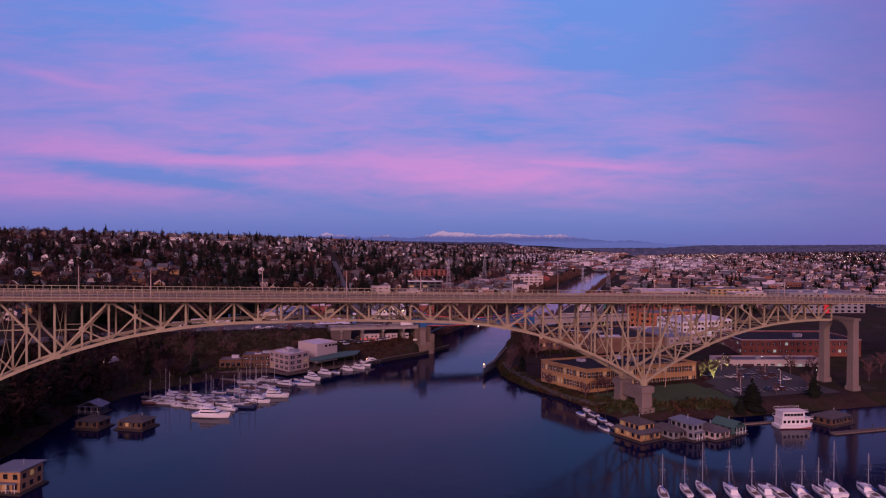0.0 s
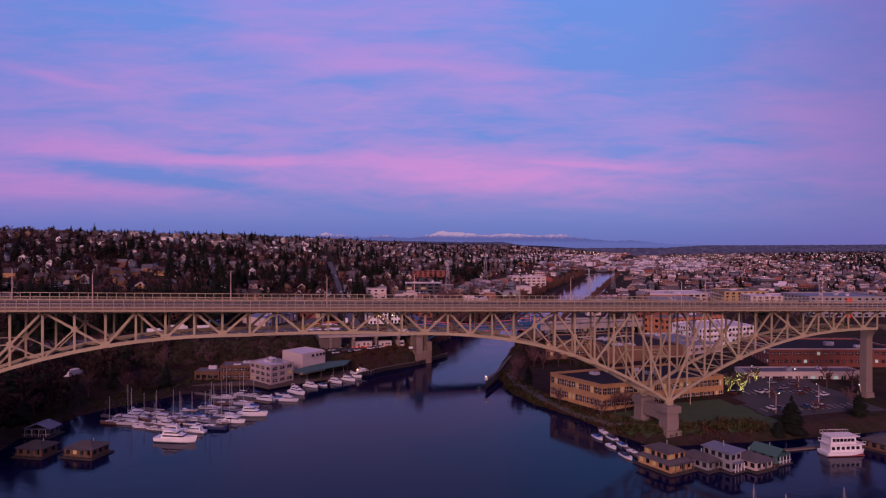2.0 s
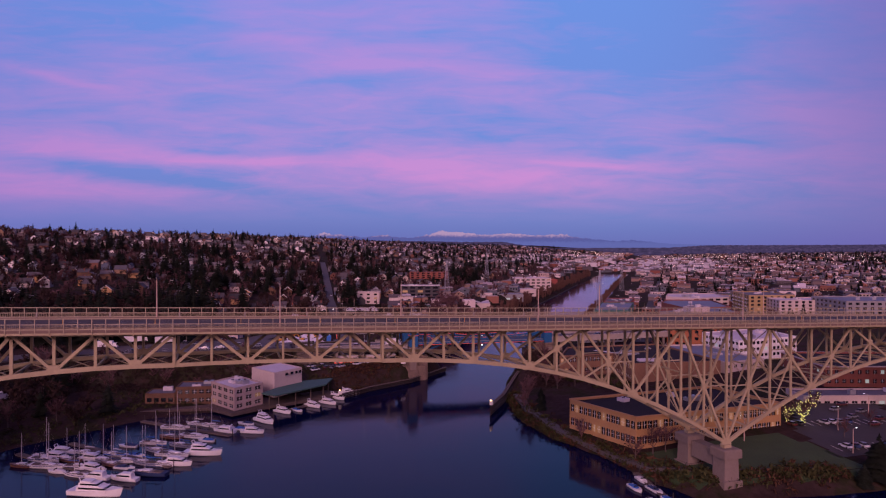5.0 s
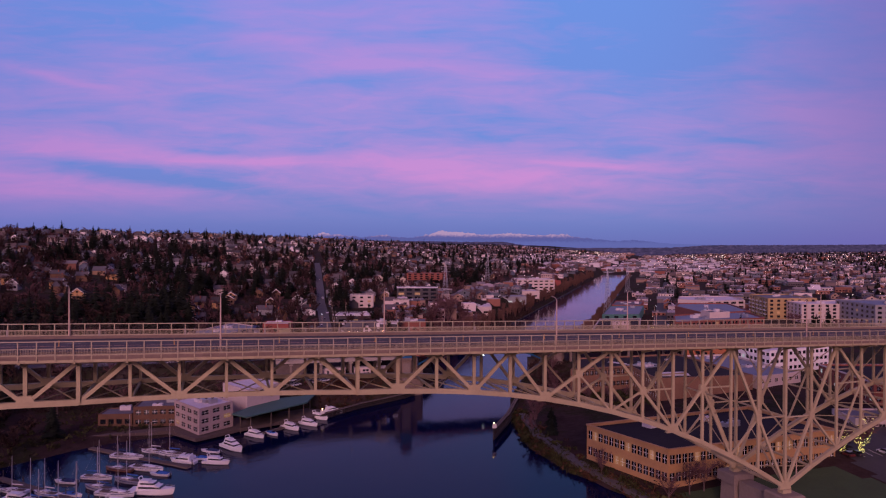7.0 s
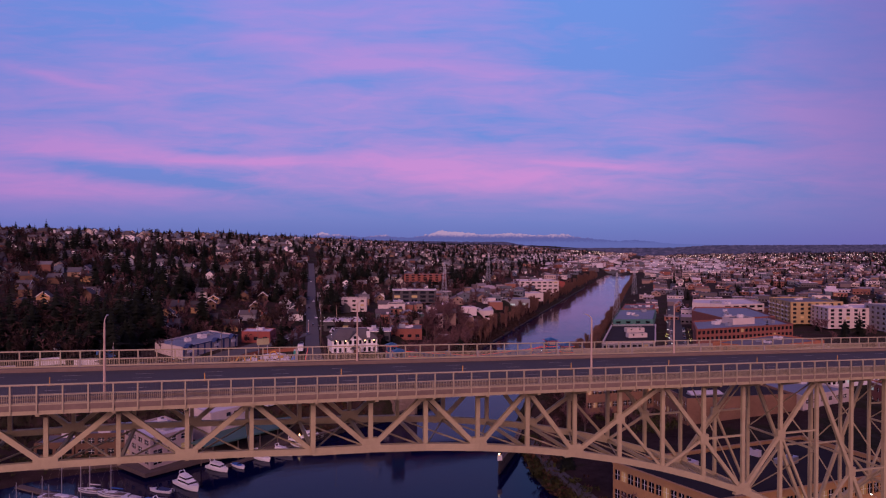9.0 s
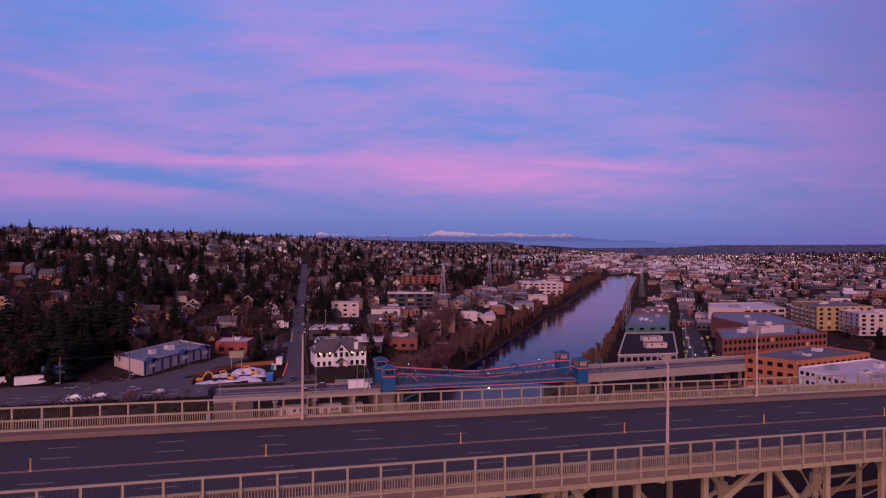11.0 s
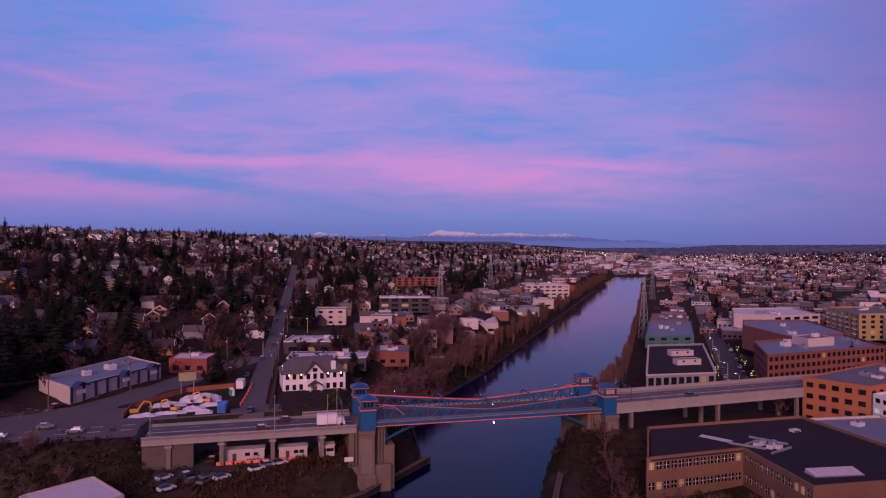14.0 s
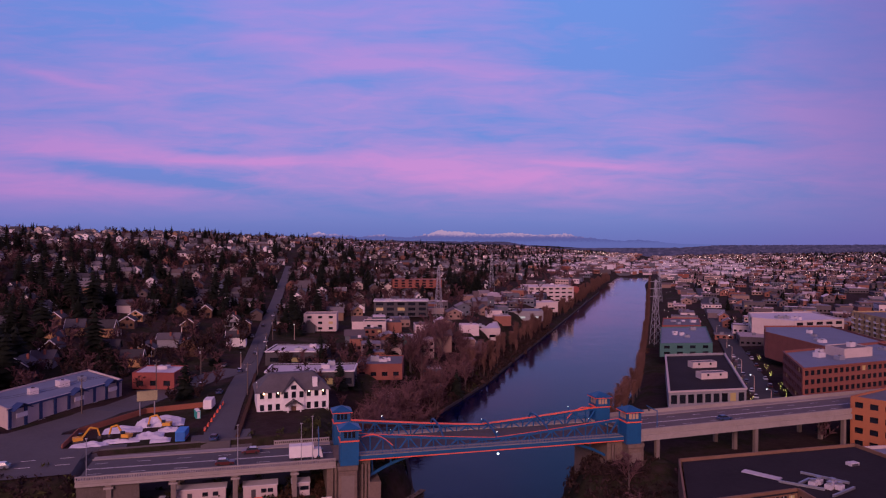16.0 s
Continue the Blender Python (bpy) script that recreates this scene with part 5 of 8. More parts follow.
building("green_office", "dark green two-storey office with a white roof", [(128, 350), (146, 346), (150, 358), (132, 362)], 14, 21.5, GREEN_WALL, ROOF_PALE, "office", (0,), 2, 3, (1.7, 1.4), 1.0, GLASS, 0.14, LIT_COOL, 0.4, 1, seed=39)
building("workshop", "white-roofed workshop beside the canal trees", [(170, 412), (214, 402), (226, 436), (182, 447)], 9, 16.5, CREAM_WALL, ROOF_PALE, "workshop", (0, 1), 1, 5, (2.5, 1.6), 2.0, GLASS, 0.03, None, 0.5, 6, seed=40)
building("hall", "long blue-roofed hall near the canal", [(222, 500), (286, 488), (292, 508), (228, 521)], 9, 17, GREY_WALL, ROOF_BLUE, "hall", (0,), 1, 6, (3, 1.4), 2.4, LIT_COOL, 0.0, None, 0.5, 2, seed=41)
building("hall", "long pale-roofed hall near the canal", [(252, 560), (330, 548), (336, 572), (258, 585)], 9, 17.5, CREAM_WALL, ROOF_PALE, "hall", (0,), 1, 6, (3, 1.4), 2.4, GLASS, 0.03, None, 0.5, 2, seed=42)
building("hall", "tall pale commercial block near the canal", [(345, 640), (392, 632), (400, 668), (354, 678)], 9, 25, CREAM_WALL, ROOF_PALE, "hall", (0, 1), 4, 4, (2.6, 1.5), 1.4, GLASS, 0.05, None, 0.5, 3, seed=43)
building("apartment_block", "dark modern apartment block with white terraces", [(150, 470), (186, 462), (191, 480), (155, 489)], 18, 29, DARK_WALL, ROOF_PALE, "apartments", (0,), 3, 4, (3.0, 2.0), 0.9, GLASS, 0.05, None, 0.5, 2, seed=44,
         band=TRIM)
building("apartment_block", "white gabled apartment house on the hill street", [(96, 408), (114, 404), (117, 416), (99, 420)], 18, 28, CREAM_WALL, ROOF_GREY, "apartments", (0,), 3, 3, (1.5, 1.4), 1.0, GLASS, 0.03, None, 0.5, 0, seed=45)
building("apartment_block", "white apartment house with a red gable", [(126, 388), (138, 384), (141, 395), (129, 399)], 17, 25, CREAM_WALL, SHINGLE, "apartments", (0,), 2, 3, (1.5, 1.4), 1.0, GLASS, 0.03, None, 0.5, 0, seed=46)
building("red_hall", "long hall with a bright red roof edge", [(372, 720), (440, 706), (446, 724), (378, 738)], 10, 19, RED_WALL, material("red_roof", (0.5, 0.06, 0.045), 0.7), "hall", (), 1, seed=47)
building("brick_block", "wide brick apartment block on the hill", [(205, 640), (250, 628), (256, 646), (211, 658)], 26, 34, BRICK, ROOF_GREY, "apartments", (0,), 3, 4, (2, 1.5), 1.0, GLASS, 0.03, None, 0.5, 0, seed=48)


def boatyard_front():
    """Dark windows and a terrace rail on the boatyard box."""
    o = next(ob for ob in bpy.data.objects if ob.name == "boathouse")
    ang = math.degrees(math.atan2(10, 13))
    for u in (6.5, 9.6, 12.2, 14.4):
        x, y = 9 + u * math.cos(radians(ang)) + 0.02, 142 + u * math.sin(radians(ang)) - 0.05
        win = part("window", Shape().box(0, 0, 0, 1.5 if u < 12 else 1.2, 0.16, 1.2), GLASS, o, at=pose(x, y, 12.1, 0, 0, ang))
        part("window_frame", Shape().box(0, -0.06, -0.66, 1.7, 0.12, 0.1), TRIM, win)
    canopy = thing("boat_shed", "open boat shed with a broad flat green roof", "shed")
    part("roof", Shape().prism([(3, 134), (8, 128), (31, 144), (36, 157), (20, 154), (8.5, 141.5)], 6.6, 7.1), ROOF_GREEN, canopy)
    for x, y in ((6, 133), (9.5, 130.5), (17, 136), (24, 141), (30, 145.5), (33.5, 154)):
        part("column", Shape().tube((x, y, -1), (x, y, 6.6), 0.2, 0.2, 8), WOOD, canopy)


boatyard_front()
quay = Shape().prism([(-46, 138), (-18, 137), (-9, 124), (6, 133), (33, 143), (38, 152), (20, 165), (-46, 165)], 0.6, 1.8)
tagged(part("quay", quay, BARK), "weathered plank quay on piles under the waterfront buildings", "quay", kind="structure")


def castle_house():
    """The white mansion-like hall with gables, chimney and lit lanterns."""
    b = thing("white_hall", "white stucco hall with grey hipped roof, gables and lit lanterns", "building")
    x0, x1, y0, y1, z0, ze = 61.8, 83.6, 232.5, 246.5, 15.6, 22.4
    w = Shape().box((x0 + x1) / 2, (y0 + y1) / 2, (z0 + ze) / 2, x1 - x0, y1 - y0, ze - z0)
    part("wall", w, WHITE_WALL, b)
    rings = [[(x0 - 0.7, y0 - 0.7, ze), (x1 + 0.7, y0 - 0.7, ze), (x1 + 0.7, y1 + 0.7, ze), (x0 - 0.7, y1 + 0.7, ze)],
             [(x0 + 4, y0 + 5.2, ze + 4.6), (x1 - 4, y0 + 5.2, ze + 4.6), (x1 - 4, y1 - 5.2, ze + 4.6), (x0 + 4, y1 - 5.2, ze + 4.6)]]
    part("roof", Shape().loft(rings), SHINGLE, b, "dark grey shingled hip roof")
    for gx, gw, gh in ((72.7, 6.4, 3.6),):
        s = Shape()
        s.add([(gx - gw / 2, y0 - 1.0, z0), (gx + gw / 2, y0 - 1.0, z0), (gx + gw / 2, y0 - 1.0, ze), (gx, y0 - 1.0, ze + gh), (gx - gw / 2, y0 - 1.0, ze),
               (gx - gw / 2, y0 + 4, z0), (gx + gw / 2, y0 + 4, z0), (gx + gw / 2, y0 + 4, ze), (gx, y0 + 4, ze + gh), (gx - gw / 2, y0 + 4, ze)],
              [(0, 1, 2, 3, 4), (9, 8, 7, 6, 5), (0, 5, 6, 1), (1, 6, 7, 2), (2, 7, 8, 3), (3, 8, 9, 4), (4, 9, 5, 0)])
        part("gable", s, WHITE_WALL, b)
        part("gable_roof", Shape().gable(gx, y0 + 1.4, ze, gw, 5.4, gh, 0.5, 0.22), SHINGLE, b)
        part("gable_window", Shape().box(gx, y0 - 1.05, ze + 1.3, 1.6, 0.12, 1.3), GLASS, b)
    part("chimney", Shape().box(79.4, y0 + 1.2, ze + 1.6, 1.5, 1.5, 4.4), WHITE_WALL, b)
    pane = Shape().box(0, 0, 0, 1.25, 0.14, 1.9).mesh("window", GLASS)
    for k, zc in enumerate((z0 + 2.2, z0 + 5.9)):
        for i in range(9):
            x = x0 + 1.5 + i * 2.35
            if abs(x - 72.7) < 2.4 and k == 0:
                continue
            o = part("window", pane, GLASS, b, at=pose(x, y0 - (1.05 if abs(x - 72.7) < 3.2 else 0.03), zc))
            part("sill", Shape().box(0, -0.1, -1.05, 1.5, 0.25, 0.14), TRIM, o)
    part("porch", Shape().gable(72.7, y0 - 2.2, z0 + 2.9, 4.6, 2.6, 1.6, 0.3, 0.2), SHINGLE, b)
    for dx in (-1.9, 1.9):
        part("porch_post", Shape().box(72.7 + dx, y0 - 3.2, z0 + 1.5, 0.35, 0.35, 3.0), TRIM, b)
    part("front_door", Shape().box(72.7, y0 - 1.06, z0 + 1.2, 1.5, 0.12, 2.3), BROWN_WALL, b)
    for x in (63.8, 68.0, 77.4, 81.8):
        part("lantern", Shape().box(x, y0 - 0.5, ze - 0.2, 0.4, 0.4, 0.5), LAMP_WARM, b)


castle_house()


def store_details():
    """Blue gabled entries and pilasters along the store front."""
    o = next(ob for ob in bpy.data.objects if ob.name == "supermarket")
    ax, ay, bx, by = -4.2, 232.4, 19.8, 268.5
    ln = math.hypot(bx - ax, by - ay)
    ang = math.atan2(by - ay, bx - ax)
    navy = material("store_blue", (0.02, 0.04, 0.12), 0.6, vary=0.2)
    for u in np.arange(0.5, ln, 5.1):
        x, y = ax + math.cos(ang) * u + math.sin(ang) * 0.12, ay + math.sin(ang) * u - math.cos(ang) * 0.12
        part("pilaster", Shape().box(x, y, 19.0, 0.9, 0.5, 5.6, ang), navy, o)
    for u in (3.5, 24.0, 38.0):
        x, y = ax + math.cos(ang) * u + math.sin(ang) * 0.6, ay + math.sin(ang) * u - math.cos(ang) * 0.6
        part("entry_gable", Shape().gable(x, y, 21.7, 5.6, 2.0, 1.5, 0.3, 0.2, ang), navy, o)
        part("shop_sign", Shape().box(x + math.sin(ang) * 0.5, y - math.cos(ang) * 0.5, 20.1, 3.6, 0.2, 1.3, ang), TRIM, o)
    part("eave_band", Shape().beam((ax, ay, 22.0), (bx, by, 22.0), 0.7, 0.5), navy, o)


store_details()


def office_roof_things():
    """Skylight and bare metal ducts on the dark workshop roof."""
    z = 14.95
    sky = thing("skylight", "long pale ridged skylight on the tar roof", "skylight", at=pose(169.5, 143.8, z, 0, 0, -62))
    part("curb", Shape().box(0, 0, 0.25, 8.6, 2.6, 0.5), METAL, sky)
    for i in range(6):
        part("pane", Shape().box(-3.5 + i * 1.4, 0, 0.58, 1.3, 2.4, 0.12), ROOF_PALE, sky)
    duct = thing("roof_duct", "bare galvanised air ducts with fan units on the tar roof", "duct", at=pose(177, 134.5, z, 0, 0, 10))
    for x, y, ln, a in ((-4.5, 1.5, 9, 118), (4.8, 2.2, 10, 108), (0, -5.2, 9, 6), (-1.5, 2.8, 5, 10)):
        part("trunk_run", Shape().box(x, y, 0.8, ln, 0.45, 0.5, radians(a)), METAL, duct)
    for x, y in ((-1.8, 0.6), (0.6, 0.9), (2.4, -1.2), (-0.4, -2.2), (1.4, -3.4)):
        fan = part("fan_unit", Shape().box(x, y, 0.75, 1.7, 1.4, 1.5, 0.2), ROOF_PALE, duct)
        part("cowl", Shape().tube((x, y, 1.5), (x, y, 2.1), 0.5, 0.6, 8), METAL, fan)
    lantern = thing("skylight", "pale blue lean-to skylight on the workshop wing", "skylight", at=pose(176, 112, z + 0.5, 0, 0, -10))
    part("curb", Shape().box(0, 0, 0.15, 12.6, 3.6, 0.3), METAL, lantern)
    for i in range(8):
        part("pane", Shape().loft([[(-6.1 + i * 1.53, -1.7, 0.3), (-4.7 + i * 1.53, -1.7, 0.3), (-4.7 + i * 1.53, 1.7, 0.3), (-6.1 + i * 1.53, 1.7, 0.3)], [(-6.1 + i * 1.53, -1.7, 0.42), (-4.7 + i * 1.53, -1.7, 0.42), (-4.7 + i * 1.53, 1.7, 1.1), (-6.1 + i * 1.53, 1.7, 1.1)]]), ROOF_PALE, lantern)
    box = thing("roof_unit", "small pale ventilation box on the tar roof", "roof unit", at=pose(196, 143, z))
    part("casing", Shape().box(0, 0, 0.6, 2.6, 1.6, 1.2), ROOF_PALE, box)
    part("grille", Shape().box(0, -0.83, 0.6, 2.0, 0.08, 0.8), DARK_WALL, box)


office_roof_things()

# ---- roads, lawns and lots laid on the land ----
def inside(poly, x, y):
    hit = False
    for i in range(len(poly)):
        (xa, ya), (xb, yb) = poly[i], poly[i - 1]
        if (ya > y) != (yb > y) and x < (xb - xa) * (y - ya) / (yb - ya + 1e-12) + xa:
            hit = not hit
    return hit


def ribbon(name, pts, width, mat, label, category, lift=0.22, flat=None):
    """A road draped along a line of points."""
    line = []
    for (xa, ya), (xb, yb) in zip(pts, pts[1:]):
        n = max(1, int(math.hypot(xb - xa, yb - ya) / 6))
        line += [(xa + (xb - xa) * i / n, ya + (yb - ya) * i / n) for i in range(n)]
    line.append(pts[-1])
    s = Shape()
    rows = []
    for i, (x, y) in enumerate(line):
        xa, ya = line[max(i - 1, 0)]
        xb, yb = line[min(i + 1, len(line) - 1)]
        ln = math.hypot(xb - xa, yb - ya) or 1
        nx, ny = -(yb - ya) / ln, (xb - xa) / ln
        zc = max(gz(x + nx * k * width / 2, y + ny * k * width / 2) for k in (-1, 0, 1)) + lift if flat is None else flat
        rows.append([(x + nx * k * width / 2, y + ny * k * width / 2, zc) for k in (-1, 1)] + [(x + nx * k * width / 2, y + ny * k * width / 2, zc - 1.2) for k in (1, -1)])
    s.loft(rows)
    return tagged(part(name, s, mat), label, category, kind="structure")


def drape(name, poly, mat, label, category, lift=0.12, cell=3.0):
    """A sheet of one kind of ground over a polygon."""
    s = Shape()
    xs, ys = [p[0] for p in poly], [p[1] for p in poly]
    index = {}
    for i in range(int((max(xs) - min(xs)) / cell) + 1):
        for j in range(int((max(ys) - min(ys)) / cell) + 1):
            x, y = min(xs) + i * cell, min(ys) + j * cell
            if inside(poly, x + cell / 2, y + cell / 2):
                quad = []
                for di, dj in ((0, 0), (1, 0), (1, 1), (0, 1)):
                    key = (i + di, j + dj)
                    if key not in index:
                        px, py = min(xs) + key[0] * cell, min(ys) + key[1] * cell
                        index[key] = len(s.v)
                        s.v.append((px, py, gz(px, py) + lift))
                    quad.append(index[key])
                s.f.append(tuple(quad))
                s.m.append(0)
    return tagged(part(name, s, mat), label, category, kind="structure")


ribbon("road_shore", [(-260, 120), (-150, 172), (-80, 200), (-30, 204), (0, 200), (20, 195)], 15, ROADWAY, "grey asphalt road along the wooded slope", "road", 0.26)
ribbon("road_hill", [(49.5, 196), (53.7, 238), (57.5, 272), (63, 314), (69, 364), (78, 443), (88, 516), (98, 596), (112, 704), (127, 830)], 7.2, ROADWAY, "straight worn street climbing the hill", "road")
ribbon("road_store", [(-60, 206), (-22, 209), (-2, 217), (22, 250), (36, 276), (58, 306)], 13, ROADWAY, "grey street before the long store", "road", 0.30)
drape("junction", [(-70, 190), (18, 185), (30, 190), (57, 194), (60, 214), (46, 210), (43, 203), (14, 206), (12, 226), (-8, 226), (-40, 221), (-70, 216)], ROADWAY, "wide grey asphalt road junction", "road", 0.34)
ribbon("road_canal", [(236, 206), (262, 240), (330, 334), (420, 455), (560, 640), (760, 905)], 11, ASPHALT, "dark asphalt street between workshops", "road")
drape("parking_lot", [(168, 4), (224, -2), (232, 60), (200, 54), (176, 28)], ASPHALT, "dark asphalt car park with painted bays", "car park")
drape("boatyard_lot", [(26, 166), (66, 178), (74, 198), (22, 196)], ASPHALT, "dark asphalt lot under the approach road", "car park")
drape("lawn", [(107, 14), (114, 0), (170, -9), (168, 26), (112, 26)], GRASS, "damp dark green lawn under the bridge", "lawn")
drape("canal_yard", [(150, 215), (168, 210), (196, 268), (232, 320), (222, 320), (160, 240)], GRASS, "rough grass strip beside the canal path", "lawn")
ribbon("path", [(112, 120), (104, 90), (103, 62), (107, 36), (110, 18), (120, 6), (160, -2)], 3.2, ROADWAY, "narrow asphalt waterside path", "path", 0.18)
stripes = Shape()
for i in range(14):
    for x0, y0, dx, dy in ((174 + i * 3.2, 8 - i * 0.3, 0.4, 5), (182 + i * 3.0, 30 - i * 0.5, 0.4, 5)):
        stripes.beam((x0, y0, gz(x0, y0) + 0.26), (x0 + dx, y0 + dy, gz(x0 + dx, y0 + dy) + 0.26), 0.14, 0.04)
tagged(part("bay_lines", stripes, PAINT_LINE), "white painted parking bay lines", "road paint", kind="stuff")
cross = Shape()
for i in range(9):
    cross.box(43.2 + i * 1.25, 200 - i * 0.1, gz(48, 200) + 0.42, 0.6, 3.4, 0.05, radians(8))
    cross.box(-24 + i * 1.2, 190 + i * 0.6, gz(-20, 193) + 0.42, 0.5, 3.0, 0.05, radians(24))
tagged(part("crosswalk", cross, PAINT_LINE), "white striped pedestrian crossings on the junction", "crosswalk", kind="stuff")


# ---- trees ----
def soup(name, verts, tris, mats, mat_index=None):
    """A mesh straight from arrays of points and triangles."""
    me = bpy.data.meshes.new(name)
    nv, nt = len(verts), len(tris)
    me.vertices.add(nv)
    me.vertices.foreach_set("co", np.asarray(verts, np.float32).ravel())
    me.loops.add(nt * 3)
    me.loops.foreach_set("vertex_index", np.asarray(tris, np.int32).ravel())
    me.polygons.add(nt)
    me.polygons.foreach_set("loop_start", np.arange(nt, dtype=np.int32) * 3)
    me.polygons.foreach_set("loop_total", np.full(nt, 3, np.int32))
    if mat_index is not None:
        me.polygons.foreach_set("material_index", np.asarray(mat_index, np.int32))
    for m in mats:
        me.materials.append(m)
    me.update(calc_edges=True)
    return me


def conifer_arrays(rng, h, r, layers=14, per=10):
    """Drooping sprays round a stem: ragged, with gaps."""
    v, t = [], []
    for i in range(layers):
        f = i / (layers - 1)
        z = h * (0.12 + 0.86 * f)
        reach = r * (1 - f) ** 0.72 * (0.75 + 0.5 * rng.random()) + 0.15
        for _ in range(per if f < 0.8 else 5):
            a = rng.random() * 2 * math.pi
            q = reach * (0.6 + 0.5 * rng.random())
            w = 0.34 * q + 0.25
            drop = 0.28 * q + 0.2
            ca, sa = math.cos(a), math.sin(a)
            tip = (ca * q, sa * q, z - drop)
            root = (ca * 0.1, sa * 0.1, z + 0.35)
            l = (ca * q * 0.55 - sa * w, sa * q * 0.55 + ca * w, z - drop * 0.75 - 0.2 * rng.random())
            rr = (ca * q * 0.55 + sa * w, sa * q * 0.55 - ca * w, z - drop * 0.75 - 0.2 * rng.random())
            n = len(v)
            v += [root, l, tip, rr]
            t += [(n, n + 1, n + 2), (n, n + 2, n + 3)]
    n = len(v)
    v += [(0.35, 0, h * 0.9), (-0.2, 0.3, h * 0.9), (-0.2, -0.3, h * 0.9), (0, 0, h * 1.03)]
    t += [(n, n + 1, n + 3), (n + 1, n + 2, n + 3), (n + 2, n, n + 3)]
    return np.array(v), np.array(t)


def stem_arrays(h, r, sides=6):
    v = [(r * k * math.cos(2 * math.pi * i / sides), r * k * math.sin(2 * math.pi * i / sides), z) for z, k in ((-0.6, 1.25), (h * 0.3, 0.8), (h, 0.12)) for i in range(sides)]
    t = []
    for ring in range(2):
        for i in range(sides):
            a, b = ring * sides + i, ring * sides + (i + 1) % sides
            t += [(a, b, b + sides), (a, b + sides, a + sides)]
    return np.array(v), np.array(t)


def bare_arrays(rng, h, spread, twigs=260, narrow=False, limbs=9, width=0.07):
    """Limbs and a haze of fine leafless twigs."""
    v, t = [], []

    def sliver(p, q, w):
        p, q = np.array(p), np.array(q)
        d = q - p
        s = np.cross(d, rng.standard_normal(3))
        s = s / (np.linalg.norm(s) + 1e-9) * w
        n = len(v)
        v.extend([tuple(p + s), tuple(p - s), tuple(q)])
        t.append((n, n + 1, n + 2))

    ends = []
    for i in range(limbs):
        a = rng.random() * 2 * math.pi
        z0 = h * (0.15 + 0.45 * rng.random())
        out = spread * (0.45 + 0.5 * rng.random())
        if narrow:
            out *= 0.45
        z1 = min(h, z0 + h * (0.25 + 0.35 * rng.random()))
        p, q = (0, 0, z0), (out * math.cos(a), out * math.sin(a), z1)
        sliver(p, q, 0.13)
        sliver(p, q, 0.13)
        ends.append((p, q))
    for _ in range(twigs):
        p, q = ends[rng.integers(len(ends))]
        f = 0.25 + 0.75 * rng.random()
        base = np.array(p) + f * (np.array(q) - np.array(p))
        d = rng.standard_normal(3) * (0.5, 0.5, 0.35) + (0, 0, 0.55 if not narrow else 1.1)
        d[:2] += base[:2] * 0.06
        ln = (0.10 + 0.14 * rng.random()) * h
        tip = base + d / np.linalg.norm(d) * ln
        tip[2] = min(tip[2], h * (0.92 + 0.08 * rng.random()))
        sliver(base, tip, width)
    return np.array(v), np.array(t)


RNG = np.random.default_rng(7)
CONIFERS = [conifer_arrays(RNG, 1.0 * h, h * r, 15, 13) for h, r in ((16, 0.36), (18, 0.31), (13, 0.42), (20, 0.29), (11, 0.50))]
CONIFER_H = (16, 18, 13, 20, 11, 13)
CONIFERS.append(conifer_arrays(RNG, 13.0, 5.6, 22, 30))
BARES = [bare_arrays(RNG, h, s, 420, width=0.085) for h, s in ((11, 4.6), (13, 5.4), (9, 4.2), (14, 5.0))]
FAR_BARES = [bare_arrays(RNG, h, s, 110, width=0.36) for h, s in ((11, 4.6), (13, 5.4), (9, 4.2), (14, 5.0))]
BARE_H = (11, 13, 9, 14)
POPLARS = [bare_arrays(RNG, h, 3.8, 640, True, 18, 0.1) for h in (15, 18, 13)]
POPLAR_H = (15, 18, 13)
TREE_KINDS = {}


def tree_kind(kind):
    """Trunk and crown meshes of one sort, shared by all its trees."""
    if not TREE_KINDS:
        for sort, arrays, heights, mat, name in (("conifer", CONIFERS, CONIFER_H, NEEDLE, "crown"), ("bare", BARES, BARE_H, TWIG, "crown"), ("poplar", POPLARS, POPLAR_H, TWIG_GOLD, "crown")):
            TREE_KINDS[sort] = [(soup("trunk", *stem_arrays(h * (0.9 if sort != "conifer" else 0.95), 0.26), [BARK]), soup("crown", v, t, [mat])) for (v, t), h in zip(arrays, heights)]
    return TREE_KINDS[kind]


TREE_WORDS = {"conifer": ("conifer", "tall dark green conifer with ragged drooping boughs"), "bare": ("bare_tree", "leafless winter tree with a haze of brown twigs"),
              "poplar": ("poplar", "narrow leafless tree with rusty upright twigs")}


def tree(kind, x, y, scale=1.0, rz=None, pick=None, z=None):
    sorts = tree_kind(kind)
    trunk, crown = sorts[(int(RNG.integers(len(sorts))) if pick is None else pick)]
    name, label = TREE_WORDS[kind]
    ob = thing(name, label, "tree", kind + " trees")
    ob.matrix_basis = pose(x, y, gz(x, y) if z is None else z, 0, 0, RNG.random() * 360 if rz is None else rz) @ Matrix.Scale(scale, 4)
    part("trunk", trunk, BARK, ob)
    part("crown", crown, BARK, ob)
    return ob


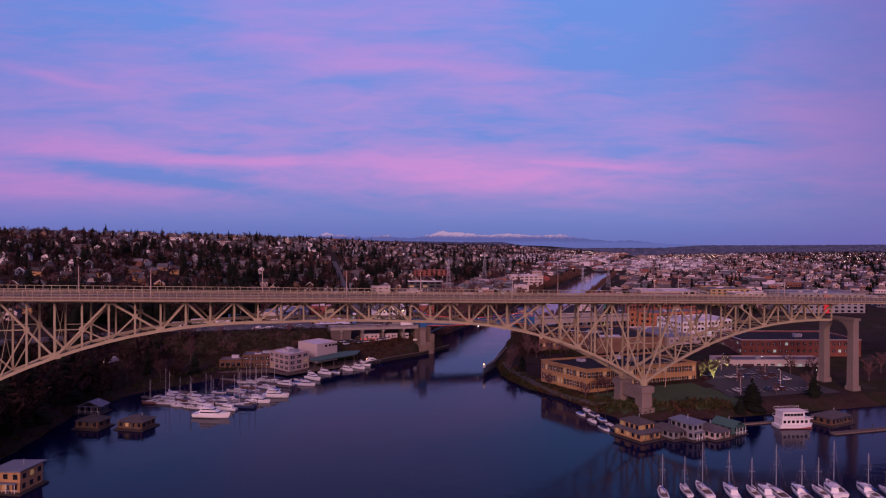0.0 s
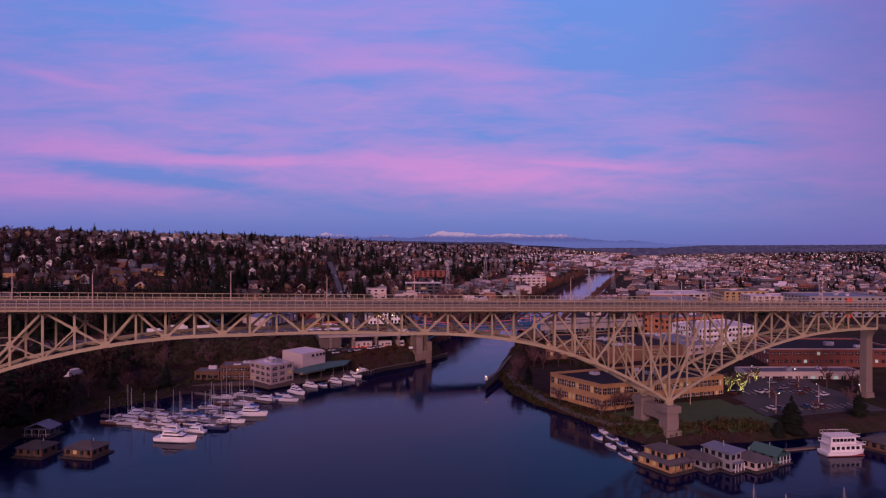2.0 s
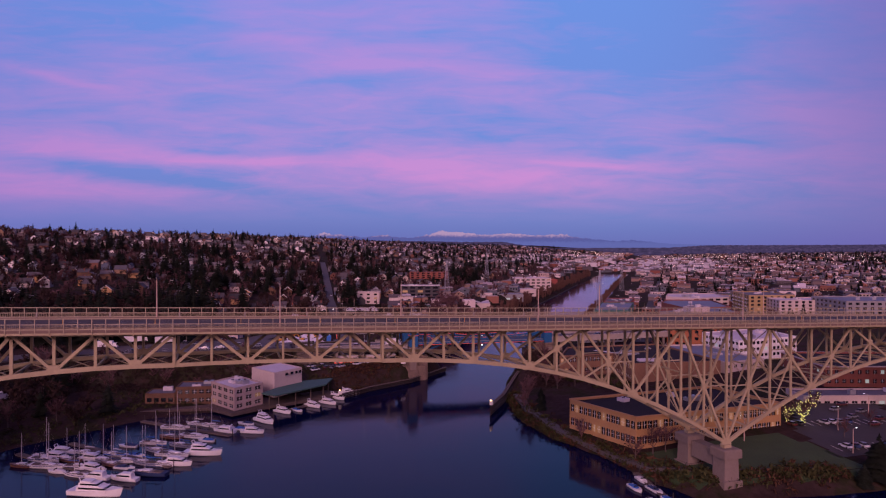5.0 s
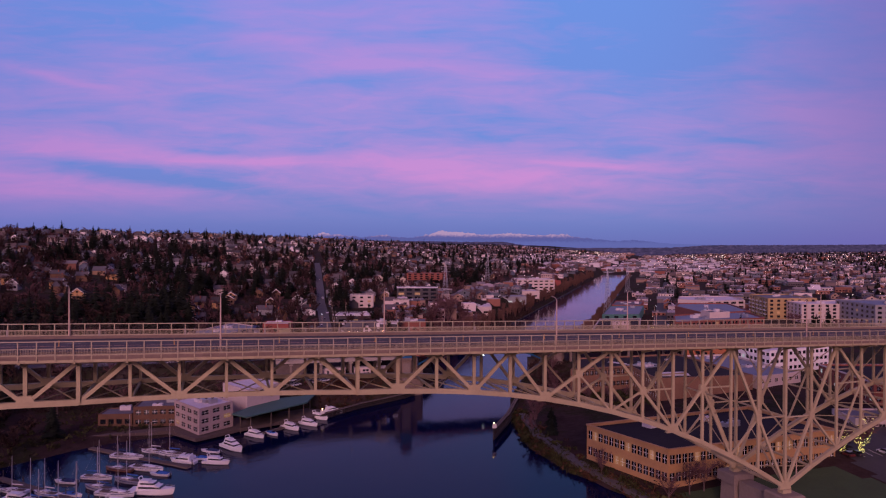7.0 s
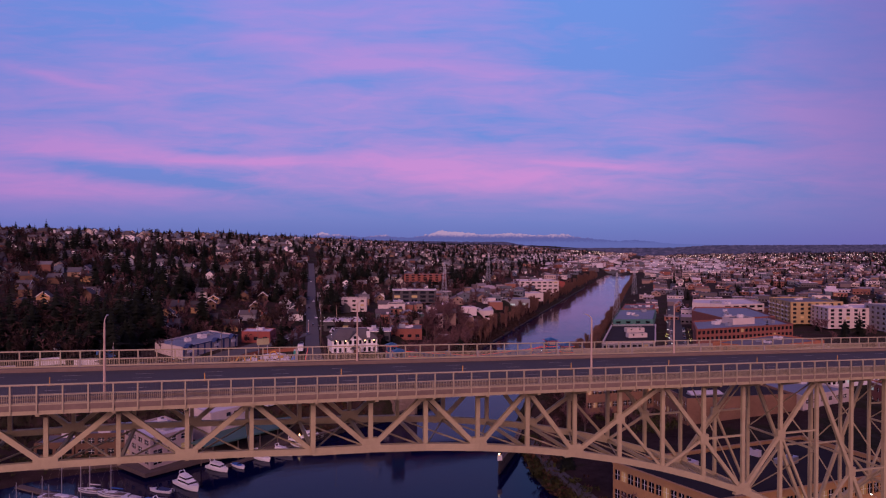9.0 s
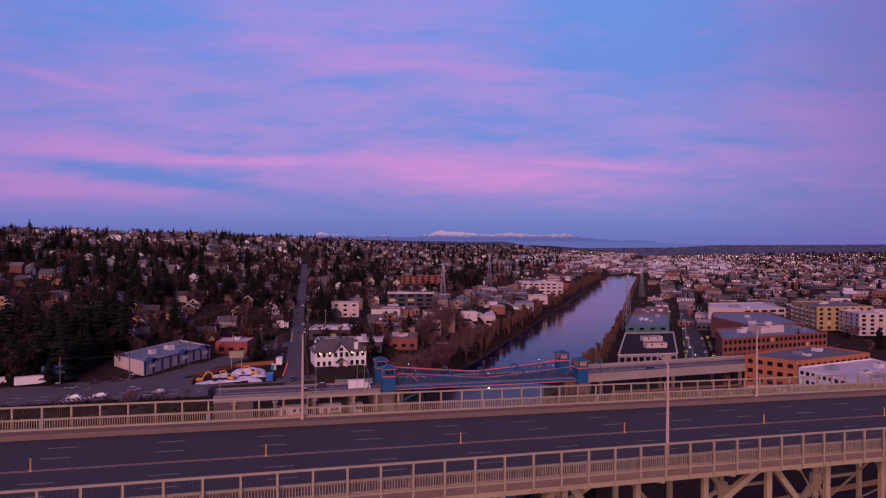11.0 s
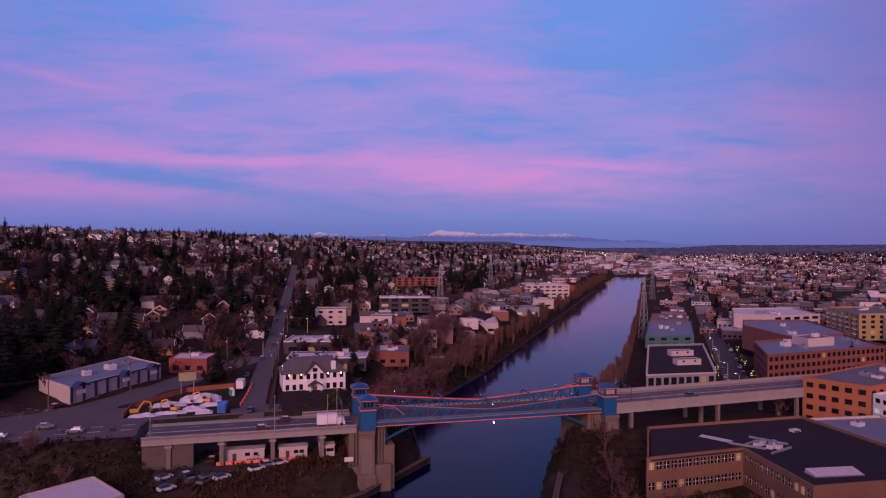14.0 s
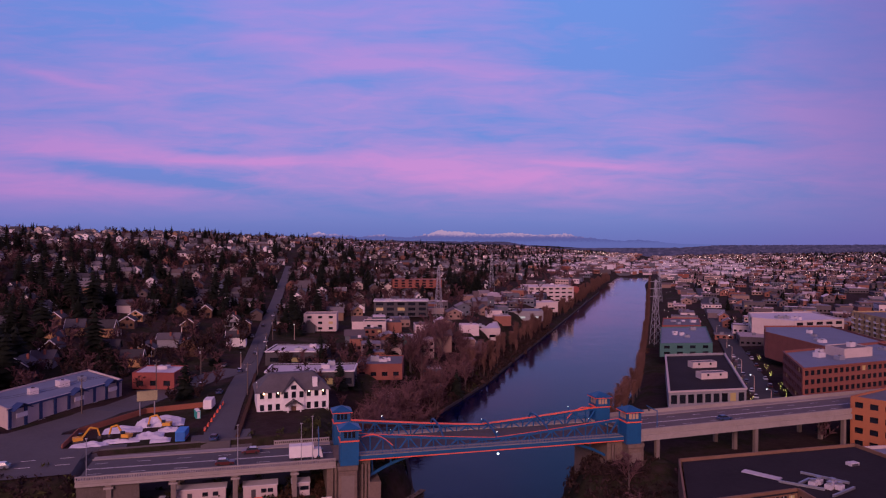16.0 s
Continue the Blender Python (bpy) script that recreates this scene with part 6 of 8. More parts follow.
def forest(name, label, spots, arrays, mats, thin=1):
    """Many trees too far or too many to count, as one mesh. spots: x, y, z, scale, turn, sort."""
    vs, ts, base = [], [], 0
    for x, y, z, sc, a, k in spots:
        v, t = arrays[int(k) % min(len(arrays), 5)]
        c, s = math.cos(a), math.sin(a)
        vs.append(np.stack([x + sc * (c * v[:, 0] - s * v[:, 1]), y + sc * (s * v[:, 0] + c * v[:, 1]), z + sc * v[:, 2]], -1))
        ts.append(t + base)
        base += len(v)
    me = soup(name, np.concatenate(vs), np.concatenate(ts), mats)
    return tagged(new(name, me), label, "trees", kind="stuff")


# narrow rusty trees along the canal walls
far_poplars = []


def along_line(line, f):
    """The point at a share f of a line's length, and the unit step to its side."""
    lens = [math.hypot(b[0] - a[0], b[1] - a[1]) for a, b in zip(line, line[1:])]
    left = f * sum(lens)
    for (a, b), ln in zip(zip(line, line[1:]), lens):
        if left <= ln:
            break
        left -= ln
    ux, uy = (b[0] - a[0]) / ln, (b[1] - a[1]) / ln
    return a[0] + ux * left, a[1] + uy * left, -uy, ux


def canal_row(line, count, singles, near, far, low, high):
    for i in range(count):
        x, y, nx, ny = along_line(line, (i / (count - 1)) ** 1.1)
        k = near + (far - near) * RNG.random()
        x, y, size = x + nx * k, y + ny * k, low + (high - low) * RNG.random()
        if i < singles:
            tree("poplar", x, y, size)
        else:
            far_poplars.append((x, y, gz(x, y), size, RNG.random() * 6.28, i))


canal_row([(176, 328), (362, 586), (560, 862), (720, 1084)], 190, 35, 2.0, 11.0, 0.55, 1.05)
canal_row([(176, 224), (231, 286), (371, 481), (784, 1065)], 210, 45, -1.5, -3.0, 0.6, 0.82)
forest("canal_poplars", "rows of narrow rusty leafless trees along the canal", far_poplars, POPLARS, [TWIG_GOLD])
# bare trees and brush on the south canal bank
for i in range(110):
    f = RNG.random()
    x, y = 96 + 90 * f, 212 + 132 * f
    k = 2 + (14 + 16 * f) * RNG.random()
    x, y = x - 0.8 * k, y + 0.6 * k
    if not (58 < x < 88 and 222 < y < 250) and not (98 < x < 128 and 276 < y < 306):
        tree("bare", x, y, 0.85 + 0.45 * RNG.random())
for x, y, s in ((92, 262, 0.75), (98, 268, 0.6), (150, 300, 0.8), (139, 322, 0.7)):
    tree("conifer", x, y, s)
# leafless trees on the bank below the road
bank_spots = [(x, y, gz(x, y), 0.4 + 0.3 * RNG.random(), RNG.random() * 6.28, i) for i, (x, y) in enumerate((-85 + 104 * RNG.random(), 164 + 17 * RNG.random()) for _ in range(16))]
forest("bank_bare_trees", "thin leafless trees on the bank below the road", bank_spots, BARES, [TWIG])
# the wooded slope below the south end of the bridge
for i in range(80):
    x, y = -205 + 190 * RNG.random(), 20 + 175 * RNG.random()
    d, _ = shore_distance(np.array([x]), np.array([y]))
    if 8 < d[0] and not (x > -48 and y > 132) and abs(y - (205 + 0.45 * min(x + 80, 0))) > 12:
        tree("bare" if RNG.random() < 0.85 else "conifer", x, y, 0.7 + 0.5 * RNG.random())
# north shore: garden trees, one broad conifer, trees by the path
tree("conifer", 168.5, -9, 1.0, pick=5)
tree("conifer", 161, -10.5, 0.5, pick=5)
tree("conifer", 206, -5, 0.8, pick=2)
tree("conifer", 112, 96, 0.55, pick=2)
tree("conifer", 108, 88, 0.5, pick=4)
for x, y, s in ((108, 101, 0.85), (104, 96, 0.7), (112, 108, 0.8), (110, 26, 0.75), (116, 25.5, 0.7), (121, 26, 0.72), (127, 26, 0.75), (104.5, 50, 0.7), (140, 118, 0.7), (146, 116, 0.6), (131, 118, 0.75), (133, 132, 0.8),
                (136, 142, 0.9), (129, 125, 0.7), (186, 18, 0.6), (192, 2, 0.6), (214, 6, 0.6), (228, 30, 0.8), (236, 24, 0.8), (205, 24, 0.55), (150, 176, 0.7), (145, 160, 0.8), (160, 160, 0.5), (256, 10, 0.8), (276, 20, 0.9)):
    tree("bare", x, y, s)

# ---- the hill: houses and trees past counting ----
TAKEN = [([(-75, 186), (62, 178), (100, 255), (128, 300), (100, 336), (60, 335), (10, 296), (-24, 256)], 0), ([(60, 200), (180, 420), (230, 520), (160, 500), (70, 360)], 0)]


def free(x, y):
    hx = 63 + (y - 314) * (0.125 if y > 314 else 0.1)
    if y > 200 and abs(x - hx) < 6.0:
        return False
    return not any(inside(p, x, y) for p, _ in TAKEN)


def scatter(n, x0, x1, y0, y1, test, seed):
    r = np.random.default_rng(seed)
    xy = np.stack([x0 + (x1 - x0) * r.random(n), y0 + (y1 - y0) * r.random(n)], -1)
    d, left = shore_distance(xy[:, 0], xy[:, 1])
    z = ground(xy[:, 0], xy[:, 1])
    return [(x, y, h, dd) for (x, y), h, dd, l in zip(xy, z, d, left) if test(x, y, dd, l)]


def house_shape(s, x, y, z, w, d, h, rise, rz):
    """One gabled house for the joined far rows: walls with gable ends, roof slabs, dark windows (materials 0, 1, 2)."""
    c, sn = math.cos(rz), math.sin(rz)

    def P(a, b, zz):
        return (x + c * a - sn * b, y + sn * a + c * b, z + zz)
    hw, hd = w / 2, d / 2
    s.add([P(-hw, -hd, -2), P(hw, -hd, -2), P(hw, -hd, h), P(0, -hd, h + rise), P(-hw, -hd, h), P(-hw, hd, -2), P(hw, hd, -2), P(hw, hd, h), P(0, hd, h + rise), P(-hw, hd, h)],
          [(0, 1, 2, 3, 4), (9, 8, 7, 6, 5), (1, 6, 7, 2), (5, 0, 4, 9)], 0)
    s.gable(x, y, z + h, w, d, rise + 0.06, 0.5, 0.22, rz, 1)
    for a, zz, ww, hh in ((-w * 0.25, h * 0.3, 1.2, 1.3), (w * 0.25, h * 0.3, 1.2, 1.3), (0, h * 0.82, 1.4, 1.2)):
        s.add([P(a - ww / 2, -hd - 0.05, zz), P(a + ww / 2, -hd - 0.05, zz), P(a + ww / 2, -hd - 0.05, zz + hh), P(a - ww / 2, -hd - 0.05, zz + hh)], [(0, 1, 2, 3)], 2)


def near_house(x, y, z, rz, seed):
    """A house of its own: walls, roof, trim, windows, door, chimney."""
    r = random.Random(seed)
    w, d, h, rise = 6.2 + 2.2 * r.random(), 7.5 + 2.5 * r.random(), 3.4 + 1.8 * r.random(), 2.2 + 1.1 * r.random()
    tint, word = r.choice([("pale", WHITE_WALL), ("grey", GREY_WALL), ("brown", BROWN_WALL), ("tan", TAN_WALL), ("cream", CREAM_WALL), ("dark", DARK_WALL), ("grey", GREY_WALL), ("slate blue", SLATE_WALL), ("brown", BROWN_WALL)])
    o = thing("house", f"{tint} gabled family house with a dark shingled roof", "house", "hill houses", pose(x, y, z, 0, 0, math.degrees(rz)))
    hw, hd = w / 2, d / 2
    part("wall", Shape().add([(-hw, -hd, -2), (hw, -hd, -2), (hw, -hd, h), (0, -hd, h + rise), (-hw, -hd, h), (-hw, hd, -2), (hw, hd, -2), (hw, hd, h), (0, hd, h + rise), (-hw, hd, h)],
                             [(0, 1, 2, 3, 4), (9, 8, 7, 6, 5), (1, 6, 7, 2), (5, 0, 4, 9)]), word, o)
    part("roof", Shape().gable(0, 0, h, w, d, rise + 0.06, 0.6, 0.24), SHINGLE, o)
    k = rise / hw
    bargeboard = Shape()
    for side in (-1, 1):
        bargeboard.beam((0, -hd - 0.62, h + rise + 0.1), (side * (hw + 0.55), -hd - 0.62, h - 0.55 * k + 0.1), 0.14, 0.34)
    part("bargeboard", bargeboard, TRIM, o)
    for a, zz, ww, hh in ((-w * 0.27, 1.0, 1.3, 1.4), (w * 0.27, 1.0, 1.3, 1.4), (0, h + 0.1, 1.5, 1.1)):
        part("window", Shape().box(a, -hd - 0.02, zz + hh / 2, ww, 0.14, hh), LIT if r.random() < 0.04 else GLASS, o)
    part("door", Shape().box(0, -hd - 0.02, 1.0, 1.0, 0.12, 2.1), DARK_WALL, o)
    if r.random() < 0.6:
        part("porch_roof", Shape().box(0, -hd - 1.1, 2.7, w * 0.9, 2.2, 0.2), SHINGLE, o)
        for a in (-w * 0.4, w * 0.4):
            part("porch_post", Shape().box(a, -hd - 2.0, 1.3, 0.2, 0.2, 2.7), TRIM, o)
    if r.random() < 0.6:
        part("chimney", Shape().box(hw * 0.5, 0.8, h + rise * 0.9, 0.8, 0.8, 2.0), BRICK, o)


rows = []
r = np.random.default_rng(21)
for gxv in np.arange(-900, 900, 15.5):
    for gyv in np.arange(225, 1900, 23.0):
        x, y = gxv + 0.19 * (gyv - 300) + r.normal() * 1.6, gyv + r.normal() * 2.0
        if r.random() < (0.50 if gyv < 700 else 0.42):
            rows.append((x, y))
xy = np.array(rows)
hd_, hl_ = shore_distance(xy[:, 0], xy[:, 1])
hz_ = ground(xy[:, 0], xy[:, 1])
far_houses, near_houses = Shape(), 0
for (x, y), d, l, z in zip(xy, hd_, hl_, hz_):
    if not l or d < 105 or not free(x, y):
        continue
    vx, vy = x - 47, y - 10
    fwd, sde = 0.319 * vx + 0.948 * vy, 0.948 * vx - 0.319 * vy
    if fwd < 150 or abs(sde) > 0.67 * fwd + 190 or (x < -20 and y < 245):
        continue
    rz = r.choice([0.0, 0.0, math.pi / 2, math.pi / 2, math.pi, -math.pi / 2]) + 0.1 - 0.19 + r.normal() * 0.05
    if fwd < 430 and near_houses < 120:
        near_house(x, y, z, rz, int(x * 7 + y))
        near_houses += 1
    elif fwd < 1500 or r.random() < 0.5:
        house_shape(far_houses, x, y, z, 6 + 3 * r.random(), 8 + 3 * r.random(), 3.4 + 2.2 * r.random(), 2.0 + 1.3 * r.random(), rz)
tagged(part("hillside_houses", far_houses, [HOUSE_PAINT, HOUSE_ROOF, GLASS]), "rows of small gabled houses covering the wooded hill", "houses", kind="stuff")

# far town along both sides of the canal, flat roofs
town = Shape()
r = np.random.default_rng(5)
QUARTER = [(86, 300), (104, 262), (132, 296), (176, 352), (250, 470), (330, 590), (300, 640), (210, 560), (130, 420)]
for x0 in np.arange(84, 340, 15.0):
    for y0 in np.arange(258, 640, 17.0):
        x, y = x0 + r.normal() * 1.5, y0 + r.normal() * 1.5
        if not inside(QUARTER, x, y) or any(inside([(bx + (bx - sum(q[0] for q in b) / len(b)) * 0.6, by + (by - sum(q[1] for q in b) / len(b)) * 0.6) for bx, by in b], x, y) for b in BUILT) or r.random() < 0.22:
            continue
        z, w, dp, h, rz = gz(x, y), 7 + 5 * r.random(), 8 + 5 * r.random(), 3.8 + 3 * r.random(), -0.19 + (math.pi / 2 if r.random() < 0.4 else 0)
        if r.random() < 0.4:
            house_shape(town, x, y, z, w, dp, h, 2.2, rz)
        else:
            town.box(x, y, z + h / 2 - 1, w, dp, h + 2, rz, 0)
            town.box(x, y, z + h + 0.1, w - 0.6, dp - 0.6, 0.4, rz, 1)
            town.box(x + r.normal(), y + r.normal(), z + h + 0.8, 1.6, 1.3, 1.2, rz, 1)
            c, sn = math.cos(rz), math.sin(rz)
            for j in range(int(w / 2.6)):
                ox = -w / 2 + (j + 0.5) * w / int(w / 2.6)
                for k in range(int(h // 3)):
                    px, py = x + c * ox + sn * (dp / 2 + 0.06), y + sn * ox - c * (dp / 2 + 0.06)
                    town.add([(px + c * q, py + sn * q, z + 1.0 + 3 * k + e) for q, e in ((-0.8, 0), (0.8, 0), (0.8, 1.4), (-0.8, 1.4))], [(0, 1, 2, 3)], 3 if r.random() < 0.06 else 2)
for a in np.arange(40, 4900, 25):
    for s in np.arange(-1900, 2500, 27):
        u, v = a + r.normal() * 5, s + r.normal() * 6
        if a > 1600 and r.random() < 0.45:
            continue
        x, y = 190 + 0.59 * u + 0.807 * v, 245 + 0.807 * u - 0.59 * v
        vx, vy = x - 47, y - 10
        fwd, sde = 0.319 * vx + 0.948 * vy, 0.948 * vx - 0.319 * vy
        if fwd < 330 or fwd > (3480 if sde < 0.2 * fwd else 4300) or abs(sde) > 0.67 * fwd + 150:
            continue
        if v < 0 and (v < -130 + 0.0 * u or u < 150):
            if u < 900 or v < -1500:
                continue
        if r.random() < (0.30 if v > 0 else 0.35) + 0.25 * (v > 500):
            continue
        d, _ = shore_distance(np.array([x]), np.array([y]))
        if (d[0] < 26 and y < 1250) or (v > 0 and v < 190 and u < 190) or (fwd < 560 and v < 0):
            continue
        w, dp, h = 8 + 17 * r.random() ** 1.6, 8 + 13 * r.random() ** 1.3, 3.2 + 3.6 * r.random() ** 2 + (5 if r.random() < 0.05 else 0)
        rz = -math.atan2(0.59, 0.807) + (math.pi / 2 if r.random() < 0.5 else 0)
        z = gz(x, y)
        if r.random() < (0.75 if v > 420 or v < -420 else 0.3):
            house_shape(town, x, y, z, 7 + 4 * r.random(), 9 + 4 * r.random(), 3.6 + 2 * r.random(), 2.2, rz)
            continue
        town.box(x, y, z + h / 2 - 1, w, dp, h + 2, rz, 0)
        town.box(x, y, z + h + 0.1, w - 0.8, dp - 0.8, 0.4, rz, 1)
        town.box(x + r.normal() * 2, y + r.normal() * 2, z + h + 0.9, 2.4, 2.0, 1.6, rz, 1)
        town.box(x, y, z + h + 0.02, w + 0.3, dp + 0.3, 0.5, rz, int(r.random() < 0.5))
        for k in range(max(1, int(h // 3.2)) if fwd < 1400 else 0):
            zz = z + 1.1 + 3.2 * k
            c, sn = math.cos(rz), math.sin(rz)
            for ex, ey, ln in ((0, 1, w), (0, -1, w), (1, 0, dp), (-1, 0, dp)):
                nb = int(ln / 2.9)
                for j in range(nb):
                    q = -ln / 2 + (j + 0.5) * ln / nb
                    ox, oy = ex * (w / 2 + 0.06) + q * abs(ey), ey * (dp / 2 + 0.06) + q * abs(ex)
                    tx, ty = -ey, ex
                    town.add([(x + c * (ox + tx * e) - sn * (oy + ty * e), y + sn * (ox + tx * e) + c * (oy + ty * e), zz + g) for e, g in ((-0.85, 0), (0.85, 0), (0.85, 1.3), (-0.85, 1.3))], [(0, 1, 2, 3)], 3 if r.random() < 0.025 else 2)
# pale sheds and boat halls round the far end of the canal
for i in range(420):
    u, v = 1050 + 1300 * r.random(), -330 + 560 * r.random()
    x, y = 190 + 0.59 * u + 0.807 * v, 245 + 0.807 * u - 0.59 * v
    d, _ = shore_distance(np.array([x]), np.array([y]))
    if d[0] < 12 and y < 1245:
        continue
    w, dp, h, rz = 12 + 34 * r.random() ** 2, 9 + 12 * r.random(), 4 + 4 * r.random(), -0.63 + 0.12 * r.normal() + (math.pi / 2 if r.random() < 0.5 else 0)
    z = gz(x, y)
    tone = r.random()
    town.box(x, y, z + h / 2 - 1, w, dp, h + 2, rz, 4 if tone < 0.6 else 5 if tone < 0.7 else 0)
    town.gable(x, y, z + h, w, dp, 1.4, 0.3, 0.2, rz, 4 if tone < 0.5 else 1)
tagged(part("far_town", town, [TOWN_PAINT, TOWN_ROOF, GLASS, LIT, ROOF_PALE, BRICK]), "low flat-roofed town blocks stretching to the horizon", "buildings", kind="stuff")

# trees between the houses, on the ridge and in the town
r = np.random.default_rng(11)


def spots_for(n, seed, keep, x0=-1100, x1=1500, y0=215, y1=2600):
    out = []
    for x, y, z, d in scatter(n, x0, x1, y0, y1, keep, seed):
        vx, vy = x - 47, y - 10
        fwd, sde = 0.319 * vx + 0.948 * vy, 0.948 * vx - 0.319 * vy
        if fwd > 130 and abs(sde) < 0.67 * fwd + 185:
            out.append((x, y, z - 0.3, 1.0, r.random() * 6.3, r.integers(9)))
    return out


def hill_keep(x, y, d, l):
    return l and d > 100 and free(x, y)


def clump(x, y, k=0.010, o=1.0):
    return noise.noise(Vector((x * k, y * k, o)))


ever = spots_for(6500, 31, lambda x, y, d, l: hill_keep(x, y, d, l) and clump(x, y, 0.014) + 0.13 > random.random() * 0.6, -620, 420, 205, 760)
ever += spots_for(5200, 36, lambda x, y, d, l: hill_keep(x, y, d, l) and clump(x, y, 0.012) + 0.28 > random.random() * 0.7, -900, 1100, 700, 1700)
ever += spots_for(9000, 32, lambda x, y, d, l: l and 540 < d < 720 and clump(x, y, 0.02, 2.0) > 0.05, -1100, 1500, 300, 2600)[:70]
ever = [(x, y, z, (0.42 + 0.95 * r.random() ** 2.0 + 0.5 * max(clump(x, y, 0.02, 4.0), 0)) * (0.72 if z > 58 else 1.0), a, k) for x, y, z, sc, a, k in ever]
ever += [(x, y, z, 0.5 + 0.5 * r.random(), a, k) for x, y, z, sc, a, k in spots_for(4200, 41, lambda x, y, d, l: l and 160 < d < 1700 and clump(x, y, 0.008, 7.0) > -0.1, 300, 2300, 1500, 3300)]
forest("hill_conifers", "dark conifers crowded between the houses and along the ridge", ever, CONIFERS, [NEEDLE])
decid = [(x, y, z, 0.38 + 0.62 * r.random() ** 1.6, a, k) for x, y, z, sc, a, k in spots_for(8200, 33, hill_keep, -620, 420, 205, 900) + spots_for(5200, 37, hill_keep, -900, 1100, 800, 1900)]
forest("hill_bare_trees", "leafless brown trees among the hillside houses", decid[::3], FAR_BARES, [TWIG])
forest("hill_dark_trees", "dark leafless trees among the hillside houses", [t for i, t in enumerate(decid) if i % 3], FAR_BARES, [BRUSH])
flat_trees = [(x, y, z, 0.42 + 0.42 * r.random(), a, k) for x, y, z, sc, a, k in spots_for(36000, 34, lambda x, y, d, l: (not l) and d > 60 and y > 150 and clump(x, y, 0.01, 3.0) > -0.12 and (d < 1000 or random.random() < 0.55), 200, 4600, 100, 4600)]
forest("town_conifers", "dark evergreen trees among the flat town blocks", flat_trees[::2], CONIFERS, [NEEDLE])
ever_far = [(x, y, z, 0.6 + 0.5 * r.random(), a, k) for x, y, z, sc, a, k in spots_for(9000, 45, lambda x, y, d, l: (not l) and d > 450 and clump(x, y, 0.006, 9.0) > -0.02, 1000, 4400, 300, 4300)]
forest("north_wood", "hazy dark wood on the far rise of the town", ever_far, CONIFERS, [NEEDLE])
forest("town_bare_trees", "leafless street trees among the flat town blocks", flat_trees[1::2], FAR_BARES, [TWIG])
grove = [(x, y, gz(x, y), 0.8 + 0.5 * r.random(), r.random() * 6.3, i) for i, (x, y) in enumerate((-150 + 128 * r.random(), 222 + 100 * r.random()) for _ in range(330)) if x < -26 or y > 262]
forest("grove_conifers", "dark grove of evergreens behind the store", grove[::2], CONIFERS, [NEEDLE])
forest("grove_bare_trees", "dark leafless trees in the grove behind the store", grove[1::2], FAR_BARES, [BRUSH])
slope = [(x, y, gz(x, y) - 0.3, (0.6 + 0.5 * r.random()) * (1.0 if y > 90 else 1.5), r.random() * 6.3, i) for i, (x, y) in enumerate((-260 + 200 * r.random(), -60 + 240 * r.random()) for _ in range(520)) if gz(x, y) > 0.8 and abs(y - (200 + 0.42 * min(x + 80, 0))) > 10]
forest("slope_bare_trees", "dark leafless trees on the wooded lake slope", slope, FAR_BARES, [BRUSH])
forest("slope_conifers", "dark evergreens on the wooded lake slope", slope[::6], CONIFERS, [NEEDLE])
shore_wood = []
for i in range(190):
    x, y, nx, ny = along_line([(-160, -200), (-135, -80), (-118, -20), (-106, 25), (-98, 70), (-84, 100)], r.random())
    k = 3 + 24 * r.random()
    shore_wood.append((x + nx * k, y + ny * k, gz(x + nx * k, y + ny * k) - 0.3, 1.0 + 0.55 * r.random(), r.random() * 6.3, i))
forest("shore_bare_trees", "tall dark leafless trees along the lake shore", [t for i, t in enumerate(shore_wood) if i % 3], FAR_BARES, [BRUSH])
forest("shore_conifers", "tall dark evergreens along the lake shore", shore_wood[::3], CONIFERS, [NEEDLE])
yard = []
for i in range(240):
    x, y = -16 + 150 * r.random(), 240 + 100 * r.random()
    if gz(x, y) > 12 and abs(x - (63 + (y - 314) * 0.1)) > 7 and not (y < 246 and x < 58) and abs((y - 217) - 1.4 * (x + 2)) > 16 and not any(inside(b, x, y) for b in BUILT) and not (58 < x < 88 and 224 < y < 252):
        yard.append((x, y, gz(x, y), 0.4 + 0.4 * r.random(), r.random() * 6.3, i))
forest("yard_bare_trees", "leafless trees in yards between the shops", yard[::2], FAR_BARES, [TWIG])
forest("yard_dark_trees", "dark leafless trees in yards between the shops", yard[1::2], FAR_BARES, [BRUSH])
forest("yard_conifers", "dark evergreens in yards between the shops", yard[::7], CONIFERS, [NEEDLE])
low_trees = [(x, y, z, 0.5 + 0.3 * r.random(), a, k) for x, y, z, sc, a, k in spots_for(3600, 35, lambda x, y, d, l: l and 20 < d < 130 and y > 330 and x > 170, 170, 1300, 330, 1800)]
forest("bank_bare_trees", "leafless trees between the halls on the canal bank", low_trees, FAR_BARES + POPLARS, [TWIG])

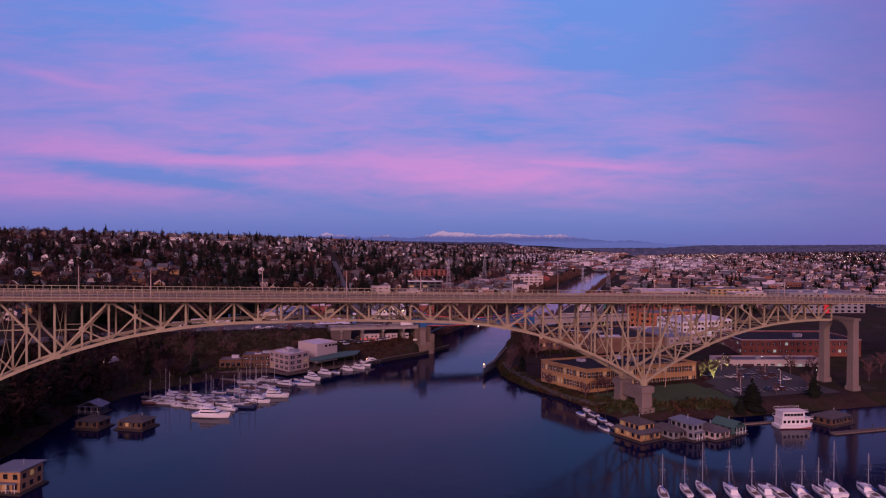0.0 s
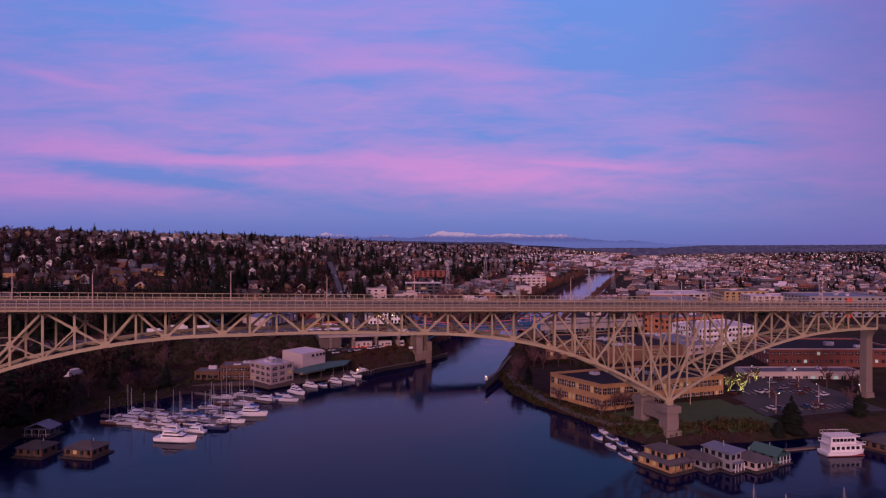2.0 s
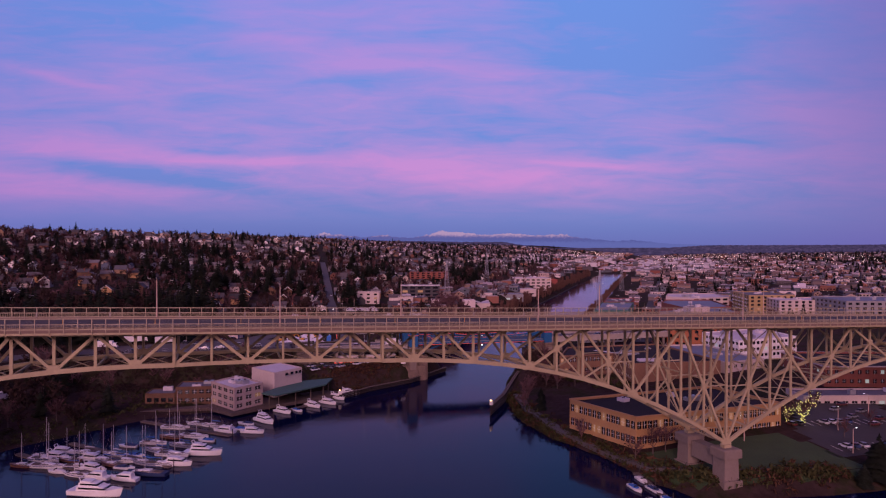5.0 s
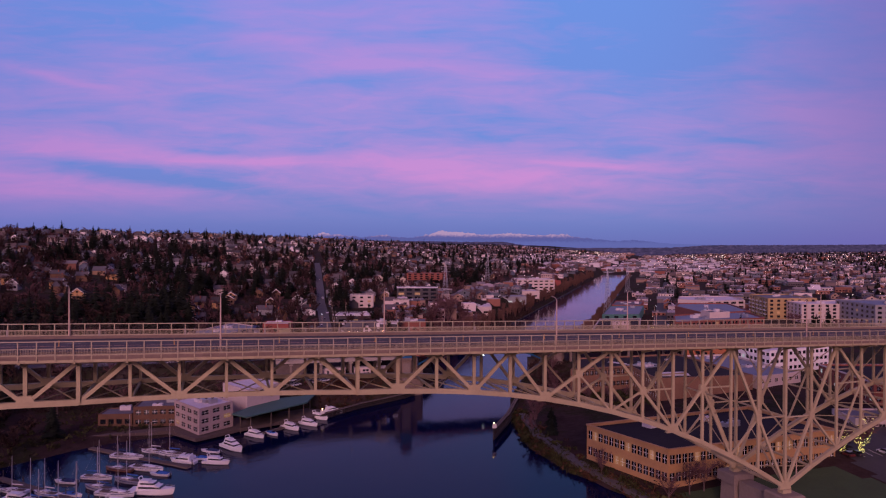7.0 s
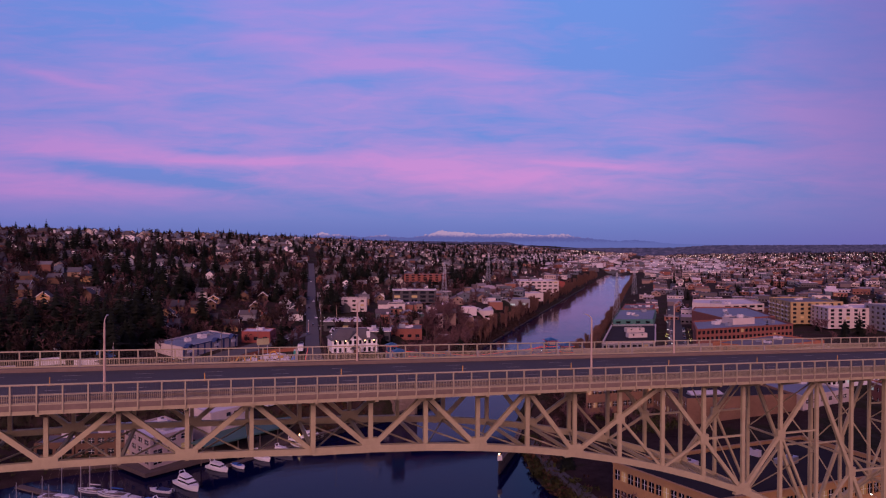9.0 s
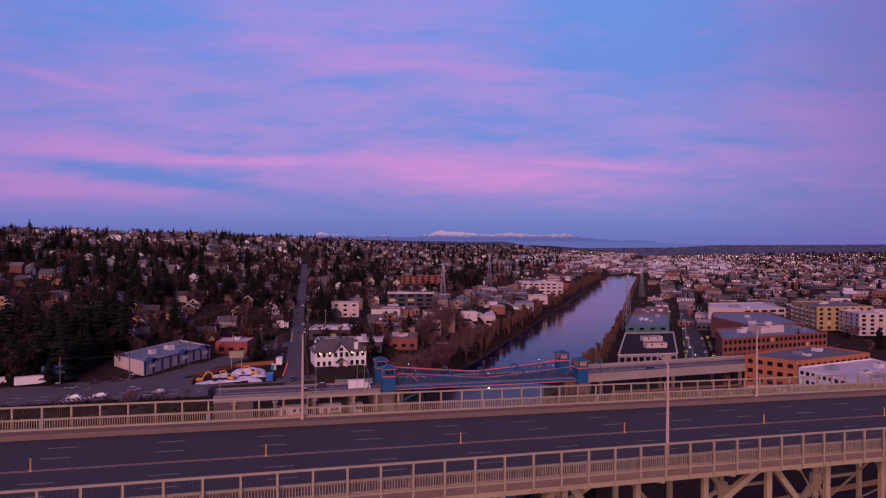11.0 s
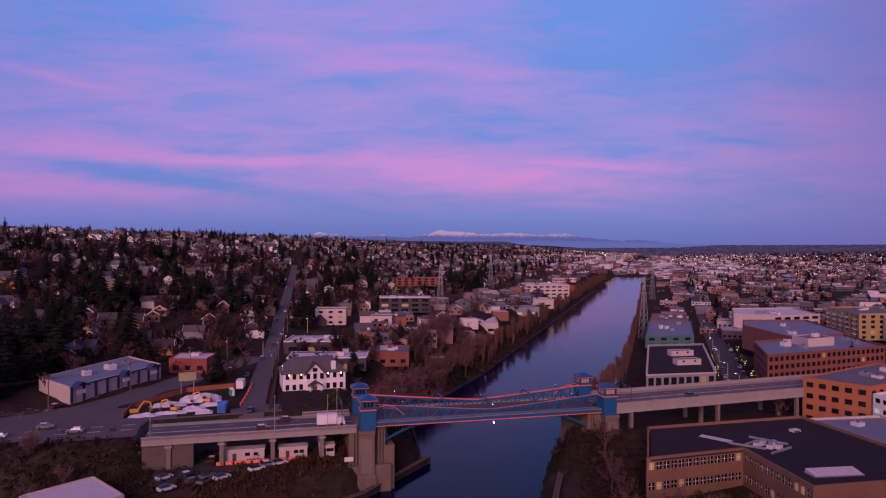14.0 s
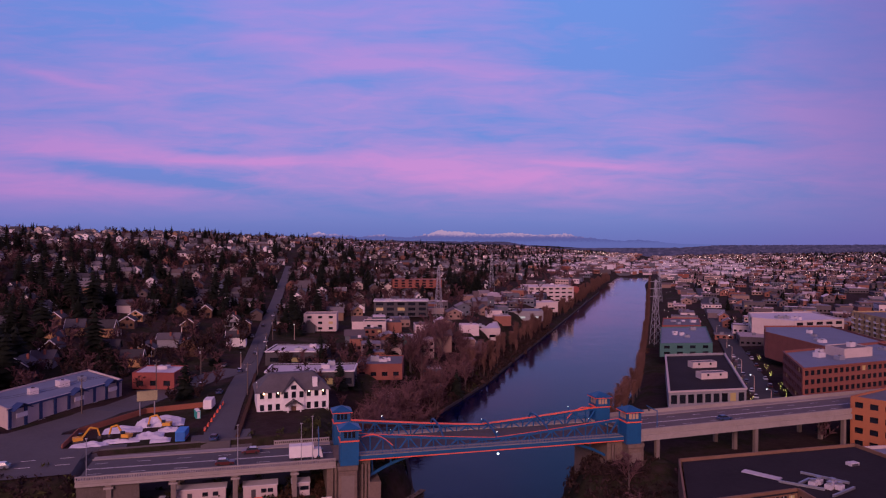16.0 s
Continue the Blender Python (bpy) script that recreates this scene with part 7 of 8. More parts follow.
# scrub on the shores: small ragged tufts
def scrub(name, label, line, width, count, mat, size, seed, lift=0.0):
    g = np.random.default_rng(seed)
    vs, ts = [], []
    segs = list(zip(line, line[1:]))
    lens = np.array([math.hypot(b[0] - a[0], b[1] - a[1]) for a, b in segs])
    for _ in range(count):
        (xa, ya), (xb, yb) = segs[g.choice(len(segs), p=lens / lens.sum())]
        t = g.random()
        x, y = xa + t * (xb - xa) + g.normal() * width, ya + t * (yb - ya) + g.normal() * width
        z = gz(x, y)
        if z < 0.1:
            continue
        q = size * (0.5 + g.random())
        for _ in range(14):
            c = np.array([x, y, z + q * 0.35]) + g.normal(size=3) * q * (0.42, 0.42, 0.28)
            d1, d2 = g.normal(size=3) * q * 0.24, g.normal(size=3) * q * 0.24
            n = len(vs)
            vs += [c - d1, c + d1, c + d2]
            ts.append((n, n + 1, n + 2))
    tagged(new(name, soup(name, np.array(vs), np.array(ts), [mat])), label, "shrubs", kind="stuff")


north_line = [(112, 126), (104, 104), (99.5, 84), (101, 63), (107, 37), (110, 14), (120, 2), (160, -5)]
scrub("shore_scrub", "dull green bramble scrub along the north shore", north_line, 2.2, 700, BUSH, 1.5, 3)
scrub("rust_scrub", "rusty winter shrubs along the north shore", north_line, 2.6, 420, RUST_BUSH, 1.3, 4)
scrub("slope_scrub", "dark brush on the wooded south slope", [(-110, 30), (-90, 100), (-45, 150), (0, 168), (40, 170), (90, 205), (118, 270), (170, 340)], 9, 1600, BUSH, 1.1, 5)
scrub("bank_scrub", "reddish brush on the canal banks", [(150, 214), (235, 300), (330, 430)], 3, 500, RUST_BUSH, 1.6, 6)
scrub("bank_brush", "brown brush on the canal banks", [(104, 235), (125, 275), (170, 330), (300, 500)], 7, 900, BRUSH, 2.2, 7)

scrub("bank_brush", "brown winter brush on the bank below the road", [(-90, 172), (-30, 174), (20, 172)], 6.5, 2200, BRUSH, 0.9, 8)
scrub("lot_brush", "rusty brush on the bank below the yard", [(36, 158), (60, 171), (82, 190)], 2.5, 900, RUST_BUSH, 0.8, 9)
scrub("pier_brush", "reddish brush and grass beside the north pier", [(150, 196), (146, 168), (138, 140), (128, 126)], 5, 1100, BRUSH, 1.1, 10)

# ---- boats ----
def hull_rings(length, beam, free, stern=0.8, sheer=0.35, rake=0.12):
    """Rings of a hull from stern to bow, the keel under water."""
    rings = []
    for i in range(9):
        t = i / 8
        half = beam / 2 * (stern + (1 - stern) * math.sin(min(t / 0.45, 1) * math.pi / 2)) * (1 - max(0, (t - 0.45) / 0.55) ** 2.1)
        half = max(half, 0.04)
        top = free * (1 + sheer * t * t)
        x = -length / 2 + length * t
        xb = x - rake * length * max(0, t - 0.6)
        rings.append([(xb, -half * 0.55, -0.35), (xb, half * 0.55, -0.35), (x * 0.5 + xb * 0.5, half * 0.94, free * 0.3), (x, half, top), (x, -half, top), (x * 0.5 + xb * 0.5, -half * 0.94, free * 0.3)])
    return rings


def sailing_boat(length, mast, cover, hull_mat=GELCOAT, label="white sailing boat with bare mast and covered boom, moored"):
    b = thing("sailing_boat", label, "sailboat", "moored boats")
    part("hull", Shape().loft(hull_rings(length, length * 0.29, length * 0.09)), hull_mat, b)
    f = length * 0.09
    part("stripe", Shape().loft([[(x, y * 1.012, z - 0.16) if z > f * 0.9 else (x, y * 1.012, z) for x, y, z in (r[3], r[4])] + [(x, y * 1.012, z - 0.3) for x, y, z in (r[4], r[3])] for r in hull_rings(length, length * 0.29, f)], cap=False),
         NAVY, b)
    part("cabin", Shape().loft([[(x, -w, f), (x, w, f), (x, w * 0.8, f + h), (x, -w * 0.8, f + h)] for x, w, h in ((-length * 0.1, length * 0.085, 0.55), (length * 0.1, length * 0.08, 0.55), (length * 0.25, length * 0.045, 0.28))]), GELCOAT, b)
    part("window_band", Shape().box(0, 0, f + 0.3, length * 0.2, length * 0.166, 0.16), GLASS, b)
    part("cockpit", Shape().box(-length * 0.28, 0, f + 0.08, length * 0.22, length * 0.15, 0.22), WOOD, b)
    part("deck", Shape().loft([[(x * 0.96, y * 0.8, z + dz) for (x, y, z), dz in ((r[3], -0.05), (r[4], -0.05), (r[4], 0.03), (r[3], 0.03))] for r in hull_rings(length, length * 0.29, f)[1:8]]), TEAK, b)
    part("mast", Shape().tube((length * 0.06, 0, f), (length * 0.06, 0, mast), 0.11, 0.07, 6), MAST, b)
    part("boom", Shape().tube((length * 0.05, 0, f + 1.5), (-length * 0.33, 0, f + 1.45), 0.17, 0.12, 6), cover, b)
    part("spreader", Shape().box(length * 0.06, 0, mast * 0.6, 0.06, 1.7, 0.05), MAST, b)
    rig = Shape()
    for q in ((length * 0.47, 0, f * 1.3), (-length * 0.48, 0, f), (length * 0.03, length * 0.13, f), (length * 0.03, -length * 0.13, f)):
        rig.tube((length * 0.06, 0, mast * 0.97), q, 0.009, 0.009, 3)
    part("rigging", rig, POLE, b)
    return b


def motor_yacht(length, tiers, label="white motor yacht with dark cabin windows, moored", hull_mat=GELCOAT, canvas=None):
    b = thing("motor_yacht", label, "yacht", "moored boats")
    beam, f = length * 0.31, length * 0.105
    part("hull", Shape().loft(hull_rings(length, beam, f, 0.9, 0.5, 0.2)), hull_mat, b)
    part("waterline", Shape().loft([[(x, y * 1.01, 0.06) for x, y, z in (r[0], r[1])] + [(x, y * 1.6, 0.2) for x, y, z in (r[1], r[0])] for r in hull_rings(length, beam, f, 0.9, 0.5, 0.2)], cap=False), NAVY, b)
    z, x0, x1, w = f, -length * 0.33, length * 0.2, beam * 0.78
    for k in range(tiers):
        h = 1.25 if k == 0 else 1.1
        part("deckhouse", Shape().loft([[(x0, -w / 2, z), (x1 + 0.9, -w / 2, z), (x1 + 0.9, w / 2, z), (x0, w / 2, z)], [(x0 + 0.2, -w * 0.44, z + h), (x1 - 0.4, -w * 0.44, z + h), (x1 - 0.4, w * 0.44, z + h), (x0 + 0.2, w * 0.44, z + h)]]), GELCOAT, b)
        part("window_band", Shape().loft([[(x0 + 0.7, -w * 0.49, z + h * 0.42), (x1 + 0.35, -w * 0.49, z + h * 0.42), (x1 + 0.35, w * 0.49, z + h * 0.42), (x0 + 0.7, w * 0.49, z + h * 0.42)],
                                            [(x0 + 0.75, -w * 0.465, z + h * 0.82), (x1 - 0.1, -w * 0.465, z + h * 0.82), (x1 - 0.1, w * 0.465, z + h * 0.82), (x0 + 0.75, w * 0.465, z + h * 0.82)]]), GLASS, b)
        z += h
        x0, x1, w = x0 + length * 0.03, x1 - length * 0.14, w * 0.86
    part("flybridge", Shape().loft([[(x0, -w / 2, z), (x1, -w / 2, z), (x1, w / 2, z), (x0, w / 2, z)], [(x0, -w * 0.47, z + 0.45), (x1 + 0.3, -w * 0.47, z + 0.45), (x1 + 0.3, w * 0.47, z + 0.45), (x0, w * 0.47, z + 0.45)]]), canvas or GELCOAT, b)
    arch = Shape()
    for y in (-w * 0.45, w * 0.45):
        arch.beam((x0 + 0.3, y, z), (x0 - 0.3, y * 0.8, z + 1.3), 0.12, 0.3)
    arch.beam((x0 - 0.3, -w * 0.36, z + 1.3), (x0 - 0.3, w * 0.36, z + 1.3), 0.3, 0.14)
    part("radar_arch", arch, GELCOAT, b)
    rail = Shape()
    top = [(r[3], r[4]) for r in hull_rings(length, beam, f, 0.9, 0.5, 0.2)[4:]]
    for side in (0, 1):
        for a, c in zip(top, top[1:]):
            pa, pc = a[side], c[side]
            rail.tube((pa[0], pa[1] * 0.95, pa[2] + 0.55), (pc[0], pc[1] * 0.95, pc[2] + 0.55), 0.025, 0.025, 4)
            rail.tube((pa[0], pa[1] * 0.95, pa[2]), (pa[0], pa[1] * 0.95, pa[2] + 0.55), 0.02, 0.02, 4)
    part("bow_rail", rail, MAST, b)
    return b


def launch(length, cover, label="small open motor boat with a canvas cover, moored"):
    b = thing("motor_boat", label, "boat", "small boats")
    f = 0.65
    part("hull", Shape().loft(hull_rings(length, length * 0.36, f, 0.9, 0.3, 0.2)), GELCOAT, b)
    part("cover", Shape().loft([[(x, -w, f), (x, w, f), (x, w * 0.6, f + h), (x, -w * 0.6, f + h)] for x, w, h in ((-length * 0.42, length * 0.13, 0.2), (0, length * 0.15, 0.55), (length * 0.2, length * 0.1, 0.15))]), cover, b)
    part("windscreen", Shape().box(length * 0.08, 0, f + 0.5, 0.1, length * 0.24, 0.4), GLASS, b)
    part("outboard", Shape().box(-length * 0.53, 0, f * 0.8, 0.4, 0.35, 0.9), DARK_WALL, b)
    return b


SAIL_KINDS = [sailing_boat(9.5, 11.5, BLUE_CANVAS), sailing_boat(11.5, 14.0, NAVY), sailing_boat(8.5, 10.0, TRIM), sailing_boat(12.5, 15.0, NAVY, NAVY, "dark blue hulled sailing boat with covered boom, moored")]
FADED = material("faded_hull", (0.30, 0.30, 0.36), 0.5, vary=0.15, stain=0.3)
VARNISH = material("varnished_hull", (0.22, 0.10, 0.05), 0.4, vary=0.2)
SAIL_KINDS += [sailing_boat(10.0, 12.0, BLUE_CANVAS, FADED, "grey-hulled sailing boat with a blue boom cover, moored"),
               sailing_boat(9.0, 10.5, NAVY, VARNISH, "varnished wooden sailing boat with a dark cover, moored")]
YACHT_KINDS = [motor_yacht(14, 2), motor_yacht(11, 1), motor_yacht(17, 2, "large cream motor yacht with two decks, moored")]
LAUNCH_KINDS = [launch(6.5, BLUE_CANVAS), launch(6.0, TRIM), launch(7.0, NAVY)]
used = set()


SHIFT = [2.0, -6.0]                        # how the south marina lies off its quay


def berth(kind, x, y, deg):
    m = pose(x + SHIFT[0], y + SHIFT[1], 0, 0, 0, deg)
    if kind.name.startswith("motor_yacht"):
        m = m @ Matrix.Scale(0.9, 4)
    if kind.name not in used:
        used.add(kind.name)
        kind.matrix_basis = m
        return kind
    return copy_thing(kind, m)


# south marina
r = random.Random(4)
berth(YACHT_KINDS[2], -47.5, 55.5, -25)
berth(YACHT_KINDS[0], -20.5, 84.5, -22)
berth(SAIL_KINDS[3], -36, 69, 155)
berth(YACHT_KINDS[1], -28, 76, -28)
berth(YACHT_KINDS[1], -42, 66, 152)
berth(YACHT_KINDS[1], -50, 70, 150)
for i, (x, y) in enumerate(((-33, 77), (-38, 80), (-43, 77), (-47, 81), (-52, 78), (-56, 74), (-57, 82), (-62, 79), (-66, 85), (-61, 90), (-54, 89), (-48, 92), (-41, 89), (-35, 92), (-68, 92), (-73, 88), (-64, 99), (-45, 101), (-37, 102),
                           (-28, 96), (-24, 106), (-32, 108), (-70, 98), (-57, 97), (-44, 84), (-50, 86), (-30, 86), (-20, 100), (-65, 94))):
    sort = LAUNCH_KINDS[i % 3] if i % 5 == 2 else YACHT_KINDS[1] if i % 6 == 4 else SAIL_KINDS[(0, 4, 1, 5, 4, 2)[i % 6]]
    berth(sort, x, y, (150 if i % 2 else -30) + r.uniform(-8, 8))
berth(YACHT_KINDS[0], 1, 120, -58)
berth(YACHT_KINDS[1], -14, 110, 150)
berth(SAIL_KINDS[0], -18, 119, 150)
berth(SAIL_KINDS[2], -24, 124, 152)
berth(SAIL_KINDS[1], -31, 120, -30)
berth(YACHT_KINDS[1], 9, 133, -50)
berth(YACHT_KINDS[1], 34, 151, -50)
berth(YACHT_KINDS[1], -4, 106, -28)
berth(LAUNCH_KINDS[0], -9, 112, 160)
berth(LAUNCH_KINDS[1], -13, 115, 155)
berth(LAUNCH_KINDS[2], -6, 119, 150)
berth(YACHT_KINDS[1], 22, 139.5, -55)
berth(YACHT_KINDS[1], 29, 143, -50)
berth(YACHT_KINDS[0], 40.5, 156, 20)
berth(LAUNCH_KINDS[0], 15, 134, -60)
SHIFT[:] = [0.0, 0.0]
# north pontoon and the sailing boats moored in the open
for i in range(5):
    f = i / 4
    berth(LAUNCH_KINDS[(i + 1) % 3], 104.2 - 4.6 * f, 14 - 32 * f, -96 + 6 * (i % 2))
for i in range(3):
    berth(LAUNCH_KINDS[i % 3], 98.6 - 2.6 * i / 2, 9 - 11 * i, -92)
for i in range(13):
    x, y = 76 + i * 6.2 + r.uniform(-1, 1), -76 - i * 1.75 + r.uniform(-3, 2)
    berth(SAIL_KINDS[(i * 5) % 3], x, y, 70 + r.uniform(-8, 8))
for i in range(5):
    berth(YACHT_KINDS[1], 94 + i * 9.5, -82 - i * 2.4, 66 + r.uniform(-6, 6))


def pontoon(a, b, width, label):
    p = thing("pontoon", label, "dock")
    (xa, ya), (xb, yb) = a, b
    part("deck", Shape().beam((xa, ya, 0.5), (xb, yb, 0.5), width, 0.14), WOOD, p)
    part("float", Shape().beam((xa, ya, 0.1), (xb, yb, 0.1), width * 0.8, 0.6), CONCRETE, p)
    n = max(2, int(math.hypot(xb - xa, yb - ya) / 9))
    ux, uy = (xb - xa) / math.hypot(xb - xa, yb - ya), (yb - ya) / math.hypot(xb - xa, yb - ya)
    for i in range(n + 1):
        x, y = xa + (xb - xa) * i / n - uy * (width / 2 + 0.2), ya + (yb - ya) * i / n + ux * (width / 2 + 0.2)
        part("pile", Shape().tube((x, y, -2.4), (x, y, 2.3), 0.17, 0.15, 7), TIMBER, p)


pontoon((106, 20), (98, -23), 2.0, "narrow plank pontoon with small boats alongside")
pontoon((-62, 104), (-28, 68), 2.0, "plank pontoon between moored sailing boats")
pontoon((-76, 96), (-48, 66), 2.0, "plank pontoon between moored sailing boats")
pontoon((-42, 128), (-10, 98), 2.0, "plank pontoon between moored sailing boats")
pontoon((12, 128), (38, 148), 1.8, "plank pontoon below the boat shed")
pontoon((174, -43.5), (215, -45), 2.6, "pale concrete pontoon on open water")
pontoon((108, -20.5), (198, -25.5), 1.4, "plank walkway behind the houseboats")


# ---- houseboats ----
def houseboat(x, y, deg, w, d, storeys, wall, roof, label, hip=True, lit=0.3, deck=1.2, flat=False):
    """A float home: raft, walls with windows on four sides, porch, balcony, hipped roof."""
    h = thing("houseboat", label, "houseboat", "houseboats", pose(x, y, 0, 0, 0, deg))
    rr = random.Random(int(x * 3 + y))
    part("raft", Shape().box(0, 0, 0.1, w + 2 * deck, d + 2 * deck, 0.7), TIMBER, h)
    z = 0.6
    ww, dd = w, d
    for k in range(storeys):
        hh = 2.7
        body = part("storey", Shape().box(0, 0.25 * k, z + hh / 2, ww, dd, hh), wall, h)
        for side in range(4):
            ln, off = (ww, dd / 2) if side % 2 == 0 else (dd, ww / 2)
            n = max(1, int(ln / 2.4))
            for i in range(n):
                a = -ln / 2 + (i + 0.5) * ln / n
                px, py = turned(a, -off - 0.03, side * math.pi / 2)
                win = part("window", Shape().box(0, 0, 0, 1.3, 0.1, 1.4), LIT if rr.random() < lit * (0.5 if k else 1) else GLASS, body, at=pose(px, py + 0.25 * k, z + 1.45, 0, 0, side * 90))
        z += hh
        if k < storeys - 1 and not flat:
            part("skirt_roof", Shape().loft([[(-ww / 2 - 0.9, -dd / 2 - 0.9, z - 0.25), (ww / 2 + 0.9, -dd / 2 - 0.9, z - 0.25), (ww / 2 + 0.9, dd / 2 + 0.9, z - 0.25), (-ww / 2 - 0.9, dd / 2 + 0.9, z - 0.25)],
                                             [(-ww / 2 + 0.9, -dd / 2 + 1.2, z + 0.75), (ww / 2 - 0.9, -dd / 2 + 1.2, z + 0.75), (ww / 2 - 0.9, dd / 2 - 0.9, z + 0.75), (-ww / 2 + 0.9, dd / 2 - 0.9, z + 0.75)]]), roof, h)
            ww, dd = ww - 2.2, dd - 3.4
    if flat:
        part("roof", Shape().loft([[(-ww / 2 - 0.8, -dd / 2 - 0.8, z + e), (ww / 2 + 0.8, -dd / 2 - 0.8, z + e + 0.5), (ww / 2 + 0.8, dd / 2 + 0.8, z + e + 0.5), (-ww / 2 - 0.8, dd / 2 + 0.8, z + e)] for e in (0.0, 0.3)]), roof, h)
    elif hip:
        inset = min(ww, dd) / 2 - 0.3
        part("roof", Shape().loft([[(-ww / 2 - 0.7, -dd / 2 - 0.5, z - 0.1), (ww / 2 + 0.7, -dd / 2 - 0.5, z - 0.1), (ww / 2 + 0.7, dd / 2 + 0.9, z - 0.1), (-ww / 2 - 0.7, dd / 2 + 0.9, z - 0.1)],
                                   [(-ww / 2 + inset, -dd / 2 + inset, z + 1.5), (ww / 2 - inset, -dd / 2 + inset, z + 1.5), (ww / 2 - inset, dd / 2 - inset + 0.3, z + 1.5), (-ww / 2 + inset, dd / 2 - inset + 0.3, z + 1.5)]]), roof, h)
    else:
        part("roof", Shape().gable(0, 0.25 * (storeys - 1), z - 0.05, ww, dd, 1.7, 0.6, 0.2), roof, h)
    part("porch_roof", Shape().box(0, -d / 2 - deck * 0.5, 3.2, w * 0.9, deck * 1.3, 0.16), roof, h)
    for a in (-0.42, -0.14, 0.14, 0.42):
        part("porch_post", Shape().box(a * w, -d / 2 - deck * 0.95, 1.9, 0.14, 0.14, 2.6), WOOD if hip else TRIM, h)
    rail = Shape()
    rail.box(0, -d / 2 - deck * 0.98, 1.5, w + deck, 0.07, 0.08)
    for i in range(int(w)):
        rail.box(-w / 2 + i + 0.5, -d / 2 - deck * 0.98, 1.05, 0.06, 0.06, 0.9)
    part("deck_rail", rail, WOOD if hip else TRIM, h)
    part("door", Shape().box(0.9, -d / 2 - 0.02, 1.65, 1.0, 0.12, 2.1), DARK_WALL, h)
    part("flue", Shape().tube((ww * 0.2, 0.5, z + 0.4), (ww * 0.2, 0.5, z + 2.3), 0.16, 0.16, 7), METAL, h)


houseboat(102, -25, 12, 9.5, 13, 2, TAN_WALL, SHINGLE, "two-storey tan houseboat with dark hipped roofs and lit porch", lit=0.2)
houseboat(113, -28, 12, 5.5, 10, 1, GREY_WALL, SHINGLE, "small grey single-storey houseboat with a hipped roof", lit=0.05)
houseboat(119, -31, 12, 5.0, 10, 2, GREY_WALL, ROOF_BLUE, "narrow two-storey houseboat with white posts and balcony", False, lit=0.0, flat=True)
houseboat(128, -31.5, 12, 8.0, 12, 1, CREAM_WALL, SHINGLE, "cream houseboat with a dark hipped roof", lit=0.05)
houseboat(138.5, -29.5, 12, 6.0, 9, 1, GREEN_WALL, ROOF_GREEN, "dark houseboat with a green metal roof", False, lit=0.0)
houseboat(187, -31, 12, 13, 8, 1, BROWN_WALL, SHINGLE, "long brown houseboat with a wide dark roof", lit=0.05)
houseboat(-72.5, 42, -30, 10, 8, 1, BROWN_WALL, SHINGLE, "brown shingled houseboat with lit windows", lit=0.25)
houseboat(-88, 47, -28, 9, 7, 1, BROWN_WALL, SHINGLE, "old brown houseboat under the trees", lit=0.1)
houseboat(-92, 72, -20, 9, 6, 1, DARK_WALL, ROOF_BLUE, "dark boat shed with a pale metal roof", False, lit=0.0)
houseboat(-97.5, -17, -25, 9, 9, 2, TAN_WALL, ROOF_BLUE, "tan two-storey houseboat with a flat grey roof", False, lit=0.1, flat=True)


def party_boat(x, y, deg):
    b = thing("passenger_boat", "white two-deck passenger boat with railings, moored", "boat", at=pose(x, y, 0, 0, 0, deg))
    part("hull", Shape().loft(hull_rings(15, 6.2, 1.3, 0.95, 0.2, 0.1)), GELCOAT, b)
    part("boot_stripe", Shape().box(-1, 0, 0.25, 13, 5.7, 0.3), RED_WALL, b)
    for k, (z, w, x0, x1) in enumerate(((1.4, 5.2, -6.6, 4.6), (4.0, 4.8, -6.2, 2.6))):
        deckhouse = part("deckhouse", Shape().box((x0 + x1) / 2, 0, z + 1.2, x1 - x0, w, 2.4), WHITE_WALL, b)
        for i in range(6):
            for sy in (-1, 1):
                part("window", Shape().box(x0 + 1 + i * (x1 - x0 - 1.4) / 5.6, sy * (w / 2 + 0.02), z + 1.4, 1.1, 0.1, 1.0), GLASS, deckhouse)
        part("deck", Shape().box((x0 + x1) / 2 + 0.4, 0, z + 2.5, x1 - x0 + 1.6, w + 0.9, 0.16), WHITE_WALL, b)
        rail = Shape()
        for sy in (-1, 1):
            rail.box((x0 + x1) / 2 + 0.4, sy * (w / 2 + 0.4), z + 3.5, x1 - x0 + 1.6, 0.06, 0.08)
            for i in range(12):
                rail.box(x0 - 0.4 + i * (x1 - x0 + 1.4) / 11, sy * (w / 2 + 0.4), z + 3.05, 0.05, 0.05, 0.9)
        part("railing", rail, TRIM, b)


party_boat(168, -31.5, -12)


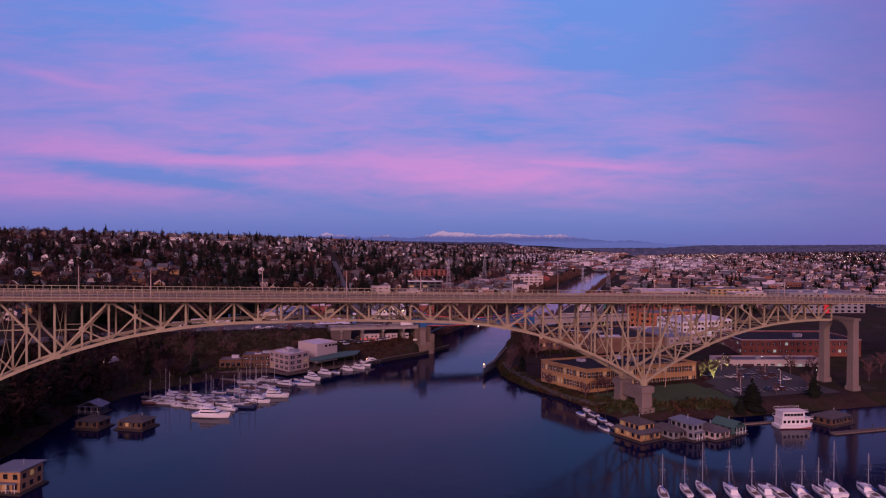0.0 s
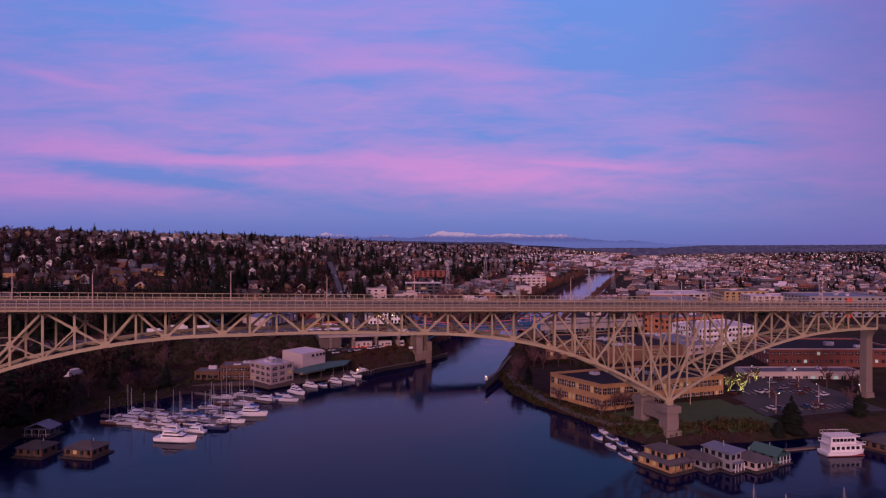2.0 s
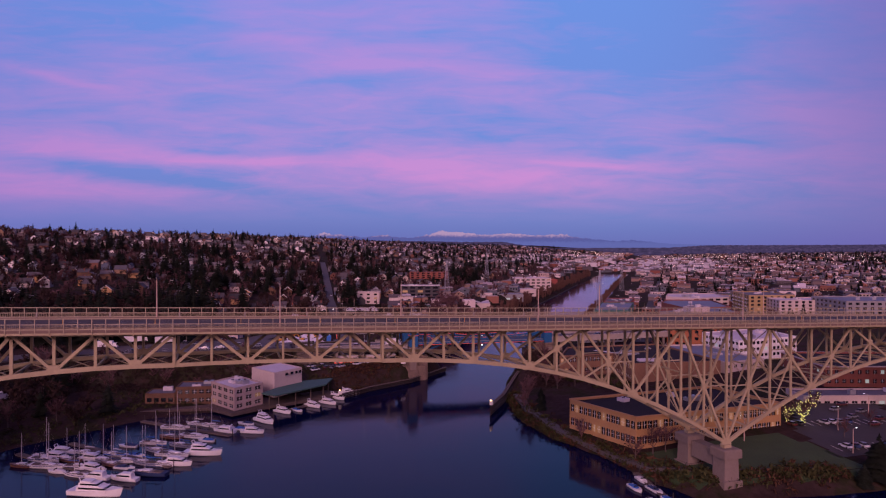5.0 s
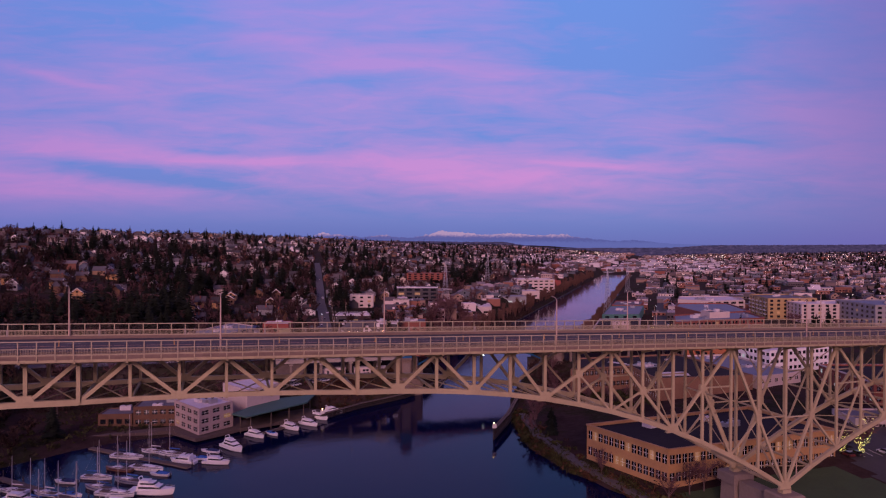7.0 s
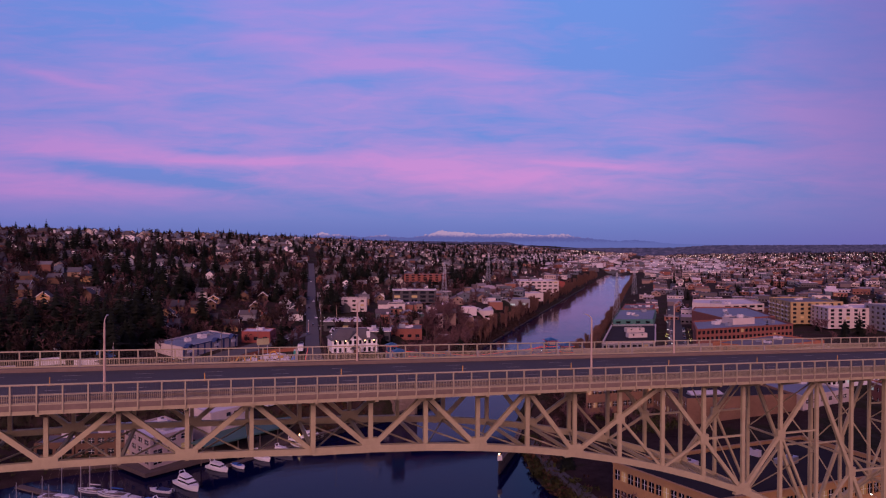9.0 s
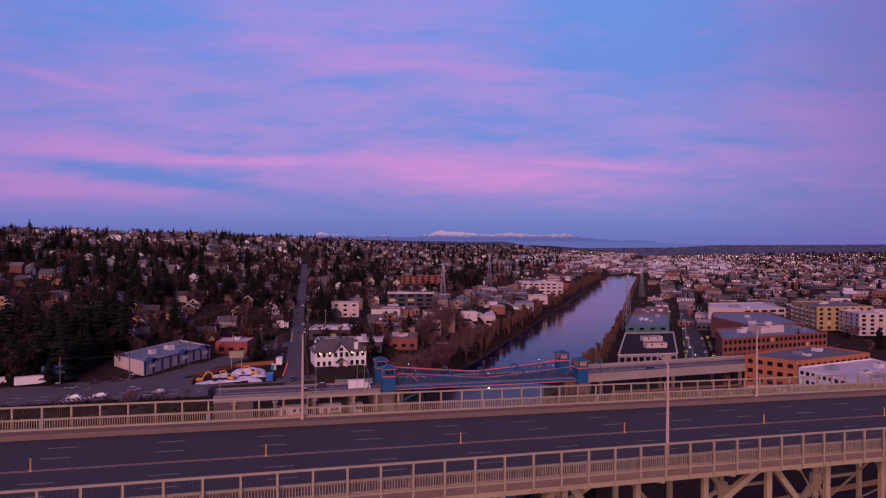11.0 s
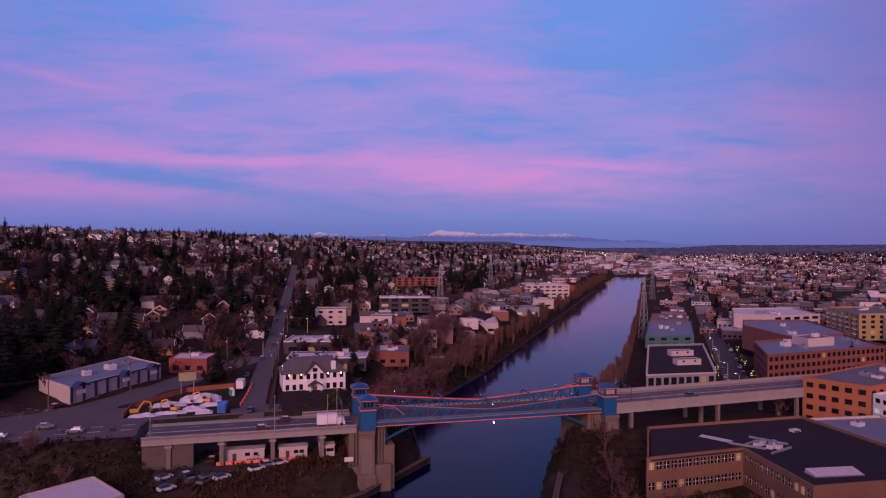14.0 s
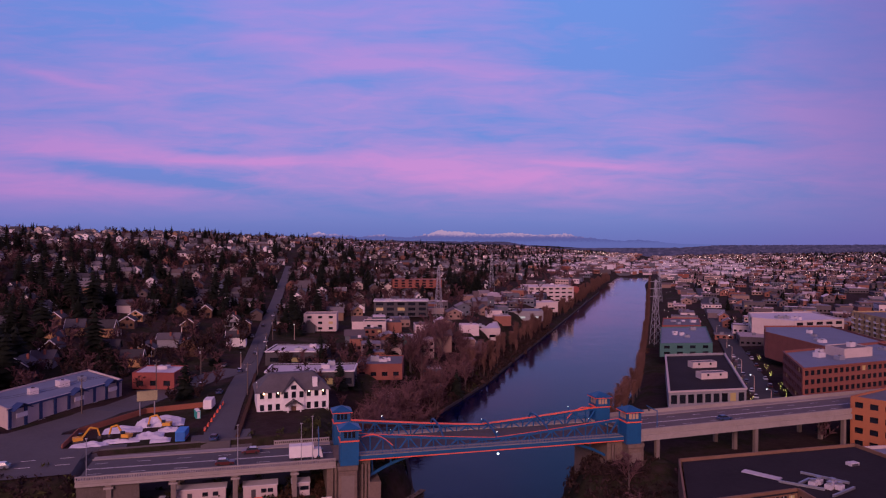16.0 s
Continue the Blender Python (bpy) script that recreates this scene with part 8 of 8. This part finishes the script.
# ---- cars, lorries, site plant ----
def car(label="parked car with dark windows"):
    c = thing("car", label, "car", "parked cars")
    body = [[(-2.15, s * 0.86, z) for s, z in ((-1, 0.35), (1, 0.35), (1, 0.82), (-1, 0.82))], [(-1.9, s * 0.9, z) for s, z in ((-1, 0.28), (1, 0.28), (1, 0.95), (-1, 0.95))],
            [(1.2, s * 0.9, z) for s, z in ((-1, 0.28), (1, 0.28), (1, 0.92), (-1, 0.92))], [(2.1, s * 0.82, z) for s, z in ((-1, 0.35), (1, 0.35), (1, 0.72), (-1, 0.72))]]
    part("body", Shape().loft(body), CAR_PAINT, c)
    part("cabin", Shape().loft([[(-1.8, -0.84, 0.93), (1.0, -0.84, 0.91), (1.0, 0.84, 0.91), (-1.8, 0.84, 0.93)], [(-1.35, -0.66, 1.45), (0.25, -0.66, 1.45), (0.25, 0.66, 1.45), (-1.35, 0.66, 1.45)]]), GLASS, c)
    part("roof", Shape().box(-0.55, 0, 1.47, 1.6, 1.3, 0.06), CAR_PAINT, c)
    for x in (-1.35, 1.3):
        for s in (-1, 1):
            part("wheel", Shape().tube((x, s * 0.72, 0.33), (x, s * 0.92, 0.33), 0.33, 0.33, 12), RUBBER, c)
    for s in (-0.6, 0.6):
        part("headlight", Shape().box(2.07, s, 0.62, 0.08, 0.35, 0.14), TRIM, c)
        part("tail_light", Shape().box(-2.13, s, 0.72, 0.08, 0.3, 0.14), RED_WALL, c)
    return c


CAR = car()
first = True


def park(x, y, deg, z=None):
    global first
    m = pose(x, y, (gz(x, y) + 0.25) if z is None else z, 0, 0, deg)
    if first:
        first = False
        CAR.matrix_basis = m
        return CAR
    return copy_thing(CAR, m)


r = random.Random(9)
for x, y, a in ((29, 164, 30), (35, 166, 30), (37.4, 165.5, 60), (50, 171, 20), (53, 173.5, 20), (56, 174, 15), (38, 169, 35), (41.5, 167, 35), (39, 182, 80), (33, 182, 80), (28, 171, 40), (33.5, 171, 35)):
    park(x, y, a + r.uniform(-4, 4))
for x, y, a in ((-21, 192.5, 170), (-13.6, 193.5, 172), (4.3, 193, 175), (-7, 227, 60), (-25, 210, 10), (-12.4, 221, 20), (-4, 200, 0), (-19, 219, 20), (49.7, 203, 80), (-30, 216, 10), (-52, 198, 175)):
    park(x, y, a, gz(x, y) + 0.45)
for i in range(16):
    x, y = 176 + 3.2 * (i % 8) + r.uniform(-0.2, 0.2), (10.2 if i < 8 else 32) - 0.35 * (i % 8)
    if r.random() < 0.75:
        park(x + 1.6, y, 85)
for i in range(8):
    park(208 + r.uniform(-1, 1) + i % 2 * 8, 16 + i * 4.2, 5 + r.uniform(-3, 3))
for i in range(16):
    u = 14 + i * 9 + r.uniform(-2, 2)
    side = 4.2 if i % 2 else -4.2
    park(238 + 0.6 * u + side * 0.8, 208 + 0.8 * u - side * 0.6, 53 if i % 2 else 233)
for s, w in ((-30, 5.0), (-24.5, 12.6)):
    park(*loc(s, w)[:2], math.degrees(BA) + (0 if w < 9 else 180), ROAD_Z + 0.01)
for x, y in ((187, 176.3), (262, 188)):
    park(x, y, 0 if y < 180 else 180, 18.71)
for y in (262, 300, 340, 372, 410, 455):
    park(60 + (y - 322) * 0.2 + 3.0, y, 80)
    park(60 + (y - 322) * 0.2 - 3.0, y + 14, 80)


def lorry(x, y, deg, z, long=8.0, label="white box lorry with dark cab windows"):
    t = thing("lorry", label, "truck", "lorries", pose(x, y, z, 0, 0, deg))
    part("box", Shape().box(-0.8, 0, 2.15, long, 2.45, 2.7), WHITE_WALL, t)
    part("cab", Shape().loft([[(long / 2 - 0.7, -1.15, 0.5), (long / 2 + 1.4, -1.15, 0.5), (long / 2 + 1.4, 1.15, 0.5), (long / 2 - 0.7, 1.15, 0.5)], [(long / 2 - 0.7, -1.1, 2.5), (long / 2 + 0.9, -1.1, 2.5), (long / 2 + 0.9, 1.1, 2.5), (long / 2 - 0.7, 1.1, 2.5)]]), WHITE_WALL, t)
    part("windscreen", Shape().box(long / 2 + 1.15, 0, 1.95, 0.3, 2.0, 0.8), GLASS, t)
    part("chassis", Shape().box(0, 0, 0.65, long + 1, 1.2, 0.3), DARK_WALL, t)
    for xx in (-long / 2 + 0.8, -long / 2 + 2.0, long / 2 + 0.3):
        for s in (-1, 1):
            part("wheel", Shape().tube((xx, s * 0.85, 0.5), (xx, s * 1.2, 0.5), 0.5, 0.5, 12), RUBBER, t)


lorry(*loc(-12, 4.8)[:2], math.degrees(BA), ROAD_Z + 0.02, 5.6)
lorry(-66, 210, -8, gz(-66, 210) + 0.5, 7.0)
lorry(-40, 222, 12, gz(-40, 222) + 0.4, 9.0)
lorry(-55, 226, 15, gz(-55, 226) + 0.4, 9.0)
lorry(48.0, 240, 80, gz(48, 240) + 0.2, 5.0, "white site lorry beside the dig")
lorry(-96, 148, 60, gz(-96, 148) + 0.3, 7.0)


def site_cabin(x, y, deg, ln, label="pale site cabin under the approach road"):
    c = thing("site_cabin", label, "cabin", "site cabins", pose(x, y, gz(x, y), 0, 0, deg))
    part("body", Shape().box(0, 0, 1.6, ln, 3.2, 3.0), CREAM_WALL, c)
    part("roof", Shape().box(0, 0, 3.2, ln + 0.4, 3.6, 0.2), ROOF_PALE, c)
    part("door", Shape().box(-ln * 0.2, -1.62, 1.25, 1.0, 0.1, 2.1), DARK_WALL, c)
    for a in (0.1, 0.3):
        part("window", Shape().box(a * ln, -1.62, 1.9, 1.2, 0.1, 0.9), GLASS, c)


site_cabin(47, 181.5, -4, 11)
site_cabin(60, 180, -4, 7.5)
site_cabin(69, 179, -4, 4)


def digger(x, y, deg, label="yellow tracked excavator standing in the dig"):
    d = thing("excavator", label, "excavator", "excavators", pose(x, y, gz(x, y) + 0.2, 0, 0, deg) @ Matrix.Scale(0.72, 4))
    for s in (-1.1, 1.1):
        part("track", Shape().loft([[(xx, s - 0.3, z0), (xx, s + 0.3, z0), (xx, s + 0.3, z1), (xx, s - 0.3, z1)] for xx, z0, z1 in ((-1.9, 0.3, 0.6), (-1.5, 0, 0.9), (1.5, 0, 0.9), (1.9, 0.3, 0.6))]), DARK_WALL, d)
    part("house", Shape().box(-0.3, 0, 1.6, 3.0, 2.5, 1.2), DIGGER, d)
    part("cab", Shape().box(0.8, 0.75, 2.4, 1.3, 0.9, 1.6), GLASS, d)
    pts = [(1.2, 0, 1.8), (3.6, 0, 5.0), (6.0, 0, 4.2), (6.8, 0, 1.4)]
    for n, (p, q) in zip(("boom", "boom", "stick"), zip(pts, pts[1:])):
        part(n, Shape().beam(p, q, 0.4, 0.55), DIGGER, d)
    part("bucket", Shape().box(6.6, 0, 1.0, 1.0, 1.1, 0.9), DARK_WALL, d)


digger(28, 211, 150)
digger(37, 221, 165)
digger(17, 211, 20)


def tarp_heap(x, y, w, d, h, seed):
    """A sheeted heap: a bumpy mound."""
    s = Shape()
    n = 14
    base = gz(x, y)
    for j in range(n + 1):
        for i in range(n + 1):
            u, v = i / n * 2 - 1, j / n * 2 - 1
            k = max(0, 1 - u * u) * max(0, 1 - v * v)
            z = h * k ** 0.6 * (0.65 + 0.7 * noise.noise(Vector((u * 2.2 + seed, v * 2.2, seed)))) 
            s.v.append((x + u * w / 2, y + v * d / 2, base + max(z, 0) + 0.1))
    for j in range(n):
        for i in range(n):
            a = j * (n + 1) + i
            s.f.append((a, a + 1, a + n + 2, a + n + 1))
            s.m.append(0)
    t = part("tarpaulin_heap", s, TARP)
    tagged(t, "heap of earth under crumpled white sheeting", "tarpaulin", "sheeted heaps")


for i, (x, y, w, d, h) in enumerate(((20, 207.5, 9, 5, 1.1), (27, 210, 9, 4, 1.0), (26, 222, 10, 6, 1.2), (35, 227, 13, 8, 2.6), (33.5, 213, 7, 6, 1.2), (38, 218, 6, 4, 1.0), (36.5, 207.5, 5, 4, 0.8))):
    tarp_heap(x, y, w, d, h, i * 3.7)
wall_run("site_fence", [(14, 207), (15, 222), (30, 241), (46, 244)], 16.2, 18.2, 0.25, material("site_boards", (0.28, 0.09, 0.05), 0.85, vary=0.3), "rusty red boards round the construction dig", "fence")
wall_run("street_hedge", [(55.5, 204), (61, 253), (64, 290)], 16.3, 17.8, 1.0, RUST_BUSH, "rusty hedge strip beside the hill street", "hedge")

board = thing("billboard", "pale roadside billboard on posts", "billboard")
part("panel", Shape().box(30.5, 238, 22.6, 5.6, 0.4, 3.0, radians(8)), material("billboard_face", (0.34, 0.30, 0.16), 0.7, vary=0.3), board)
part("frame", Shape().box(30.5, 237.7, 24.2, 6.0, 0.3, 0.2, radians(8)).box(30.5, 237.7, 21.0, 6.0, 0.3, 0.2, radians(8)), DARK_WALL, board)
for dx in (-2, 2):
    part("post", Shape().tube((30.5 + dx, 238.3, 16), (30.5 + dx, 238.3, 21.5), 0.2, 0.2), METAL, board)

# ---- lamps that are lit ----
lit_lamp = street_lamp("street_lamp", "lit white street lamp on a grey pole", 8.0, 1.4, "lit street lamps", LAMP_WHITE)
spots = [(176, 6, 4), (190, 24, 40), (204, 12, 80), (216, 34, 120), (198, 44, 10), (222, 8, 200), (150, 24, 90), (131, 24.5, 90), (240, 214, 150), (262, 246, 150), (286, 280, 150), (312, 316, 150), (338, 350, 330), (366, 392, 330), (62, 236, 90),
         (70, 314, 90), (88, 380, 90), (236, 200, 0), (300, 204, 0), (59, 300, 90)]
for i, (x, y, a) in enumerate(spots):
    m = pose(x, y, gz(x, y), 0, 0, a)
    if i == 0:
        lit_lamp.matrix_basis = m
    else:
        copy_thing(lit_lamp, m)


def fairy_tree(x, y, scale):
    """A small tree wound with yellow lights."""
    t = tree("bare", x, y, scale, pick=2)
    t["label"] = "small tree wrapped in glowing yellow lights"
    g = np.random.default_rng(int(x * 10))
    vs, ts = [], []
    for _ in range(150):
        a, h = g.random() * 6.28, g.random()
        rad = (0.25 + 3.0 * max(0, h - 0.3) * (1.25 - h)) * (0.5 + 0.5 * g.random()) * 3.0
        c = np.array([rad * math.cos(a), rad * math.sin(a), 0.6 + 7.0 * h])
        n = len(vs)
        q = 0.07
        vs += [c + (q, 0, 0), c + (-q, 0, 0), c + (0, q, 0), c + (0, -q, 0), c + (0, 0, q), c + (0, 0, -q)]
        ts += [(n, n + 2, n + 4), (n + 2, n + 1, n + 4), (n + 1, n + 3, n + 4), (n + 3, n, n + 4), (n + 2, n, n + 5), (n + 1, n + 2, n + 5), (n + 3, n + 1, n + 5), (n, n + 3, n + 5)]
    part("string_lights", soup("string_lights", np.array(vs), np.array(ts), [FAIRY]), FAIRY, t, "yellow string lights")


for x, y, s in ((182, 31, 1.2), (178, 34, 0.9), (187, 36, 0.7), (203, 46, 0.8)):
    fairy_tree(x, y, s)
for i in range(9):
    u = 6 + i * 15
    for side in (-7.2, 7.0):
        if (i + (side > 0)) % 3 != 2:
            fairy_tree(240 + 0.6 * u + side * 0.8, 210 + 0.8 * u - side * 0.6, 0.42)
fairy_tree(318, 190, 0.5)
fairy_tree(330, 186, 0.5)

# far lamps, too many to count
r = np.random.default_rng(77)
vs, ts = [], []
for i in range(1100):
    u, v = 120 + 3000 * r.random(), -350 + 1500 * r.random()
    x, y = 190 + 0.59 * u + 0.807 * v, 245 + 0.807 * u - 0.59 * v
    d, _ = shore_distance(np.array([x]), np.array([y]))
    if d[0] < 15 or math.hypot(x - 20, y + 60) > 3300:
        continue
    q = 0.13 + 0.00030 * u
    c = np.array([x, y, gz(x, y) + 8.5])
    n = len(vs)
    vs += [c + (q, 0, 0), c + (-q, 0, 0), c + (0, q, 0), c + (0, -q, 0), c + (0, 0, q), c + (0, 0, -q)]
    ts += [(n, n + 2, n + 4), (n + 2, n + 1, n + 4), (n + 1, n + 3, n + 4), (n + 3, n, n + 4), (n + 2, n, n + 5), (n + 1, n + 2, n + 5), (n + 3, n + 1, n + 5), (n, n + 3, n + 5)]
tagged(new("far_lamps", soup("far_lamps", np.array(vs), np.array(ts), [FAR_LAMP])), "distant lit street lamps of the town", "lamps", kind="stuff")


# ---- power pylon by the canal ----
def pylon(x, y, h, label="slim steel lattice power pylon beside the canal"):
    p = thing("power_pylon", label, "pylon", "pylons", pose(x, y, gz(x, y)))
    legs = [(a, b) for a in (-1, 1) for b in (-1, 1)]
    for a, b in legs:
        part("leg", Shape().beam((a * 2.6, b * 2.6, 0), (a * 0.35, b * 0.35, h), 0.2, 0.2), METAL, p)
    lattice = Shape()
    n = 9
    for i in range(n):
        z0, z1 = h * i / n, h * (i + 1) / n
        r0, r1 = 2.6 - 2.25 * i / n, 2.6 - 2.25 * (i + 1) / n
        for s in range(4):
            (a0, b0), (a1, b1) = ((-1, -1), (1, -1), (1, 1), (-1, 1))[s], ((1, -1), (1, 1), (-1, 1), (-1, -1))[s]
            lattice.beam((a0 * r0, b0 * r0, z0), (a1 * r1, b1 * r1, z1), 0.1, 0.1)
            lattice.beam((a1 * r0, b1 * r0, z0), (a0 * r1, b0 * r1, z1), 0.1, 0.1)
    part("lattice", lattice, METAL, p)
    for z in (h * 0.74, h * 0.86, h * 0.97):
        part("cross_arm", Shape().beam((-4.2, 0, z), (4.2, 0, z), 0.25, 0.3), METAL, p)


for x, y, h in ((318, 392, 42), (520, 668, 42), (196, 470, 36), (330, 700, 40)):
    pylon(x, y, h)
wires = Shape()
for (xa, ya, ha), (xb, yb, hb) in (((318, 392, 42), (520, 668, 42)), ((196, 470, 36), (330, 700, 40)), ((520, 668, 42), (700, 920, 42))):
    for dz in (0.74, 0.86, 0.97):
        for sx in (-4, 4):
            za, zb = gz(xa, ya) + ha * dz, gz(xb, yb) + hb * dz
            pts = [(xa + (xb - xa) * t + sx, ya + (yb - ya) * t, za + (zb - za) * t - 14 * t * (1 - t)) for t in (i / 12 for i in range(13))]
            for p, q in zip(pts, pts[1:]):
                wires.tube(p, q, 0.05, 0.05, 3)
tagged(part("power_lines", wires, DARK_WALL), "thin sagging power lines between the pylons", "cables", kind="stuff")


# ---- small things round the junction ----
def utility_pole(x, y, deg, h=11.0):
    z = gz(x, y)
    u = thing("utility_pole", "wooden utility pole with a crossarm and grey transformer", "utility pole", "utility poles", pose(x, y, z, 0, 0, deg))
    part("shaft", Shape().tube((0, 0, -0.5), (0, 0, h), 0.19, 0.13, 8), WOOD, u)
    part("crossarm", Shape().box(0, 0, h - 0.8, 2.6, 0.14, 0.16), WOOD, u)
    part("transformer", Shape().tube((0.35, 0, h - 2.9), (0.35, 0, h - 1.9), 0.26, 0.26, 8), METAL, u)
    for a in (-1.1, 0.0, 1.1):
        part("insulator", Shape().tube((a, 0, h - 0.72), (a, 0, h - 0.45), 0.06, 0.05, 6), TRIM, u)


def wire_span(name, a, b, sag, label):
    w = Shape()
    pts = [(a[0] + (b[0] - a[0]) * t, a[1] + (b[1] - a[1]) * t, a[2] + (b[2] - a[2]) * t - sag * 4 * t * (1 - t)) for t in (i / 10 for i in range(11))]
    for p, q in zip(pts, pts[1:]):
        w.beam(p, q, 0.05, 0.05)
    tagged(part(name, w, RUBBER), label, "wire", "street wires")


pole_line = [(60, 258), (65, 292), (71, 335), (77, 380), (85, 436)]
store_line = [(-30, 217), (-8, 222), (12, 244), (30, 274), (44, 300)]
for line in (pole_line, store_line):
    for (xa, ya), (xb, yb) in zip(line, line[1:]):
        a = math.degrees(math.atan2(yb - ya, xb - xa)) + 90
        utility_pole(xa, ya, a)
        for k in (-1.1, 1.1):
            dx, dy = turned(k, 0, radians(a))
            wire_span("wire", (xa + dx, ya + dy, gz(xa, ya) + 10.5), (xb + dx, yb + dy, gz(xb, yb) + 10.5), 0.8, "sagging black wire between utility poles")
    utility_pole(*line[-1], 150)


def toilet_cabin(x, y, deg):
    t = thing("toilet_cabin", "green plastic site toilet cabin", "cabin", "", pose(x, y, gz(x, y) + 0.3, 0, 0, deg))
    part("body", Shape().box(0, 0, 1.1, 1.2, 1.2, 2.2), material("toilet_green", (0.03, 0.28, 0.22), 0.6), t)
    part("roof", Shape().loft([[(-0.65, -0.65, 2.2), (0.65, -0.65, 2.2), (0.65, 0.65, 2.2), (-0.65, 0.65, 2.2)], [(-0.4, -0.4, 2.45), (0.4, -0.4, 2.45), (0.4, 0.4, 2.45), (-0.4, 0.4, 2.45)]]), TRIM, t)
    part("door", Shape().box(0, -0.62, 1.05, 0.8, 0.06, 1.9), TRIM, t)


toilet_cabin(44.6, 231, 20)
toilet_cabin(45.0, 229, 20)
skip = thing("site_container", "bright blue steel site container with red stripe", "container", "", pose(41.8, 207, gz(41.8, 207) + 0.3, 0, 0, 80))
part("body", Shape().box(0, 0, 1.25, 5.2, 2.3, 2.5), material("container_blue", (0.03, 0.20, 0.55), 0.5, vary=0.15, stain=0.2), skip)
part("door", Shape().box(-2.64, 0, 1.2, 0.08, 2.0, 2.2), BLUE_CANVAS, skip)
part("stripe", Shape().box(0, -1.17, 0.5, 5.0, 0.06, 0.5), RED_WALL, skip)
part("rib", Shape().box(0, -1.18, 2.3, 5.0, 0.08, 0.12), BLUE_CANVAS, skip)


def barrier(x, y, deg, z):
    b = thing("barrier", "orange and white plastic road barrier", "barrier", "road barriers", pose(x, y, z, 0, 0, deg))
    part("body", Shape().loft([[(-0.9, -0.25, 0), (0.9, -0.25, 0), (0.9, 0.25, 0), (-0.9, 0.25, 0)], [(-0.9, -0.1, 0.85), (0.9, -0.1, 0.85), (0.9, 0.1, 0.85), (-0.9, 0.1, 0.85)]]), ORANGE, b)
    part("band", Shape().box(0, 0, 0.5, 0.6, 0.42, 0.2), TRIM, b)


for i in range(9):
    barrier(41 + i * 2.3, 178.2 - 0.15 * i, -4, gz(41 + i * 2.3, 178) + 0.12)
for i in range(7):
    barrier(47.2 + i * 0.8, 214 + i * 5.2, 82, gz(48, 214 + i * 5) + 0.3)

# a second, blue billboard by the shore road
sign = thing("billboard", "blue roadside billboard on two posts", "billboard", "", pose(-34, 226, gz(-34, 226), 0, 0, 20))
part("panel", Shape().box(0, 0, 5.0, 7.5, 0.35, 3.2), SIGN_BLUE, sign)
part("frame", Shape().box(0, -0.05, 3.3, 7.8, 0.4, 0.2).box(0, -0.05, 6.7, 7.8, 0.4, 0.2), DARK_WALL, sign)
for dx in (-2.4, 2.4):
    part("post", Shape().tube((dx, 0.3, -0.5), (dx, 0.3, 5.5), 0.2, 0.2), METAL, sign)

# trees and low shrubs in the courtyard of the workshop
for x, y, k in ((150, 120, 0.4), (156, 116, 0.5), (147, 112, 0.45), (158, 108, 0.4), (144, 126, 0.35), (152, 104, 0.5)):
    tree("bare", x, y, k)
scrub("court_scrub", "clipped dark green shrubs in the workshop court", [(142, 127), (160, 126), (159, 108), (146, 108)], 2.0, 160, BUSH, 1.3, 12)

# lane marks and arrows on the junction
marks = Shape()
for i in range(11):
    for dy in (0, 5.2):
        x, y = -55 + i * 8.0, 193 + dy + (0.5 if i < 6 else -0.1 * i)
        marks.box(x, y, gz(x, y) + 0.44, 3.0, 0.16, 0.03, 0.02)
for i in range(7):
    x, y = -20 + i * 5.6, 208 + i * 8.0
    marks.box(x, y, gz(x, y) + 0.52, 2.4, 0.15, 0.03, radians(55))
tagged(part("lane_mark", marks, PAINT_LINE), "worn white lane marks on the junction", "road paint", kind="stuff")


def balconies(o, a, b, z0, storeys, rise, count):
    """Slabs with rails along one face of a block."""
    (xa, ya), (xb, yb) = a, b
    ang = math.atan2(yb - ya, xb - xa)
    ln = math.hypot(xb - xa, yb - ya)
    for k in range(1, storeys):
        for i in range(count):
            u = ln * (i + 0.5) / count
            m = pose(xa + math.cos(ang) * u + math.sin(ang) * 0.7, ya + math.sin(ang) * u - math.cos(ang) * 0.7, z0 + k * rise, 0, 0, math.degrees(ang))
            slab_part = part("balcony", Shape().box(0, 0, 0.1, 3.0, 1.4, 0.2).box(0, -0.68, 0.65, 3.0, 0.05, 0.9), TRIM, o, at=m)


for ob in [o for o in bpy.data.objects if o.name.startswith("apartment_block") and o.type == "EMPTY"]:
    if "yellow" in ob["label"]:
        balconies(ob, (419, 336), (400, 296), 12, 5, 3.0, 5)
